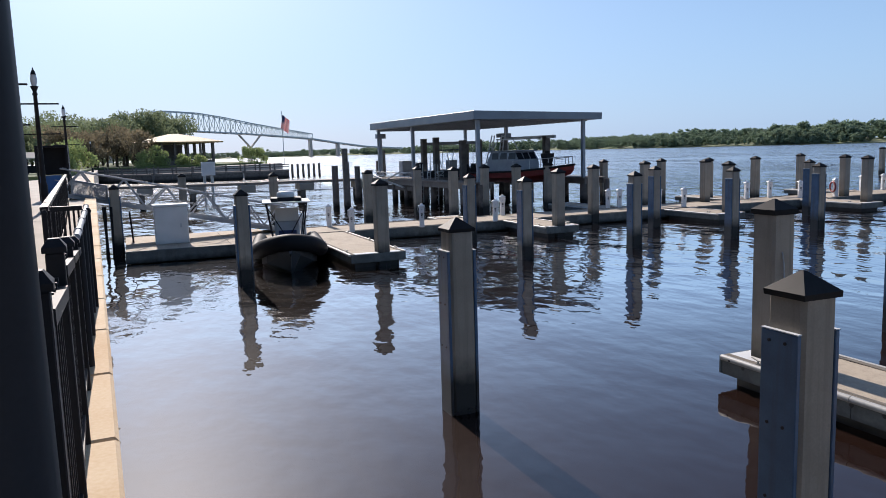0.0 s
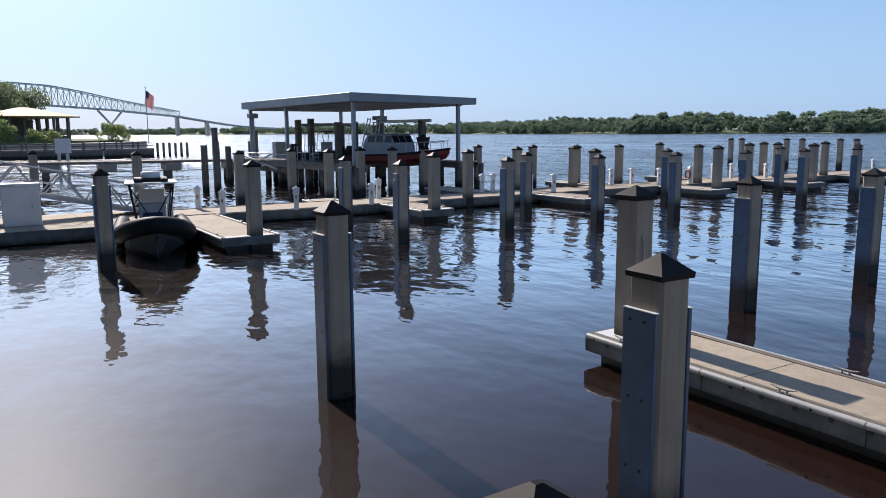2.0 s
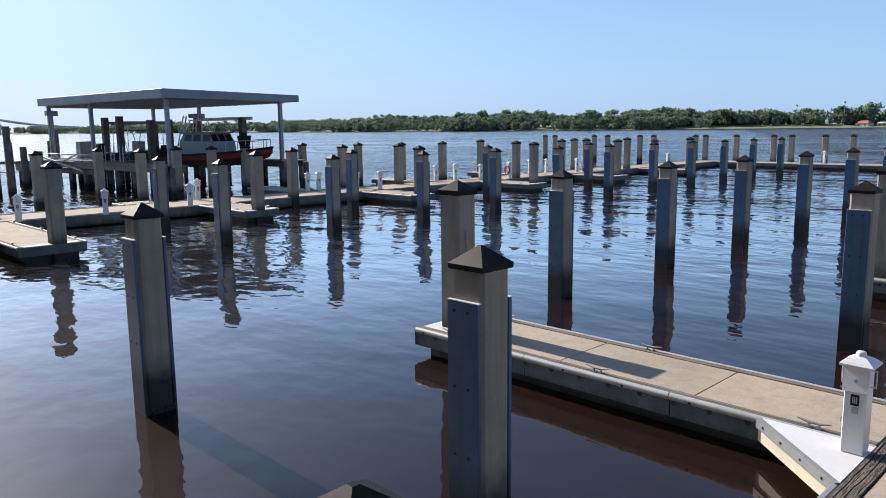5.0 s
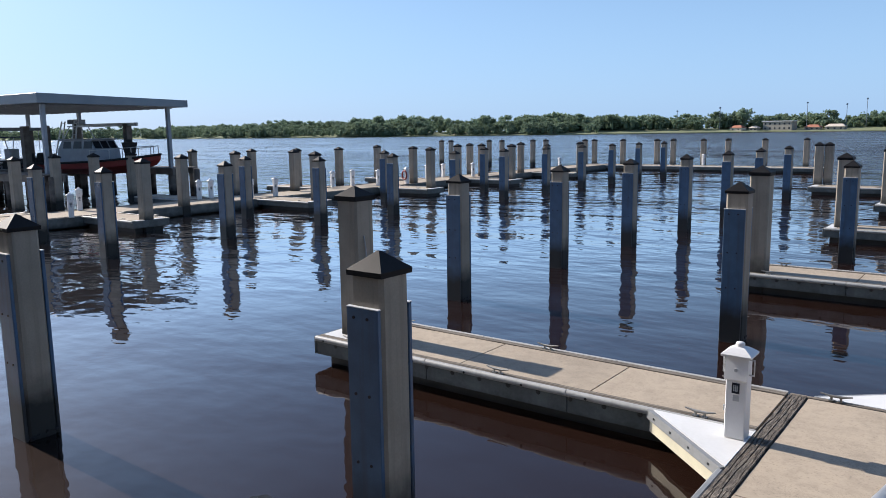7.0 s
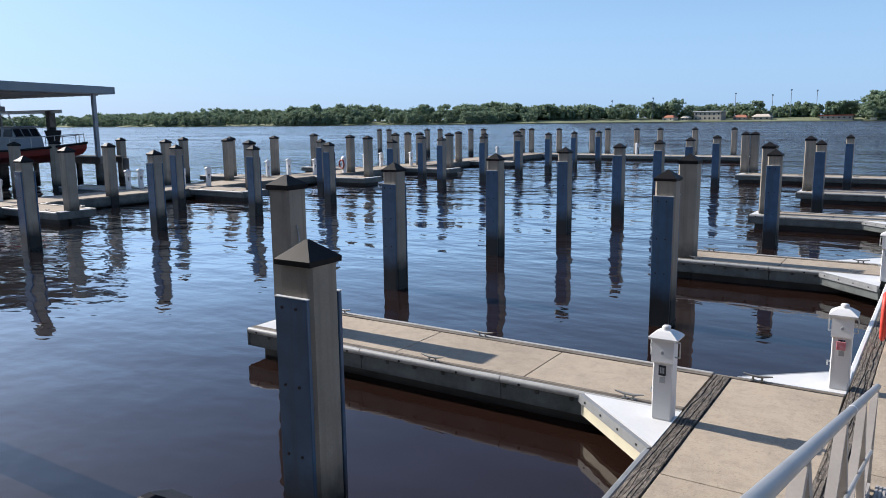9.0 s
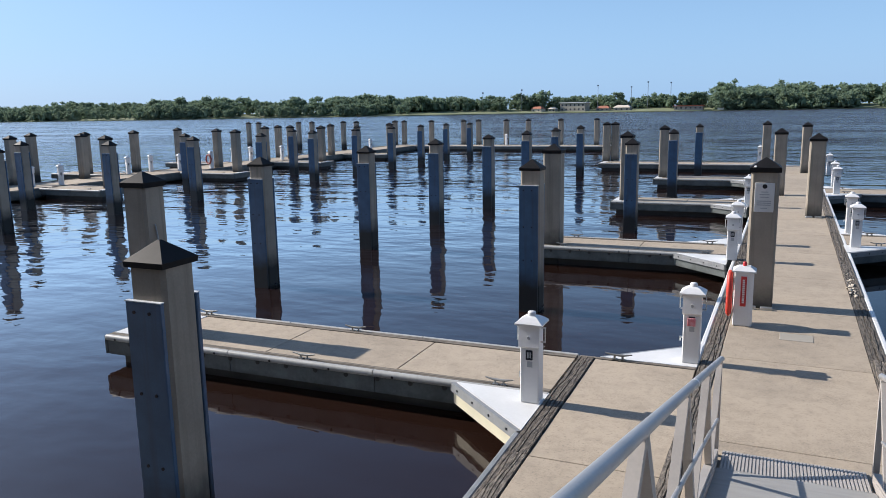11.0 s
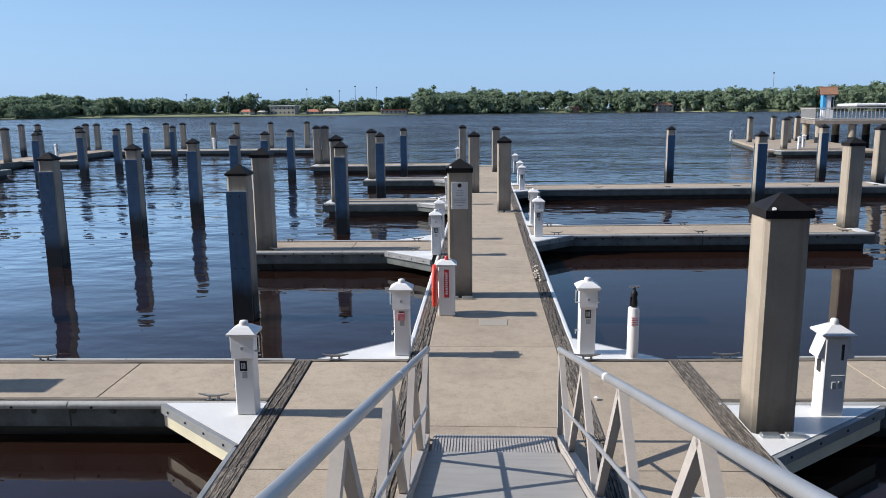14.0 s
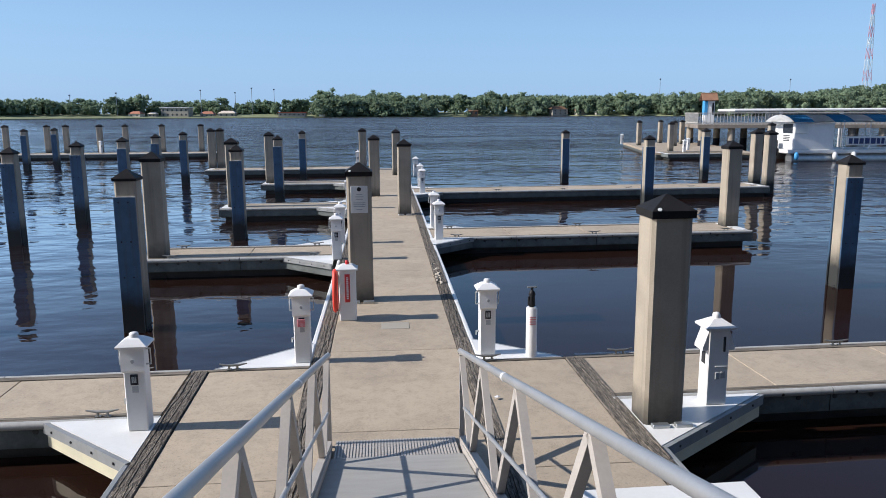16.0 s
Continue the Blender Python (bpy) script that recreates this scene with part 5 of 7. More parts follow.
fence(FENCE0, u, 7, 0.97, 1.075, 0.072, "black steel picket fence stepping down along the quay edge", 0.62, 0.94)
fence(Vector((-8.3, -0.55, QUAY_Z)), Vector((0, -1, 0)), 2, 0.37, 0.97, 0.0, "short black steel end fence on the quay", 0.4)
fence(Vector((-8.3, -0.92, QUAY_Z)), Vector((-1, -0.0573, 0)).normalized(), 22, 0.97, 0.97, 0.0, "black steel picket fence along the promenade", 0.45)
tube = thing("tube_rail", Matrix(), "galvanised tube rail on short posts along the quay edge", "railing")
bm = bmesh.new()
rod(bm, (-5.6, -0.50, 3.17), (-9.1, -0.60, 3.17), 0.022, seg=10)
part("rail", bm, STEEL_GREY, tube)
for k in range(4):
    bm = bmesh.new()
    rod(bm, (-6.0 - k * 1.0, -0.512 - k * 0.0286, QUAY_Z - 0.05), (-6.0 - k * 1.0, -0.512 - k * 0.0286, 3.15), 0.028, seg=8)
    part("post", bm, BLACK, tube, "black steel post")
    bm = bmesh.new()
    rod(bm, (-5.97 - k * 1.0, -0.511 - k * 0.0286, 3.17), (-6.03 - k * 1.0, -0.513 - k * 0.0286, 3.17), 0.03, seg=10)
    part("collar", bm, DULL_BAR, tube)


def lamp_post(x, y, label, h=4.3, base=QUAY_Z - 0.06):
    lp = thing("street_lamp", pose(x, y, base), label, "street lamp", "promenade lamps")
    bm = bmesh.new()
    lathe(bm, ((0.15, 0), (0.15, 0.12), (0.11, 0.2), (0.105, 0.75), (0.08, 0.85), (0.075, 1.0), (0.055, h - 0.85), (0.085, h - 0.82), (0.05, h - 0.75), (0.10, h - 0.62), (0.12, h - 0.58)), 12)
    part("pole", bm, BLACK, lp)
    bm = bmesh.new()
    lathe(bm, ((0.06, h - 0.58), (0.085, h - 0.48), (0.095, h - 0.36), (0.07, h - 0.24)), 12)
    part("globe", bm, GLASS_LAMP, lp, "frosted acorn globe")
    bm = bmesh.new()
    lathe(bm, ((0.085, h - 0.24), (0.05, h - 0.14), (0.025, h - 0.10), (0.015, h - 0.03)), 12)
    part("finial", bm, BLACK, lp)
    bm = bmesh.new()
    rod(bm, (0, -0.6, h - 1.1), (0, 0.6, h - 1.1), 0.026, seg=6)
    for s in (-1, 1):
        bmesh.ops.create_icosphere(bm, subdivisions=1, radius=0.03, matrix=Matrix.Translation((0, s * 0.6, h - 1.1)))
    part("banner_arm", bm, BLACK, lp)
    bm = bmesh.new()
    rod(bm, (0, -0.6, h - 2.0), (0, 0.6, h - 2.0), 0.02, seg=6)
    part("banner_arm", bm, BLACK, lp)
    return lp


lamp_post(-26.4, -2.55, "black promenade lamp with a frosted acorn globe")
lamp_post(-20, -2.72, "black promenade lamp with two banner arms")
lamp_post(-43, -2.88, "black promenade lamp with a frosted acorn globe")
lamp_post(-112, -4.4, "black promenade lamp with a frosted acorn globe")
col = thing("steel_column", pose(-2.34, -0.50, QUAY_Z - 0.06), "thick black steel column at the head of the gangway", "column")
bm = bmesh.new()
lathe(bm, ((0.17, 0), (0.17, 0.05), (0.125, 0.07), (0.118, 1.2), (0.105, 3.6)), 20)
part("shaft", bm, BLACK, col)
bm = bmesh.new()
lathe(bm, ((0.13, 3.6), (0.13, 3.66), (0.04, 3.74)), 16)
part("cap", bm, BLACK, col)

bin_ = thing("litter_bin", pose(-33.2, -2.9, QUAY_Z - 0.06), "blue litter bin under a black hood", "litter bin")
bm = bmesh.new()
box(bm, -0.32, 0.32, -0.36, 0.36, 0, 0.95, 0.03)
part("body", bm, BIN_BLUE, bin_)
for sx in (-1, 1):
    for sy in (-1, 1):
        bm = bmesh.new()
        box(bm, sx * 0.36 - 0.03, sx * 0.36 + 0.03, sy * 0.5 + 0.09, sy * 0.5 + 0.15, 0, 2.0)
        part("hood_post", bm, BLACK, bin_)
bm = bmesh.new()
box(bm, -0.42, 0.42, -0.44, 0.68, 2.0, 2.08, 0.02)
part("hood_roof", bm, BLACK, bin_, "black metal hood")
for x0, x1, y0, y1 in ((-0.40, 0.40, 0.655, 0.68), (-0.40, 0.40, -0.44, -0.415), (-0.415, -0.395, -0.37, 0.58)):
    bm = bmesh.new()
    box(bm, x0, x1, y0, y1, 0.96, 2.0)
    part("hood_panel", bm, BLACK, bin_)

cab = thing("storage_cabinet", pose(-30.9, 1.22, DOCK, 0, 0, 0), "white dock storage cabinet with a closed lid", "cabinet")
bm = bmesh.new()
box(bm, -0.35, 0.35, -0.60, 0.60, 0, 1.40, 0.02)
part("body", bm, VINYL, cab)
bm = bmesh.new()
box(bm, -0.38, 0.38, -0.64, 0.64, 1.40, 1.49, 0.02)
part("lid", bm, VINYL, cab)
bm = bmesh.new()
box(bm, 0.35, 0.36, 0.30, 0.36, 0.6, 0.75)
part("latch", bm, GALV, cab)


# ---- inflatable patrol boat ----
def rib():
    r = thing("inflatable_boat", pose(-26.3, 4.75, 0.0, 0, 0, -10), "dark rigid inflatable boat with a light top", "boat")
    bm = bmesh.new()
    rough = [(-3.2, 0.98, 0.45), (-1.0, 1.02, 0.47), (0.8, 1.02, 0.52), (1.9, 0.92, 0.68), (2.7, 0.66, 0.88), (3.15, 0.28, 1.00), (3.25, 0, 1.03)]
    path = []
    for k in range(len(rough) - 1):
        p0, p1, p2, p3 = (Vector(rough[min(max(k + d, 0), len(rough) - 1)]) for d in (-1, 0, 1, 2))
        for f in (0, 0.25, 0.5, 0.75):
            path.append(tuple(0.5 * (2 * p1 + (p2 - p0) * f + (2 * p0 - 5 * p1 + 4 * p2 - p3) * f * f + (3 * p1 - p0 - 3 * p2 + p3) * f ** 3)))
    path.append(rough[-1])
    line = [Vector((-3.7, -0.98, 0.45))] + [Vector((p[0], -p[1], p[2])) for p in path] + [Vector(p) for p in path[-2::-1]] + [Vector((-3.7, 0.98, 0.45))]
    rows = []
    for k, p in enumerate(line):
        d = (line[min(k + 1, len(line) - 1)] - line[max(k - 1, 0)]).normalized()
        s = d.cross(Vector((0, 0, 1))).normalized()
        w = s.cross(d)
        rad = 0.10 if k in (0, len(line) - 1) else 0.26
        rows.append([bm.verts.new(p + s * rad * math.cos(a * math.tau / 16) + w * rad * math.sin(a * math.tau / 16)) for a in range(16)])
    for p, q in zip(rows, rows[1:]):
        for a in range(16):
            bm.faces.new((p[a], p[(a + 1) % 16], q[(a + 1) % 16], q[a])).smooth = True
    bm.faces.new(rows[0])
    bm.faces.new(rows[-1])
    bmesh.ops.recalc_face_normals(bm, faces=bm.faces[:])
    part("tube", bm, RUBBER, r, "thick dark inflatable tube")
    bm = bmesh.new()
    rows = []
    for x, w, keel, chine, top in ((-3.3, 0.85, -0.35, 0.05, 0.44), (-1, 0.9, -0.4, 0.06, 0.46), (1.0, 0.9, -0.4, 0.12, 0.55), (2.2, 0.72, -0.25, 0.3, 0.72), (3.0, 0.3, 0.1, 0.6, 0.92), (3.3, 0.05, 0.5, 0.8, 1.0)):
        rows.append([bm.verts.new(c) for c in ((x, -w, top), (x, -w, chine), (x, 0, keel), (x, w, chine), (x, w, top))])
    for a, b in zip(rows, rows[1:]):
        for i in range(4):
            bm.faces.new((a[i], a[i + 1], b[i + 1], b[i]))
    bm.faces.new(rows[0])
    bmesh.ops.recalc_face_normals(bm, faces=bm.faces[:])
    part("hull", bm, HULL_GREY, r, "grey vee hull")
    bm = bmesh.new()
    box(bm, -3.2, 1.9, -0.75, 0.75, 0.45, 0.52)
    part("deck", bm, HULL_GREY, r)
    bm = bmesh.new()
    box(bm, -0.9, 0.1, -0.42, 0.42, 0.5, 1.45, 0.06)
    frustum(bm, 1.45, 0.45, 0.40, 1.75, 0.25, 0.36, -0.45, 0)
    part("console", bm, GREY_LABEL, r, "grey steering console")
    bm = bmesh.new()
    box(bm, 0.105, 0.12, -0.3, 0.3, 0.85, 1.1)
    part("emblem_panel", bm, NAVY, r, "dark emblem on the console")
    bm = bmesh.new()
    bar(bm, (0.14, 0, 1.42), (-0.12, 0, 1.85), 0.78, 0.02, (1, 0, 0.6))
    part("windscreen", bm, STUCCO, r, "pale hazed windscreen")
    bm = bmesh.new()
    box(bm, 0.11, 0.7, -0.3, 0.3, 0.5, 0.95, 0.05)
    part("seat", bm, HULL_GREY, r)
    bm = bmesh.new()
    box(bm, -1.5, 0.45, -0.8, 0.8, 2.04, 2.08, 0.01)
    part("top", bm, VINYL, r, "flat white canopy")
    for sx, sy in ((-1.2, -1), (-1.2, 1), (0.3, -1), (0.3, 1)):
        bm = bmesh.new()
        rod(bm, (sx * 0.7, sy * 0.45, 0.5), (sx, sy * 0.68, 2.04), 0.025, seg=8)
        part("canopy_leg", bm, BLACK, r)
    for sy in (-1, 1):
        bm = bmesh.new()
        rod(bm, (0.27, sy * 0.66, 1.95), (0.24, sy * 0.12, 1.0), 0.02, seg=6)
        part("canopy_brace", bm, BLACK, r)
    bm = bmesh.new()
    lathe(bm, ((0.3, 2.2), (0.31, 2.25), (0.3, 2.37), (0.2, 2.41)), 14, -0.4, 0)
    part("radar", bm, VINYL, r, "round white radar dome")
    bm = bmesh.new()
    box(bm, -0.75, 0.0, -0.5, 0.5, 2.085, 2.21)
    for s in (-1, 1):
        box(bm, 0.05, 0.25, s * 0.4 - 0.12, s * 0.4 + 0.12, 2.09, 2.2, 0.02)
    part("light_bar", bm, BLACK, r)
    bm = bmesh.new()
    box(bm, -3.75, -3.35, -0.28, 0.28, 0.3, 1.35, 0.08)
    part("outboard", bm, BLACK, r, "black outboard motor")


rib()


# ---- boathouse on the fixed pier ----
DECK_Z = 1.75
B0 = pose(-40.0, 18.3, 0, 0, 0, 3.5)   # near corner of the roof; local x runs back along -x, y out
bh = thing("boathouse", B0, "open boathouse with a flat grey metal roof on steel posts", "boathouse")
LX, LY = 16.7, 9.1
bm = bmesh.new()
box(bm, -LX, 0, 0, LY, 5.36, 5.87, 0.02)
for v in bm.verts:   # a slight fall towards the river
    v.co.z -= v.co.y / LY * (0.15 if v.co.z > 5.6 else 0.05)
part("roof", bm, ROOF_METAL, bh, "flat grey metal roof with deep fascia")
bm = bmesh.new()
for i in range(28):
    box(bm, -LX + 0.3 + i * 0.58, -LX + 0.33 + i * 0.58, 0.05, LY - 0.05, 5.69, 5.73)
box(bm, -3.6, -2.6, 6.2, 7.2, 5.71, 5.90)
part("roof_ribs", bm, ROOF_METAL, bh)
bm = bmesh.new()
box(bm, -0.04, 0.04, 0.4, LY - 0.4, 5.24, 5.33)
joist = mesh_of("joist", bm, STEEL_GREY)
for i in range(22):
    placed("joist", joist, bh, pose(-LX + 0.34 + i * 0.73, 0, 0))
for x in (-0.5, -9.8, -LX + 0.5):
    for y in (0.5, LY - 1.1):
        bm = bmesh.new()
        box(bm, x - 0.105, x + 0.105, y - 0.105, y + 0.105, DECK_Z - 0.2, 5.34, 0.01)
        part("roof_post", bm, STEEL_GREY, bh)
        bm = bmesh.new()
        rod(bm, (x, y, -3), (x, y, DECK_Z - 0.05), 0.22, seg=10)
        part("support_post", bm, OLD_WOOD, bh, "dark timber pile")
# decks along the back, left and river sides, open bay for the boat in the middle
for x0, x1, y0, y1 in ((-LX - 0.5, -9.5, -0.3, 3.0), (-LX - 0.5, 0.2, LY - 1.6, LY + 0.2), (-LX - 0.5, -13.5, 3.0, LY - 1.6), (-9.5, -8.2, -0.3, LY - 1.6), (-8.2, 0.2, -0.3, 1.1)):
    bm = bmesh.new()
    n = max(1, int((x1 - x0) / 0.3))
    for i in range(n):
        box(bm, x0 + (x1 - x0) * i / n + 0.01, x0 + (x1 - x0) * (i + 1) / n - 0.01, y0, y1, DECK_Z - 0.06, DECK_Z)
    box(bm, x0, x1, y0 + 0.1, y0 + 0.25, DECK_Z - 0.4, DECK_Z - 0.07)
    box(bm, x0, x1, y1 - 0.25, y1 - 0.1, DECK_Z - 0.4, DECK_Z - 0.07)
    part("deck", bm, PIER_DECK, bh, "weathered timber deck")
rnd = random.Random(11)
for i in range(9):
    for y in (0.0, 2.6, LY - 0.2):
        if i > 4 and y == 2.6:
            continue
        bm = bmesh.new()
        x = -LX + 0.2 + i * 2.15
        rod(bm, (x, y, -3), (x, y, DECK_Z - 0.1), 0.17, seg=9)
        part("support_post", bm, OLD_WOOD, bh)
for y in (0.05, LY - 0.1):
    bm = bmesh.new()
    box(bm, -LX - 0.4, -8.4, y - 0.08, y + 0.08, 0.95, 1.3, 0.02)
    part("fender_board", bm, OLD_WOOD, bh, "dark timber fender board")
for i in range(22):
    bm = bmesh.new()
    x, y = -LX + 0.6 + rnd.uniform(0, 10), rnd.choice((0.5, 1.4, 2.2, 3.6, 5.5))
    rod(bm, (x, y, -3), (x, y, DECK_Z - 0.1), rnd.uniform(0.12, 0.2), seg=8)
    part("support_post", bm, OLD_WOOD, bh)
# boat lifts: four posts and two beams each
for x, y, h in ((-13.0, 2.8, 4.55), (-10.9, 2.8, 4.6), (-13.0, 6.3, 4.3), (-10.9, 6.3, 4.4), (-7.0, 2.9, 4.3), (-8.8, 7.2, 4.75), (-3.4, 7.2, 4.4)):
    bm = bmesh.new()
    box(bm, x - 0.19, x + 0.19, y - 0.19, y + 0.19, -3, h, 0.02)
    part("lift_post", bm, OLD_WOOD, bh, "dark boat lift post")
for x in (-13.0, -10.9):
    bm = bmesh.new()
    box(bm, x - 0.08, x + 0.08, 2.7, 6.4, 4.08, 4.28, 0.02)
    part("lift_beam", bm, STEEL_GREY, bh)
    for y in (3.3, 5.8):
        bm = bmesh.new()
        rod(bm, (x, y, 1.4), (x, y, 4.1), 0.02, seg=6)
        part("lift_cable", bm, GALV, bh)
bm = bmesh.new()
box(bm, -8.9, -2.4, 7.1, 7.3, 4.25, 4.45, 0.02)
part("lift_beam", bm, ALU, bh, "pale aluminium lift beam")
bm = bmesh.new()
box(bm, -9.2, -8.4, 6.8, 7.6, 4.46, 4.75, 0.03)
part("lift_motor", bm, STEEL_GREY, bh, "grey lift motor box")
# low truss rails and a gangplank along the deck edge
for y in (0.25, 2.7):
    bm = bmesh.new()
    for z in (DECK_Z + 0.15, DECK_Z + 0.42):
        rod(bm, (-LX, y, z), (-9.6, y, z), 0.03, seg=6)
    for i in range(10):
        rod(bm, (-LX + i * 0.72, y, DECK_Z + (0.15 if i % 2 else 0.42)), (-LX + (i + 1) * 0.72, y, DECK_Z + (0.42 if i % 2 else 0.15)), 0.022, seg=6)
        rod(bm, (-LX + i * 0.72, y, DECK_Z - 0.05), (-LX + i * 0.72, y, DECK_Z + 0.16), 0.022, seg=6)
    part("low_rail", bm, GALV, bh, "low galvanised truss rail")
bm = bmesh.new()
bar(bm, (-16.4, -0.2, DECK_Z + 0.25), (-10.0, -0.2, DECK_Z - 0.55), 0.14, 0.10)
bar(bm, (-13.4, -0.3, DECK_Z - 0.2), (-10.2, -0.3, DECK_Z + 0.55), 0.07, 0.07)
part("brace", bm, GALV, bh, "sloping galvanised brace")
for x in (-9.6, -8.4, -7.2):
    bm = bmesh.new()
    for s in (-0.22, 0.22):
        rod(bm, (x + s, 1.0, 0.1), (x + s, 1.0, DECK_Z + 1.0), 0.03, seg=6)
    for k in range(7):
        rod(bm, (x - 0.22, 1.0, 0.4 + k * 0.3), (x + 0.22, 1.0, 0.4 + k * 0.3), 0.022, seg=6)
    part("ladder", bm, GALV, bh, "galvanised ladder down to the water")
bm = bmesh.new()
box(bm, -16.7, -16.0, 2.3, 3.1, DECK_Z, DECK_Z + 1.2, 0.02)
part("locker", bm, STEEL_GREY, bh, "grey deck locker")


def skiff():
    """A dark open boat with a canopy, hung in the small lift."""
    r = thing("skiff", B0 @ pose(-11.9, 4.6, 1.35, 0, 0, 96), "dark open skiff with a canopy raised on a boat lift", "boat")
    bm = bmesh.new()
    rows = []
    for x, w, keel, top in ((-2.6, 0.85, 0.05, 0.85), (-1, 0.95, 0.0, 0.9), (1.0, 0.85, 0.05, 1.0), (2.2, 0.5, 0.25, 1.12), (2.9, 0.06, 0.7, 1.22)):
        rows.append([bm.verts.new(c) for c in ((x, -w, top), (x, -w * 0.85, keel + 0.25), (x, 0, keel), (x, w * 0.85, keel + 0.25), (x, w, top))])
    for a, b in zip(rows, rows[1:]):
        for i in range(4):
            bm.faces.new((a[i], a[i + 1], b[i + 1], b[i]))
        bm.faces.new((a[4], a[0], b[0], b[4]))
    bm.faces.new(rows[0])
    bm.faces.new(rows[-1][::-1])
    bmesh.ops.recalc_face_normals(bm, faces=bm.faces[:])
    part("hull", bm, HULL_GREY, r, "dark grey hull")
    bm = bmesh.new()
    box(bm, -0.4, 0.2, -0.35, 0.35, 0.9, 1.6, 0.05)
    part("console", bm, GREY_LABEL, r)
    bm = bmesh.new()
    box(bm, -1.2, 0.8, -0.75, 0.75, 2.3, 2.37, 0.03)
    part("canopy", bm, NAVY, r, "dark canvas canopy")
    for sx in (-0.9, 0.5):
        for sy in (-0.6, 0.6):
            bm = bmesh.new()
            rod(bm, (sx * 0.6, sy, 0.9), (sx, sy, 2.31), 0.03, seg=6)
            part("canopy_leg", bm, GALV, r)
    bm = bmesh.new()
    box(bm, -3.1, -2.6, -0.22, 0.22, 0.3, 1.5, 0.08)
    part("outboard", bm, BLACK, r, "black outboard motor")


skiff()

for x, y in ((-56.5, 18.1), (-55.9, 17.8)):
    fl = thing("floodlight", pose(x, y, DECK_Z), "floodlight on a thin grey pole", "floodlight", "floodlights")
    bm = bmesh.new()
    rod(bm, (0, 0, 0), (0, 0, 3.0), 0.06, seg=8)
    part("pole", bm, STEEL_GREY, fl)
    bm = bmesh.new()
    box(bm, -0.25, 0.25, -0.3, 0.3, 2.95, 3.3, 0.03)
    part("lamp_head", bm, STEEL_GREY, fl)


def patrol_boat():
    r = thing("patrol_boat", pose(-43.3, 22.9, 1.1, 0, 0, 10) @ Matrix.Diagonal((0.98, 0.8, 0.8, 1)), "red-hulled patrol boat on a lift, its wheelhouse greyed for roof shade", "boat")
    bm = bmesh.new()
    rows = []
    for x, w, keel, top in ((-5.2, 1.5, 0.55, 1.25), (-2, 1.6, 0.45, 1.3), (1.5, 1.55, 0.5, 1.45), (3.6, 1.0, 0.75, 1.65), (5.0, 0.25, 1.2, 1.85), (5.3, 0.05, 1.5, 1.9)):
        rows.append([bm.verts.new(c) for c in ((x, -w, top), (x, -w * 0.92, (top + keel) / 2), (x, 0, keel), (x, w * 0.92, (top + keel) / 2), (x, w, top))])
    for a, b in zip(rows, rows[1:]):
        for i in range(4):
            bm.faces.new((a[i], a[i + 1], b[i + 1], b[i]))
        bm.faces.new((a[4], a[0], b[0], b[4]))
    bm.faces.new(rows[0])
    bm.faces.new(rows[-1][::-1])
    bmesh.ops.recalc_face_normals(bm, faces=bm.faces[:])
    part("hull", bm, HULL_RED, r, "deep red hull")
    for a, b in zip(((-5.2, 1.55, 1.25), (-2, 1.65, 1.3), (1.5, 1.6, 1.45), (3.6, 1.05, 1.65), (5.0, 0.3, 1.85)), ((-2, 1.65, 1.3), (1.5, 1.6, 1.45), (3.6, 1.05, 1.65), (5.0, 0.3, 1.85), (5.35, 0, 1.92))):
        for s in (-1, 1):
            bm = bmesh.new()
            rod(bm, (a[0], s * a[1], a[2]), (b[0], s * b[1], b[2]), 0.075, seg=8)
            part("fender_collar", bm, BLACK, r)
    bm = bmesh.new()
    frustum(bm, 1.3, 1.7, 1.1, 2.3, 1.6, 1.05, -0.6, 0)
    frustum(bm, 2.3, 1.6, 1.05, 2.95, 1.25, 0.95, -0.6, 0)
    bmesh.ops.remove_doubles(bm, verts=bm.verts[:], dist=0.001)
    # the boathouse roof's shade is put into this darker grey
    cabin = part("wheelhouse", bm, STEEL_GREY, r, "wheelhouse greyed for the shade under the roof")
    for s in (-1, 1):
        for i in range(3):
            bm = bmesh.new()
            x = -1.75 + i * 0.9
            vs = [bm.verts.new((x + dx, s * (1.065 - (z - 2.3) * 0.155), z)) for dx, z in ((0, 2.35), (0.75, 2.35), (0.70, 2.85), (0.05, 2.85))]
            bm.faces.new(vs if s < 0 else vs[::-1])
            bmesh.ops.solidify(bm, geom=bm.faces[:], thickness=0.02)
            bo = new("window", mesh_of("window", bm, DARK_GLASS))
            bo.parent = cabin
    for i in range(3):
        bm = bmesh.new()
        y = -0.95 + i * 0.64
        vs = [bm.verts.new((1.01 - (z - 2.3) * 0.54, y + dy, z)) for dy, z in ((0, 2.35), (0.58, 2.35), (0.55, 2.85), (0.03, 2.85))]
        bm.faces.new(vs)
        bmesh.ops.solidify(bm, geom=bm.faces[:], thickness=0.02)
        bo = new("window", mesh_of("window", bm, DARK_GLASS))
        bo.parent = cabin
    bm = bmesh.new()
    box(bm, -2.0, 0.9, -1.1, 1.1, 2.95, 3.05, 0.03)
    part("wheelhouse_roof", bm, STEEL_GREY, r)
    bm = bmesh.new()
    for s in (-1, 1):
        rod(bm, (-1.9, s * 0.8, 3.0), (-1.6, s * 0.5, 3.9), 0.04, seg=6)
        rod(bm, (-0.8, s * 0.8, 3.0), (-1.0, s * 0.5, 3.9), 0.04, seg=6)
    box(bm, -1.7, -0.9, -0.6, 0.6, 3.88, 3.98)
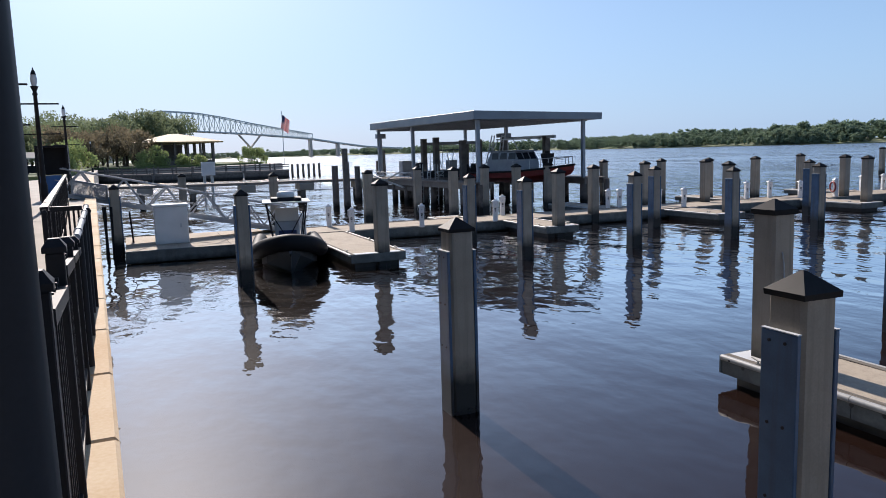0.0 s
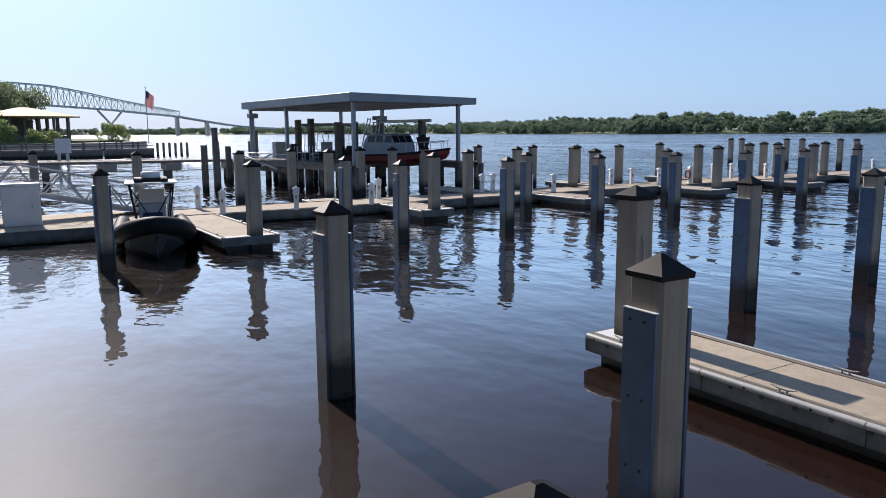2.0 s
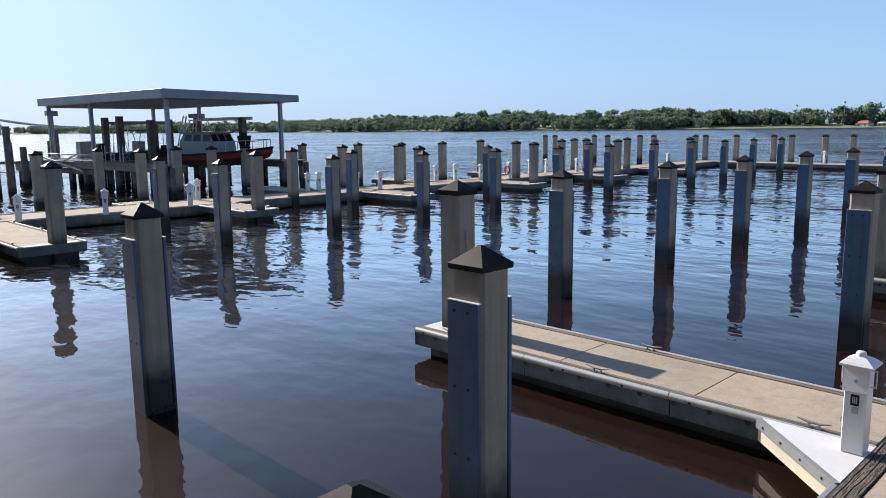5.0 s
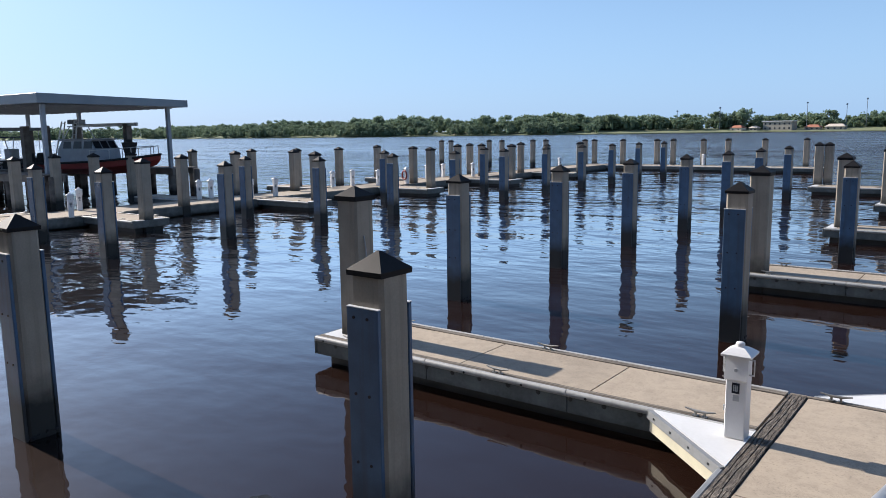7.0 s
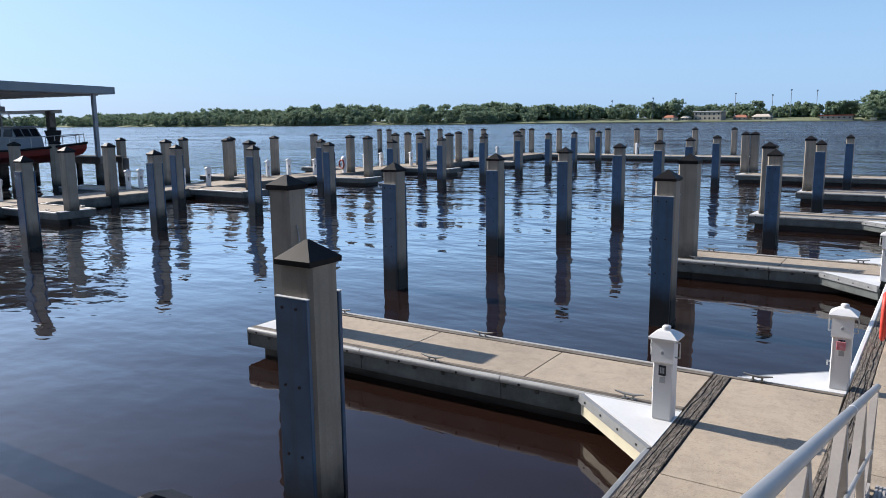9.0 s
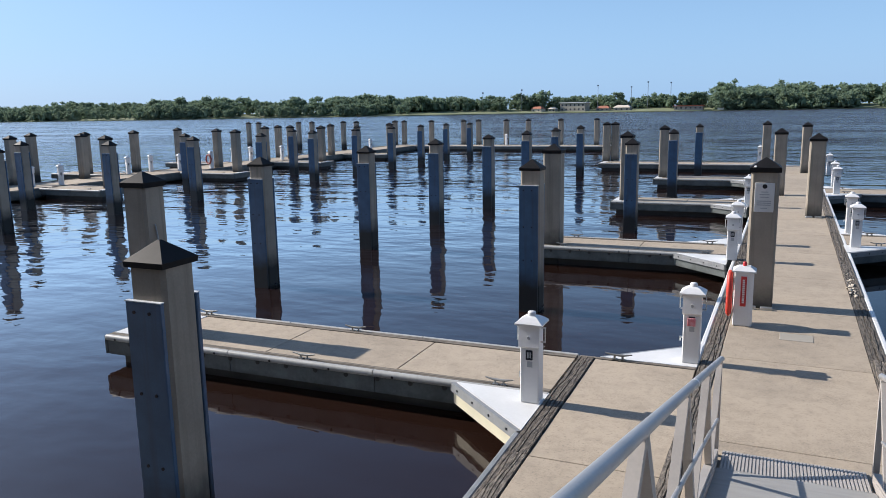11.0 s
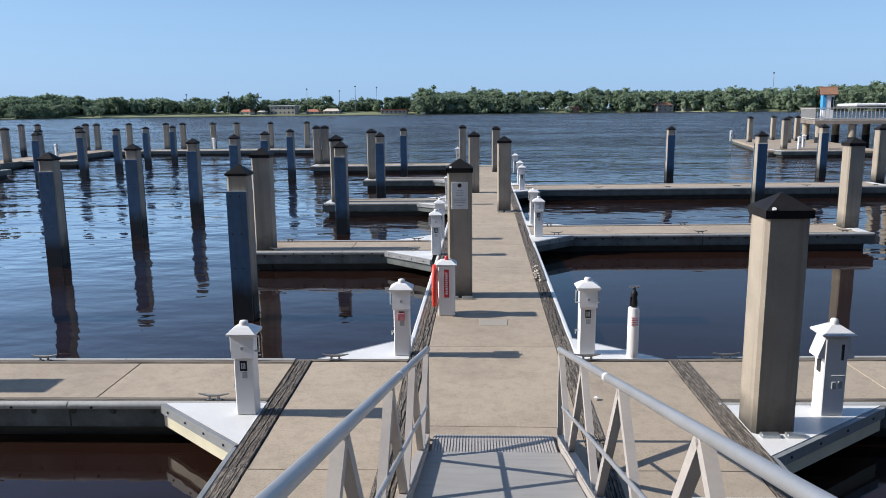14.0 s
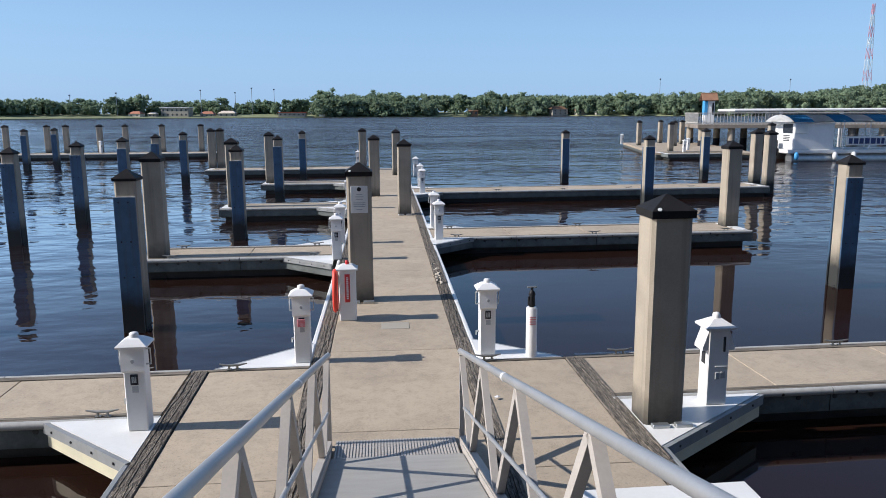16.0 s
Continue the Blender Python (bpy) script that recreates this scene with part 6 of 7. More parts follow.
    rod(bm, (-1.3, 0, 3.9), (-1.3, 0, 4.9), 0.03, seg=6)
    part("mast", bm, VINYL, r, "white antenna frame")
    bm = bmesh.new()
    for s in (-0.8, -0.45, 0.45, 0.8):
        rod(bm, (-2.9, s, 1.3), (-2.1, s * 0.8, 4.3), 0.045, seg=6)
    for k in range(7):
        f = 0.12 + 0.14 * k
        for s in (-1, 1):
            rod(bm, (-2.9 + 0.8 * f, s * 0.8 * (1 - 0.2 * f), 1.3 + 3 * f), (-2.9 + 0.8 * f, s * 0.45 * (1 - 0.2 * f), 1.3 + 3 * f), 0.03, seg=6)
    part("ladder_frame", bm, VINYL, r, "white ladder frame behind the wheelhouse")
    bm = bmesh.new()
    for s in (-1, 1):
        pts = [(0.9, 1.4, 2.2), (2.4, 1.25, 2.3), (3.8, 0.85, 2.4), (5.0, 0.2, 2.5)]
        for p, q in zip(pts, pts[1:]):
            rod(bm, (p[0], s * p[1], p[2]), (q[0], s * q[1], q[2]), 0.03, seg=6)
        for p in pts:
            rod(bm, (p[0], s * p[1], p[2]), (p[0], s * p[1], p[2] - 0.75), 0.025, seg=6)
    part("bow_rail", bm, ALU, r)
    bm = bmesh.new()
    frustum(bm, 1.6, 0.16, 0.2, 2.75, 0.34, 0.34, 2.9, 0)
    box(bm, 2.75, 3.05, -0.12, 0.12, 2.75, 2.95, 0.03)
    part("gun_cover", bm, BLACK, r, "dark covered deck gear")
    for s in (-0.55, 0.55):
        bm = bmesh.new()
        box(bm, -5.9, -5.2, s - 0.25, s + 0.25, 0.7, 2.0, 0.1)
        part("outboard", bm, BLACK, r)


patrol_boat()

# ---- fixed pier to the shore, with pile bents ----
pier = thing("pier", Matrix(), "low timber pier with dark pile bents", "pier")
segs = [(-62.0, -2.6), (-58.5, 8.0), (-57.2, 16.5)]
for (x0, y0), (x1, y1) in zip(segs, segs[1:]):
    bm = bmesh.new()
    bar(bm, (x0, y0, DECK_Z - 0.12), (x1, y1, DECK_Z - 0.12), 1.6, 0.18)
    part("deck", bm, PIER_DECK, pier)
    bm = bmesh.new()
    bar(bm, (x0 + 0.7, y0, DECK_Z - 0.75), (x1 + 0.7, y1, DECK_Z - 0.75), 0.06, 0.05)
    part("pipe", bm, STEEL_GREY, pier, "thin utility pipe")
    d = Vector((x1 - x0, y1 - y0))
    n = int(d.length / 3.6)
    for i in range(n + 1 if (x1, y1) == segs[-1] else n):
        p = Vector((x0, y0)) + d * (i / n)
        bm = bmesh.new()
        box(bm, p.x - 0.9, p.x + 0.9, p.y - 0.55, p.y + 0.55, DECK_Z - 0.72, DECK_Z - 0.215, 0.03)
        part("bent_cap", bm, DULL_WALL, pier, "grey concrete bent cap")
        for sx in (-0.6, 0.6):
            bm = bmesh.new()
            rod(bm, (p.x + sx, p.y - 0.25, -3), (p.x + sx, p.y - 0.25, DECK_Z - 0.5), 0.2, seg=9)
            part("support_post", bm, OLD_WOOD, pier)
for x, y, h in ((-47.9, 12.1, 2.9), (-47.0, 12.6, 3.1), (-60.5, 19.5, 3.8), (-59.3, 18.7, 3.0), (-54.5, 15.5, 2.7), (-52.3, 14.0, 4.0), (-45.0, 13.5, 2.6)):
    ob = thing("timber_pile", pose(x, y, 0), "round dark timber pile by the pier", "pile", "timber piles")
    bm = bmesh.new()
    rod(bm, (0, 0, -3), (0, 0, h), 0.22, 0.2, seg=10)
    part("shaft", bm, OLD_WOOD, ob)

board = thing("channel_sign", pose(-64.8, 5.9, 0, 0, 0, 8), "blank white board on two posts in the water", "sign")
for s in (-0.3, 0.3):
    bm = bmesh.new()
    rod(bm, (0, s, -3), (0, s, 3.2), 0.12, seg=8)
    part("post", bm, GALV, board)
bm = bmesh.new()
box(bm, 0.1, 0.2, -0.55, 0.55, 2.2, 3.3, 0.02)
part("board", bm, VINYL, board)

# ---- park on the western shore ----
bm = bmesh.new()
prism(bm, [(-400, -58), (-400, -1), (-165, 27), (-150, 24), (-136, 11), (-133.5, 0), (-139, -5.2), (-78, -5.5), (-60, -12), (-60, -58)], QUAY_Z - 0.06, QUAY_Z + 0.25)
setting("lawn", bm, GRASS, "rough green park lawn", "lawn")

walk_pts = [Vector(p) for p in ((-135.3, -4.3), (-131, -0.1), (-126.8, 4.0), (-125, 9.3), (-123.7, 16.8), (-124.9, 24.0))]
bw = thing("boardwalk", Matrix(), "dark timber boardwalk with post-and-rail fence along the shore", "boardwalk")
for a, b in zip(walk_pts, walk_pts[1:]):
    bm = bmesh.new()
    bar(bm, (a.x, a.y, 1.25), (b.x, b.y, 1.25), 2.4, 0.3)
    part("deck", bm, PIER_DECK, bw)
    d = b - a
    n = max(2, int(d.length / 2.2))
    off = Vector((d.y, -d.x)).normalized()
    off = off if off.x > 0 else -off
    bm = bmesh.new()
    bar(bm, (a.x + off.x * 0.95, a.y + off.y * 0.95, 0.29), (b.x + off.x * 0.95, b.y + off.y * 0.95, 0.29), 0.12, 1.6)
    part("bulkhead", bm, OLD_WOOD, bw, "dark timber bulkhead under the deck")
    for side in (1.1, -1.1):
        bm = bmesh.new()
        for z in (1.85, 2.2):
            bar(bm, (a.x + off.x * side, a.y + off.y * side, z), (b.x + off.x * side, b.y + off.y * side, z), 0.06, 0.12)
        part("rail", bm, OLD_WOOD, bw)
        for i in range(n):
            p = a + d * (i / n) + off * side
            bm = bmesh.new()
            box(bm, p.x - 0.11, p.x + 0.11, p.y - 0.11, p.y + 0.11, -2, 2.45)
            part("post", bm, OLD_WOOD, bw)
for i in range(6):
    p = walk_pts[-1] + Vector((-0.4, 1.9)) * (i + 1) * 0.5
    ob = thing("timber_pile", pose(p.x, p.y, 0), "round dark timber pile past the boardwalk", "pile", "timber piles")
    bm = bmesh.new()
    rod(bm, (0, 0, -3), (0, 0, 2.2), 0.2, seg=8)
    part("shaft", bm, OLD_WOOD, ob)


def leafy(name, x, y, h, r, mat, seed, label, z0=QUAY_Z, trunk=True, n=1500, low=0.25):
    rnd = random.Random(seed)
    t = thing(name, pose(x, y, z0), label, "tree" if trunk else "bush", "park trees")
    lobes = []
    for i in range(9):
        a, d = rnd.uniform(0, math.tau), rnd.uniform(0.15, 0.75) * r
        lobes.append((math.cos(a) * d, math.sin(a) * d, h * rnd.uniform(low + 0.25, 0.88), r * rnd.uniform(0.32, 0.55)))
    lobes.append((0, 0, h * 0.84, r * 0.5))
    if trunk:
        bm = bmesh.new()
        rod(bm, (0, 0, -0.4), (0.1, 0, h * 0.3), h * 0.032, h * 0.024, seg=9)
        for lx, ly, lz, lr in lobes[:6]:
            rod(bm, (0.1, 0, h * 0.27), (lx * 0.8, ly * 0.8, lz), h * 0.016, h * 0.005, seg=6)
        part("trunk", bm, BARK, t)
    verts, faces = [], []
    for i in range(int(n * 1.6)):
        lx, ly, lz, lr = lobes[rnd.randrange(len(lobes))]
        d = Vector((rnd.gauss(0, 1), rnd.gauss(0, 1), rnd.gauss(0, 1))).normalized() * lr * rnd.uniform(0.55, 1.08)
        c = Vector((lx, ly, lz)) + Vector((d.x, d.y, d.z * 0.8))
        s = rnd.uniform(0.08, 0.19) * (r / 4) ** 0.5
        q = Euler((rnd.uniform(0, 6), rnd.uniform(0, 6), rnd.uniform(0, 6))).to_matrix()
        k = len(verts)
        for px, py in ((-1, -0.6), (1, -0.7), (1.1, 0.6), (-0.9, 0.8)):
            verts.append(c + q @ Vector((px * s, py * s, 0.25 * s * px * py)))
        faces.append((k, k + 1, k + 2, k + 3))
    me = bpy.data.meshes.new("crown")
    me.from_pydata(verts, [], faces)
    me.materials.append(mat)
    ob = new("crown", me)
    ob.parent = t
    return t


rnd = random.Random(21)
for i in range(15):
    a = radians(178.3 + i * 0.62 + rnd.uniform(-0.2, 0.2))
    d = rnd.uniform(160, 198)
    leafy("shade_tree", d * math.cos(a), d * math.sin(a), rnd.uniform(6.6, 9.0), rnd.uniform(3.8, 5.6), LEAF, 30 + i, "broad green park tree in full leaf", n=1700)
for i, (deg, d, h) in enumerate(((178.7, 172, 11.2), (177.9, 180, 11.6), (180.0, 172, 10.7), (177.2, 182, 10.0))):
    leafy("shade_tree", d * math.cos(radians(deg)), d * math.sin(radians(deg)), h, 6.2, LEAF, 60 + i, "tall dark green park tree", n=2200)
for i in range(9):
    a = radians(179.4 + i * 0.62)
    d = rnd.uniform(141, 154)
    leafy("small_tree", d * math.cos(a), d * math.sin(a), rnd.uniform(5.9, 8.0), rnd.uniform(3.1, 4.0), LEAF_BROWN, 80 + i, "bare brownish park tree in early leaf", n=900, low=0.1)
for i, (deg, d, h) in enumerate(((178.8, 138, 3.0), (178.0, 139, 3.7), (176.4, 138, 2.2), (175.3, 137, 2.1), (171.9, 150, 3.4), (171.0, 152, 3.0), (183.2, 95, 4.0), (184.0, 92, 3.6))):
    leafy("shrub", d * math.cos(radians(deg)), d * math.sin(radians(deg)), h, 1.0 + 0.3 * h, LEAF_BRIGHT, 100 + i, "fresh yellow-green shrub on the park edge", trunk=False, n=900, low=-0.1, z0=QUAY_Z - 0.2)

for i in range(16):
    a = radians(179.0 + i * 0.62)
    d = rnd.uniform(185, 230)
    tall = rnd.uniform(10, 13) if i > 4 else rnd.uniform(7, 8.5)
    leafy("shade_tree", d * math.cos(a), d * math.sin(a), tall, rnd.uniform(5, 7), LEAF, 130 + i, "broad green park tree farther back", n=1300, low=0.0)
pav = thing("pavilion", pose(-150, 8.27, QUAY_Z, 0, 0, 20) @ Matrix.Diagonal((1.145, 1.145, 1.11, 1)), "open park pavilion with a tan hipped roof", "pavilion")
bm = bmesh.new()
frustum(bm, 3.75, 6.4, 5.4, 3.95, 6.4, 5.4)
frustum(bm, 3.95, 6.4, 5.4, 5.35, 0.8, 0.5)
bmesh.ops.remove_doubles(bm, verts=bm.verts[:], dist=0.001)
part("roof", bm, TAN_ROOF, pav)
for x in (-5, -1.7, 1.7, 5):
    for y in (-4.2, 4.2):
        bm = bmesh.new()
        box(bm, x - 0.2, x + 0.2, y - 0.2, y + 0.2, -0.3, 3.8)
        part("column", bm, OLD_WOOD, pav)
bm = bmesh.new()
box(bm, -5.8, 5.8, -4.8, 4.8, -0.3, 0.12)
part("floor", bm, PAVING, pav)
bm = bmesh.new()
box(bm, -4.9, 4.9, -4.25, -4.15, 0.1, 1.0)
part("balustrade", bm, OLD_WOOD, pav)
bm = bmesh.new()
box(bm, 5.0, 5.1, -4.2, 4.2, 0.1, 1.0)
part("balustrade", bm, OLD_WOOD, pav)
for y in (-2.1, 0, 2.1):
    bm = bmesh.new()
    box(bm, 4.85, 5.15, y - 0.15, y + 0.15, -0.3, 3.8)
    part("column", bm, OLD_WOOD, pav)
bm = bmesh.new()
box(bm, -4.2, -0.4, -3.0, 1.5, 0.12, 3.6)
part("kiosk", bm, OLD_WOOD, pav, "dark timber kiosk under the roof")

hut = thing("park_shelter", pose(-89, -9.6, QUAY_Z - 0.06, 0, 0, 6), "small dark park shelter with a pale pitched roof", "shelter")
bm = bmesh.new()
frustum(bm, 1.9, 1.5, 1.7, 1.98, 1.5, 1.7)
frustum(bm, 1.98, 1.5, 1.7, 2.55, 0.2, 1.2)
part("roof", bm, STUCCO, hut, "pale sheet roof")
for sx in (-1.2, 1.2):
    for sy in (-1.4, 0, 1.4):
        bm = bmesh.new()
        box(bm, sx - 0.08, sx + 0.08, sy - 0.08, sy + 0.08, 0, 1.92)
        part("post", bm, BLACK, hut)
bm = bmesh.new()
box(bm, -0.6, -0.3, -1.2, 1.2, 0.4, 0.48)
box(bm, -0.65, -0.58, -1.2, 1.2, 0.4, 1.2)
for sy in (-1.0, 1.0):
    box(bm, -0.62, -0.32, sy - 0.05, sy + 0.05, 0, 0.41)
part("bench", bm, BLACK, hut, "dark bench under the roof")

flag = thing("flagpole", pose(-147.5, 28, QUAY_Z - 0.2), "white flagpole flying a striped red and white flag", "flagpole")
bm = bmesh.new()
rod(bm, (0, 0, 0), (0, 0, 9.8), 0.09, 0.05, seg=8)
bmesh.ops.create_icosphere(bm, subdivisions=1, radius=0.13, matrix=Matrix.Translation((0, 0, 9.9)))
part("pole", bm, GALV, flag)
bm = bmesh.new()
N = 10
grid = [[bm.verts.new((0.25 * math.sin(i * 0.9), 0.1 + 1.35 * i / N - j * 0.03, 9.3 - j * 2.4 / 13 - 1.2 * (i / N) ** 1.3)) for i in range(N + 1)] for j in range(14)]
for j in range(13):
    for i in range(N):
        f = bm.faces.new((grid[j][i], grid[j][i + 1], grid[j + 1][i + 1], grid[j + 1][i]))
        f.material_index = 2 if (j < 7 and i < 4) else (0 if j % 2 == 0 else 1)
bmesh.ops.solidify(bm, geom=bm.faces[:], thickness=0.02)
part("flag", bm, [FLAG_RED, VINYL, NAVY], flag, "red and white striped flag with a blue canton")


# ---- truss bridge ----
def bridge():
    br = thing("truss_bridge", Matrix(), "long grey-green steel truss bridge over the river", "bridge")
    A, B = Vector((-1080, -75, 0)), Vector((-1330, 395, 0))

    def spot(deg):
        a = radians(deg)
        d = Vector((math.cos(a), math.sin(a), 0))
        e = B - A
        t = (A.x * d.y - A.y * d.x) / (e.y * d.x - e.x * d.y)
        return A + e * t

    def high(deg, elev):
        p = spot(deg)
        return p + Vector((0, 0, 3.6 + p.length * math.tan(radians(elev))))

    top_rows = [(183.2, 2.35), (181, 2.85), (179.3, 3.2), (177.5, 3.34), (175.3, 3.18), (173.5, 2.85), (171.5, 2.38), (169.3, 1.93), (167.2, 1.52)]
    deck_rows = [(187, 1.9), (183.2, 2.05), (179.3, 2.05), (175.3, 1.90), (171.5, 1.62), (167.2, 1.18), (165.2, 0.82), (163.2, 0.50), (160.5, 0.30)]

    def curve(rows, deg):
        for (d0, e0), (d1, e1) in zip(rows, rows[1:]):
            if d1 <= deg <= d0:
                return high(deg, e0 + (e1 - e0) * (deg - d0) / (d1 - d0))
        return high(deg, rows[-1][1])

    n = 44
    degs = [183.2 + (167.2 - 183.2) * i / n for i in range(n + 1)]
    for off in (-6, 6):
        o = Vector((off, off * 0.5, 0))
        for name, rows in (("top_chord", top_rows), ("bottom_chord", deck_rows)):
            bm = bmesh.new()
            for a, b in zip(degs, degs[1:]):
                bar(bm, curve(rows, a) + o, curve(rows, b) + o, 1.3, 1.5)
            part(name, bm, BRIDGE_STEEL, br)
        for i, a in enumerate(degs):
            bm = bmesh.new()
            bar(bm, curve(top_rows, a) + o, curve(deck_rows, a) + o, 0.8, 0.8, (1, 0, 0))
            part("web_bar", bm, BRIDGE_STEEL, br)
            if i < n:
                bm = bmesh.new()
                p, q = (curve(top_rows, a), curve(deck_rows, degs[i + 1])) if i % 2 else (curve(deck_rows, a), curve(top_rows, degs[i + 1]))
                bar(bm, p + o, q + o, 0.8, 0.8, (1, 0, 0))
                part("web_bar", bm, BRIDGE_STEEL, br)
    bm = bmesh.new()
    wide = [187 - 0.5 * i for i in range(54)]
    for a, b in zip(wide, wide[1:]):
        bar(bm, curve(deck_rows, a), curve(deck_rows, b), 13, 2.2)
    part("road_deck", bm, BRIDGE_STEEL, br)
    for deg in (171.5, 181.0):
        bm = bmesh.new()
        top = curve(deck_rows, deg)
        for s in (-1, 1):
            for off in (-6, 6):
                bar(bm, top + Vector((off - s * 8, s * 18, -1)), Vector((top.x + off, top.y, top.z * 0.45)), 1.5, 1.5, (1, 0, 0))
        box(bm, top.x - 9, top.x + 9, top.y - 5, top.y + 5, -2, top.z * 0.45)
        part("river_pier", bm, STUCCO, br, "pale concrete river pier")
    for deg in (167.2, 165.2):
        bm = bmesh.new()
        top = curve(deck_rows, deg)
        box(bm, top.x - 7, top.x + 7, top.y - 2, top.y + 2, -2, top.z - 1)
        part("approach_pier", bm, STUCCO, br)


bridge()


# ---- far bank buildings ----
def far_house(x, y, w, d, h, wall, roof, label, rz=0.0, storeys=1, pitched=True):
    t = thing("house", pose(x, y, 1.2, 0, 0, rz), label, "house", "far bank houses")
    bm = bmesh.new()
    box(bm, -w / 2, w / 2, -d / 2, d / 2, -1, h)
    part("wall", bm, wall, t)
    bm = bmesh.new()
    if pitched:
        frustum(bm, h, w / 2 + 0.6, d / 2 + 0.6, h + d * 0.28, w / 2 - d * 0.3, 0.3)
    else:
        box(bm, -w / 2 - 0.8, w / 2 + 0.8, -d / 2 - 0.8, d / 2 + 0.8, h, h + 0.7)
    part("roof", bm, roof, t)
    n = max(2, int(w / 4))
    for s in range(storeys):
        for i in range(n):
            bm = bmesh.new()
            cx = -w / 2 + w * (i + 0.5) / n
            z = h * (s + 0.3) / storeys
            box(bm, cx - 0.7, cx + 0.7, -d / 2 - 0.08, -d / 2 + 0.05, z, z + h * 0.4 / storeys)
            part("window", bm, DARK_GLASS, t)
    return t


far_house(-66, 700, 24, 9, 3.0, DULL_WALL, RED_ROOF, "long low building with a red roof by the water", -3, pitched=False)
far_house(-40, 702, 5, 5, 4.2, VINYL, STUCCO, "small white house by the water")
far_house(-167, 700, 25, 10, 7.6, DULL_WALL, VINYL, "two-storey porch building with a white flat roof", -12, 2, False)
far_house(-199, 690, 11, 8, 2.8, STUCCO, TILE_ROOF, "low house with an orange tiled roof", -15)
far_house(-186, 694, 7, 6, 2.6, DULL_WALL, STUCCO, "small pale house by the shore", -12)
far_house(-141, 704, 12, 8, 2.4, DULL_WALL, TILE_ROOF, "low house with a faded red roof", -8)
far_house(-124, 705, 15, 8, 2.8, DULL_WALL, STUCCO, "low pale boat shed", -6)
far_house(-345, 612, 14, 8, 2.6, DULL_WALL, STUCCO, "pale boathouse at the wooded shore", -25)
far_house(-430, 585, 12, 7, 2.6, DULL_WALL, STUCCO, "low pale boathouse at the wooded shore", -25)
far_house(176, 692, 15, 10, 5.0, DULL_WALL, BROWN_ROOF, "tan riverside house with a brown roof", 10, 2)
far_house(196, 688, 10, 8, 4.0, DULL_WALL, BROWN_ROOF, "small tan house with a brown roof", 12)
far_house(214, 680, 12, 6, 2.4, VINYL, STUCCO, "low white boat shed", 14)
far_house(98, 698, 8, 6, 4.0, BROWN_ROOF, BROWN_ROOF, "small brown gazebo at the waterside", 0)
for x, y, h in ((-150, 720, 24), (-120, 725, 22), (-105, 725, 26), (-85, 728, 25), (-250, 680, 19), (-215, 690, 21), (276, 702, 33), (383, 664, 31)):
    m = thing("mast", pose(x, y, 1.2), "thin grey light mast beyond the trees", "mast", "far masts")
    bm = bmesh.new()
    rod(bm, (0, 0, -1), (0, 0, h), 0.28, 0.2, seg=6)
    part("pole", bm, STEEL_GREY, m)
    bm = bmesh.new()
    box(bm, -0.7, 0.7, -0.3, 0.3, h - 1.2, h)
    part("lamp_head", bm, STEEL_GREY, m)

# red and white lattice mast
tw = thing("radio_mast", pose(447, 650, 1.2), "tall red and white lattice radio mast", "radio mast")
H = 95
for band in range(10):
    z0, z1 = H * band / 10, H * (band + 1) / 10
    bm = bmesh.new()
    w0, w1 = 5.2 * (1 - 0.75 * z0 / H), 5.2 * (1 - 0.75 * z1 / H)
    w0, w1 = w0 * 0.62, w1 * 0.62
    cs = ((-1, -1), (1, -1), (1, 1), (-1, 1))
    for i in range(4):
        (ax, ay), (bx, by) = cs[i], cs[(i + 1) % 4]
        bar(bm, (ax * w0, ay * w0, z0), (ax * w1, ay * w1, z1), 0.24, 0.24, (1, 0, 0))
        bar(bm, (ax * w0, ay * w0, z0), (bx * w1, by * w1, z1), 0.12, 0.12, (1, 0, 0))
        bar(bm, (bx * w0, by * w0, z0), (ax * w1, ay * w1, z1), 0.12, 0.12, (1, 0, 0))
    part("lattice_band", bm, NOTICE if band % 2 else VINYL, tw)


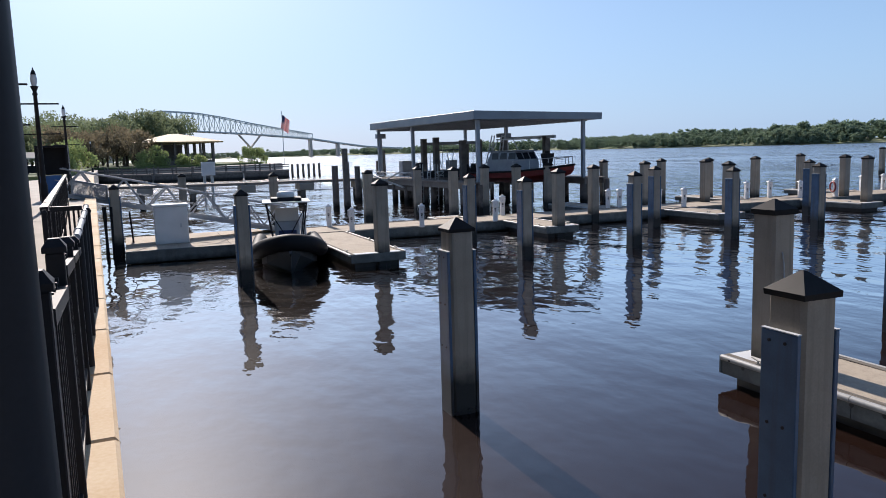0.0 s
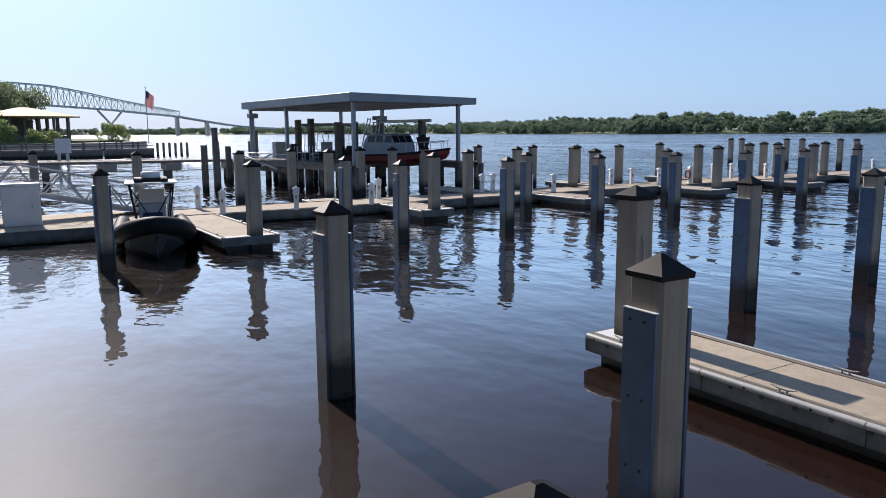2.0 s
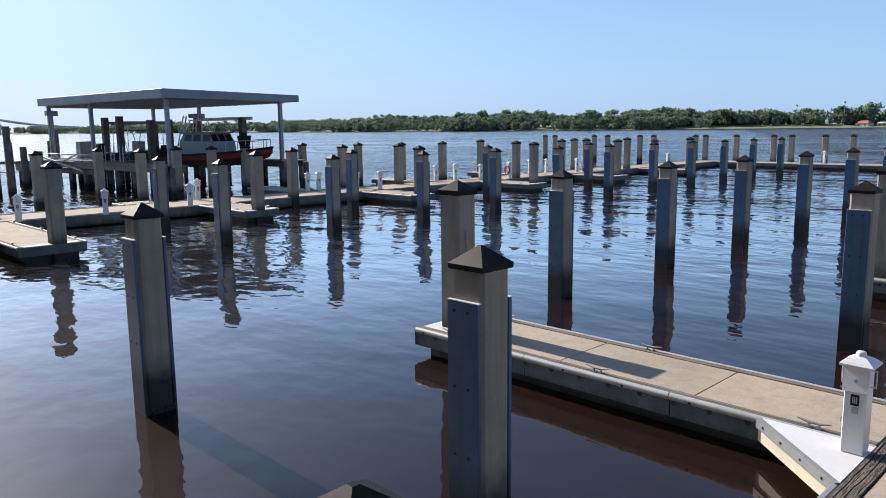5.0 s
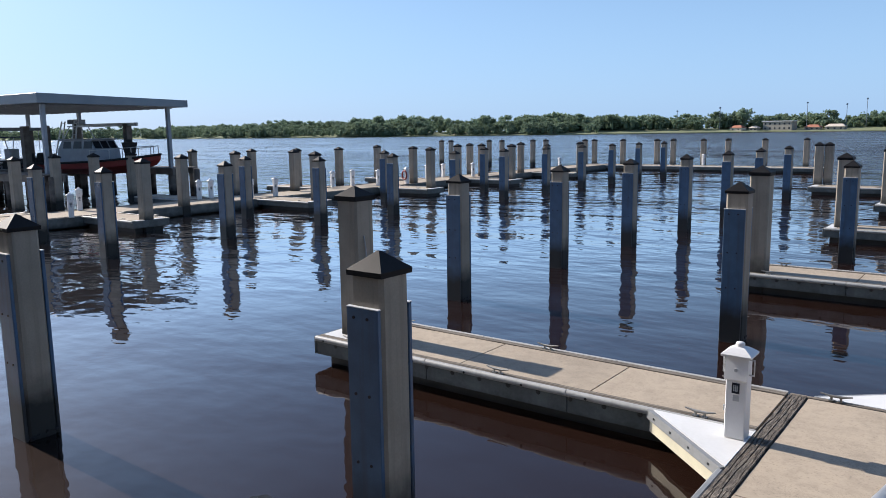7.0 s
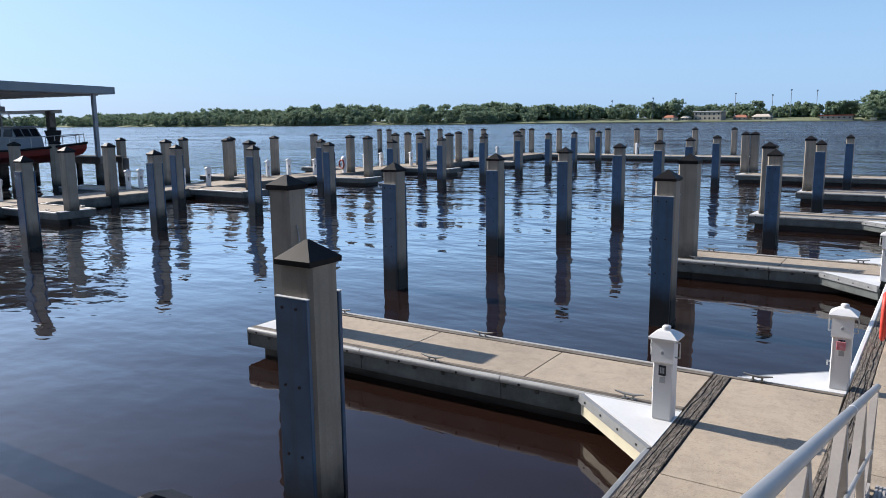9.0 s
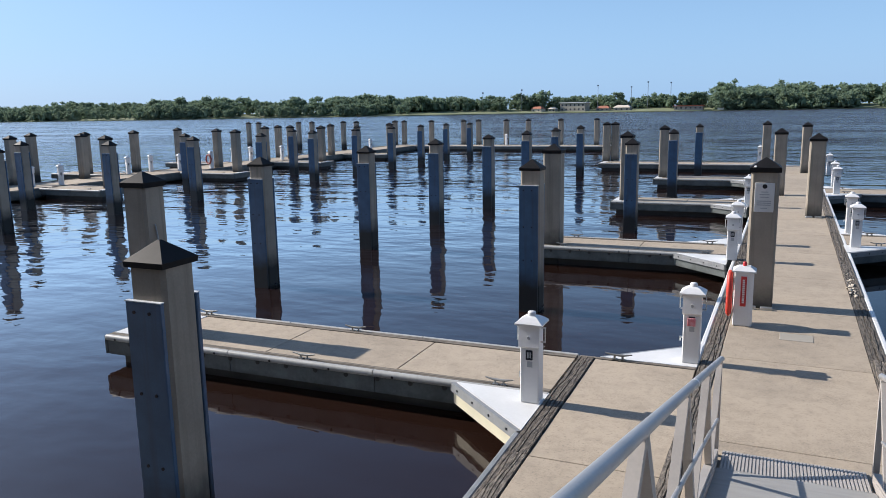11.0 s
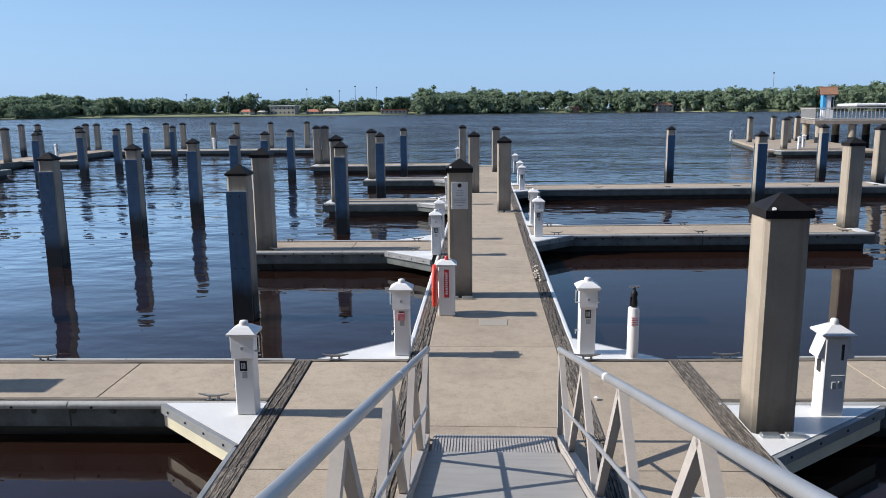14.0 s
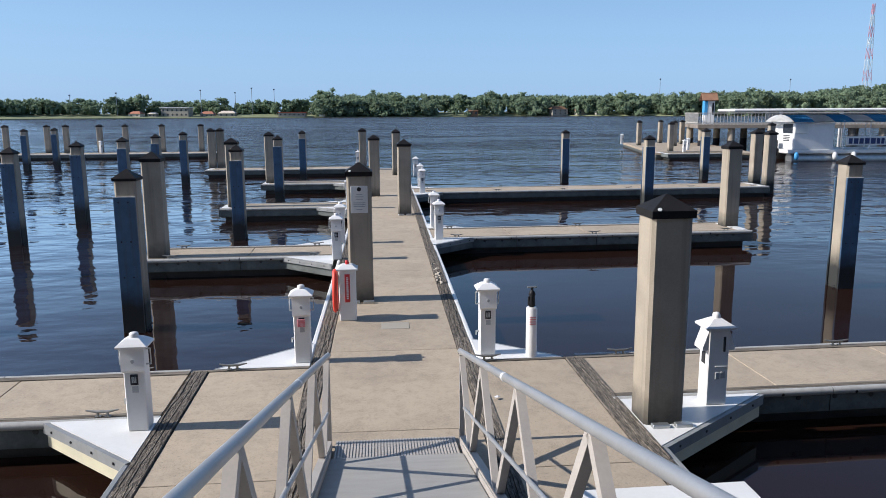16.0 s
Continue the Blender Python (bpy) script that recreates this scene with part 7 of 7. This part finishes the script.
# ---- passenger boat at its landing ----
def passenger_boat():
    r = thing("passenger_boat", pose(36.05, 53.58, 0, 0, 0, -3), "white pontoon passenger boat with a blue and white striped canopy", "boat")
    L0, L1, W = -5.6, 12.0, 1.9
    bm = bmesh.new()
    for s in (-1, 1):
        rod(bm, (L0, s * 1.3, 0.15), (L1, s * 1.3, 0.15), 0.5, seg=12)
    part("pontoon_hull", bm, GALV, r)
    bm = bmesh.new()
    box(bm, L0 - 0.3, L1, -W, W, 0.55, 0.85, 0.05)
    part("deck", bm, VINYL, r)
    bm = bmesh.new()
    box(bm, L0, L0 + 3.0, -W + 0.1, W - 0.1, 0.85, 2.75, 0.05)
    cabin = part("cabin", bm, WHITE, r, "white forward cabin")
    bm = bmesh.new()
    box(bm, L0 + 0.06, L0 + 1.0, -W + 0.07, -W + 0.12, 2.0, 2.68, 0.015)
    bo = new("side_shutter", mesh_of("side_shutter", bm, VINYL))
    bo.parent = cabin
    bm = bmesh.new()
    box(bm, L0 - 0.025, L0 + 0.02, -W + 0.3, -W + 1.7, 2.0, 2.68, 0.01)
    bo = new("window", mesh_of("window", bm, DARK_GLASS))
    bo.parent = cabin
    for k in range(4):
        bm = bmesh.new()
        box(bm, L0 - 0.03, L0 + 0.01, -W + 0.7, -W + 1.6, 1.45 + k * 0.12, 1.5 + k * 0.12)
        bo = new("louvre", mesh_of("louvre", bm, BLACK))
        bo.parent = cabin
    seg = 10
    n = 12

    def canopy(stations, mat, label):
        bm = bmesh.new()
        rows = [[bm.verts.new((x, W * 1.1 * s * math.cos(math.pi * k / seg), 2.8 + 0.55 * s * math.sin(math.pi * k / seg) ** 2)) for k in range(seg + 1)] for x, s in stations]
        for p, q in zip(rows, rows[1:]):
            for k in range(seg):
                bm.faces.new((p[k], p[k + 1], q[k + 1], q[k]))
        bmesh.ops.solidify(bm, geom=bm.faces[:], thickness=0.04)
        for f in bm.faces:
            f.smooth = True
        part("canopy_panel", bm, mat, r, label)

    x0, step = L0 - 0.15, (L1 - L0 + 0.15) / n
    canopy([(x0 - 0.6 * math.cos(a), math.sin(a) if a else 0.05) for a in (0, 0.25, 0.5, 0.8, 1.1, 1.35, 1.5708)], VINYL, "rounded white canvas canopy end")
    for i in range(n):
        canopy([(x0 + step * i, 1), (x0 + step * (i + 1), 1)], VINYL if i % 2 else BLUE, "white canvas canopy panel" if i % 2 else "blue canvas canopy panel")
    for i in range(8):
        for s in (-1, 1):
            bm = bmesh.new()
            x = L0 + 3.6 + i * (L1 - L0 - 3.8) / 7
            rod(bm, (x, s * W, 0.8), (x, s * W, 2.92), 0.04, seg=6)
            part("canopy_post", bm, WHITE, r)
    for s in (-1, 1):
        for z in (1.15, 1.45, 1.75):
            bm = bmesh.new()
            rod(bm, (L0 + 3.2, s * W, z), (L1, s * W, z), 0.025, seg=6)
            part("side_rail", bm, WHITE, r)
    bm = bmesh.new()
    box(bm, L0 + 3.8, L1 - 0.3, -W - 0.06, -W - 0.03, 1.15, 1.75)
    panel = part("name_panel", bm, VINYL, r, "white side panel with navy lettering")
    rnd = random.Random(3)
    x = L0 + 4.0
    while x < L1 - 1.5:
        w = rnd.uniform(0.22, 0.42)
        bm = bmesh.new()
        box(bm, x, x + w, -W - 0.08, -W - 0.05, 1.25, 1.65)
        bo = new("letter_bar", mesh_of("letter_bar", bm, NAVY))
        bo.parent = panel
        x += w + 0.1
    bm = bmesh.new()
    box(bm, L0 - 0.9, L0 - 0.35, -0.35, 0.35, 0.2, 1.55, 0.12)
    part("outboard", bm, BLACK, r, "dark outboard motor")
    for x, m in ((L0 + 0.15, BLUE), (L0 + 3.0, VINYL), (L0 + 4.4, VINYL)):
        bm = bmesh.new()
        bmesh.ops.create_icosphere(bm, subdivisions=2, radius=0.18, matrix=Matrix.LocRotScale((x, -W - 0.17, 0.4), None, (1, 1, 1.7)))
        for f in bm.faces:
            f.smooth = True
        part("fender_ball", bm, m, r, "hanging boat fender")


passenger_boat()

# ---- fuel pier behind the landing ----
fp = thing("fuel_pier", pose(36.5, 68.5, 0, 0, 0, -14), "raised timber pier with a pale grey picket railing", "pier")
bm = bmesh.new()
box(bm, -6, 60, -2.5, 5, 2.05, 2.4, 0.03)
part("deck", bm, PIER_DECK, fp)
for i in range(15):
    for y in (-2.0, 4.4):
        bm = bmesh.new()
        rod(bm, (-5.5 + i * 2.6, y, -3), (-5.5 + i * 2.6, y, 2.1), 0.33, seg=10)
        part("support_post", bm, OLD_WOOD if i % 3 == 2 else PILE, fp)
        bm = bmesh.new()
        rod(bm, (-5.5 + i * 2.6, y, -1), (-5.5 + i * 2.6, y, 0.95), 0.345, seg=10)
        part("post_sleeve", bm, BLACK, fp, "black protective sleeve")
bm = bmesh.new()
for z in (2.55, 3.45):
    box(bm, -6, 60, -2.45, -2.38, z - 0.04, z + 0.04)
    box(bm, -6, -5.9, -2.45, 4.95, z - 0.04, z + 0.04)
part("railing", bm, PIER_RAIL, fp)
for i in range(150):
    bm = bmesh.new() if i == 0 else None
    if bm:
        box(bm, -0.025, 0.025, -0.02, 0.02, 2.4, 3.45)
        pk = mesh_of("picket", bm, PIER_RAIL)
    placed("picket", pk, fp, pose(-5.8 + i * 0.3, -2.41, 0))
bm = bmesh.new()
box(bm, -1, 62, 6, 14, 3.55, 3.85, 0.1)
part("long_roof", bm, WHITE, fp, "long low white roof")
bm = bmesh.new()
box(bm, 4, 61, 7.5, 13, 2.0, 3.5)
part("shed_wall", bm, STEEL_GREY, fp, "grey shed wall")
for i in range(10):
    bm = bmesh.new()
    box(bm, 3.5 + i * 5.8, 3.8 + i * 5.8, 6.3, 6.6, -2, 3.55)
    part("roof_post", bm, WHITE, fp)
for i in range(24):
    placed("picket", pk, fp, pose(-5.95, -2.2 + i * 0.3, 0))
hut = thing("fuel_hut", pose(32.75, 71.3, 2.4, 0, 0, -14) @ Matrix.Diagonal((0.75, 0.9, 1, 1)), "small white and blue hut with a brown pitched roof", "hut")
bm = bmesh.new()
box(bm, -0.58, 0.62, -0.6, 0.6, 0, 2.25, 0.02)
part("wall", bm, WHITE, hut)
bm = bmesh.new()
box(bm, -0.62, -0.25, -0.63, 0.63, 0.9, 2.2)
part("blue_panel", bm, BLUE, hut, "bright blue end panel")
bm = bmesh.new()
box(bm, 0.30, 0.54, -0.625, -0.58, 0.9, 2.0)
part("window", bm, DARK_GLASS, hut)
bm = bmesh.new()
for s in (-1, 1):
    bar(bm, (-0.98, s * 0.42, 2.58), (0.98, s * 0.42, 2.58), 1.2, 0.08, (0, s * 0.75, 1))
part("roof", bm, BROWN_ROOF, hut)
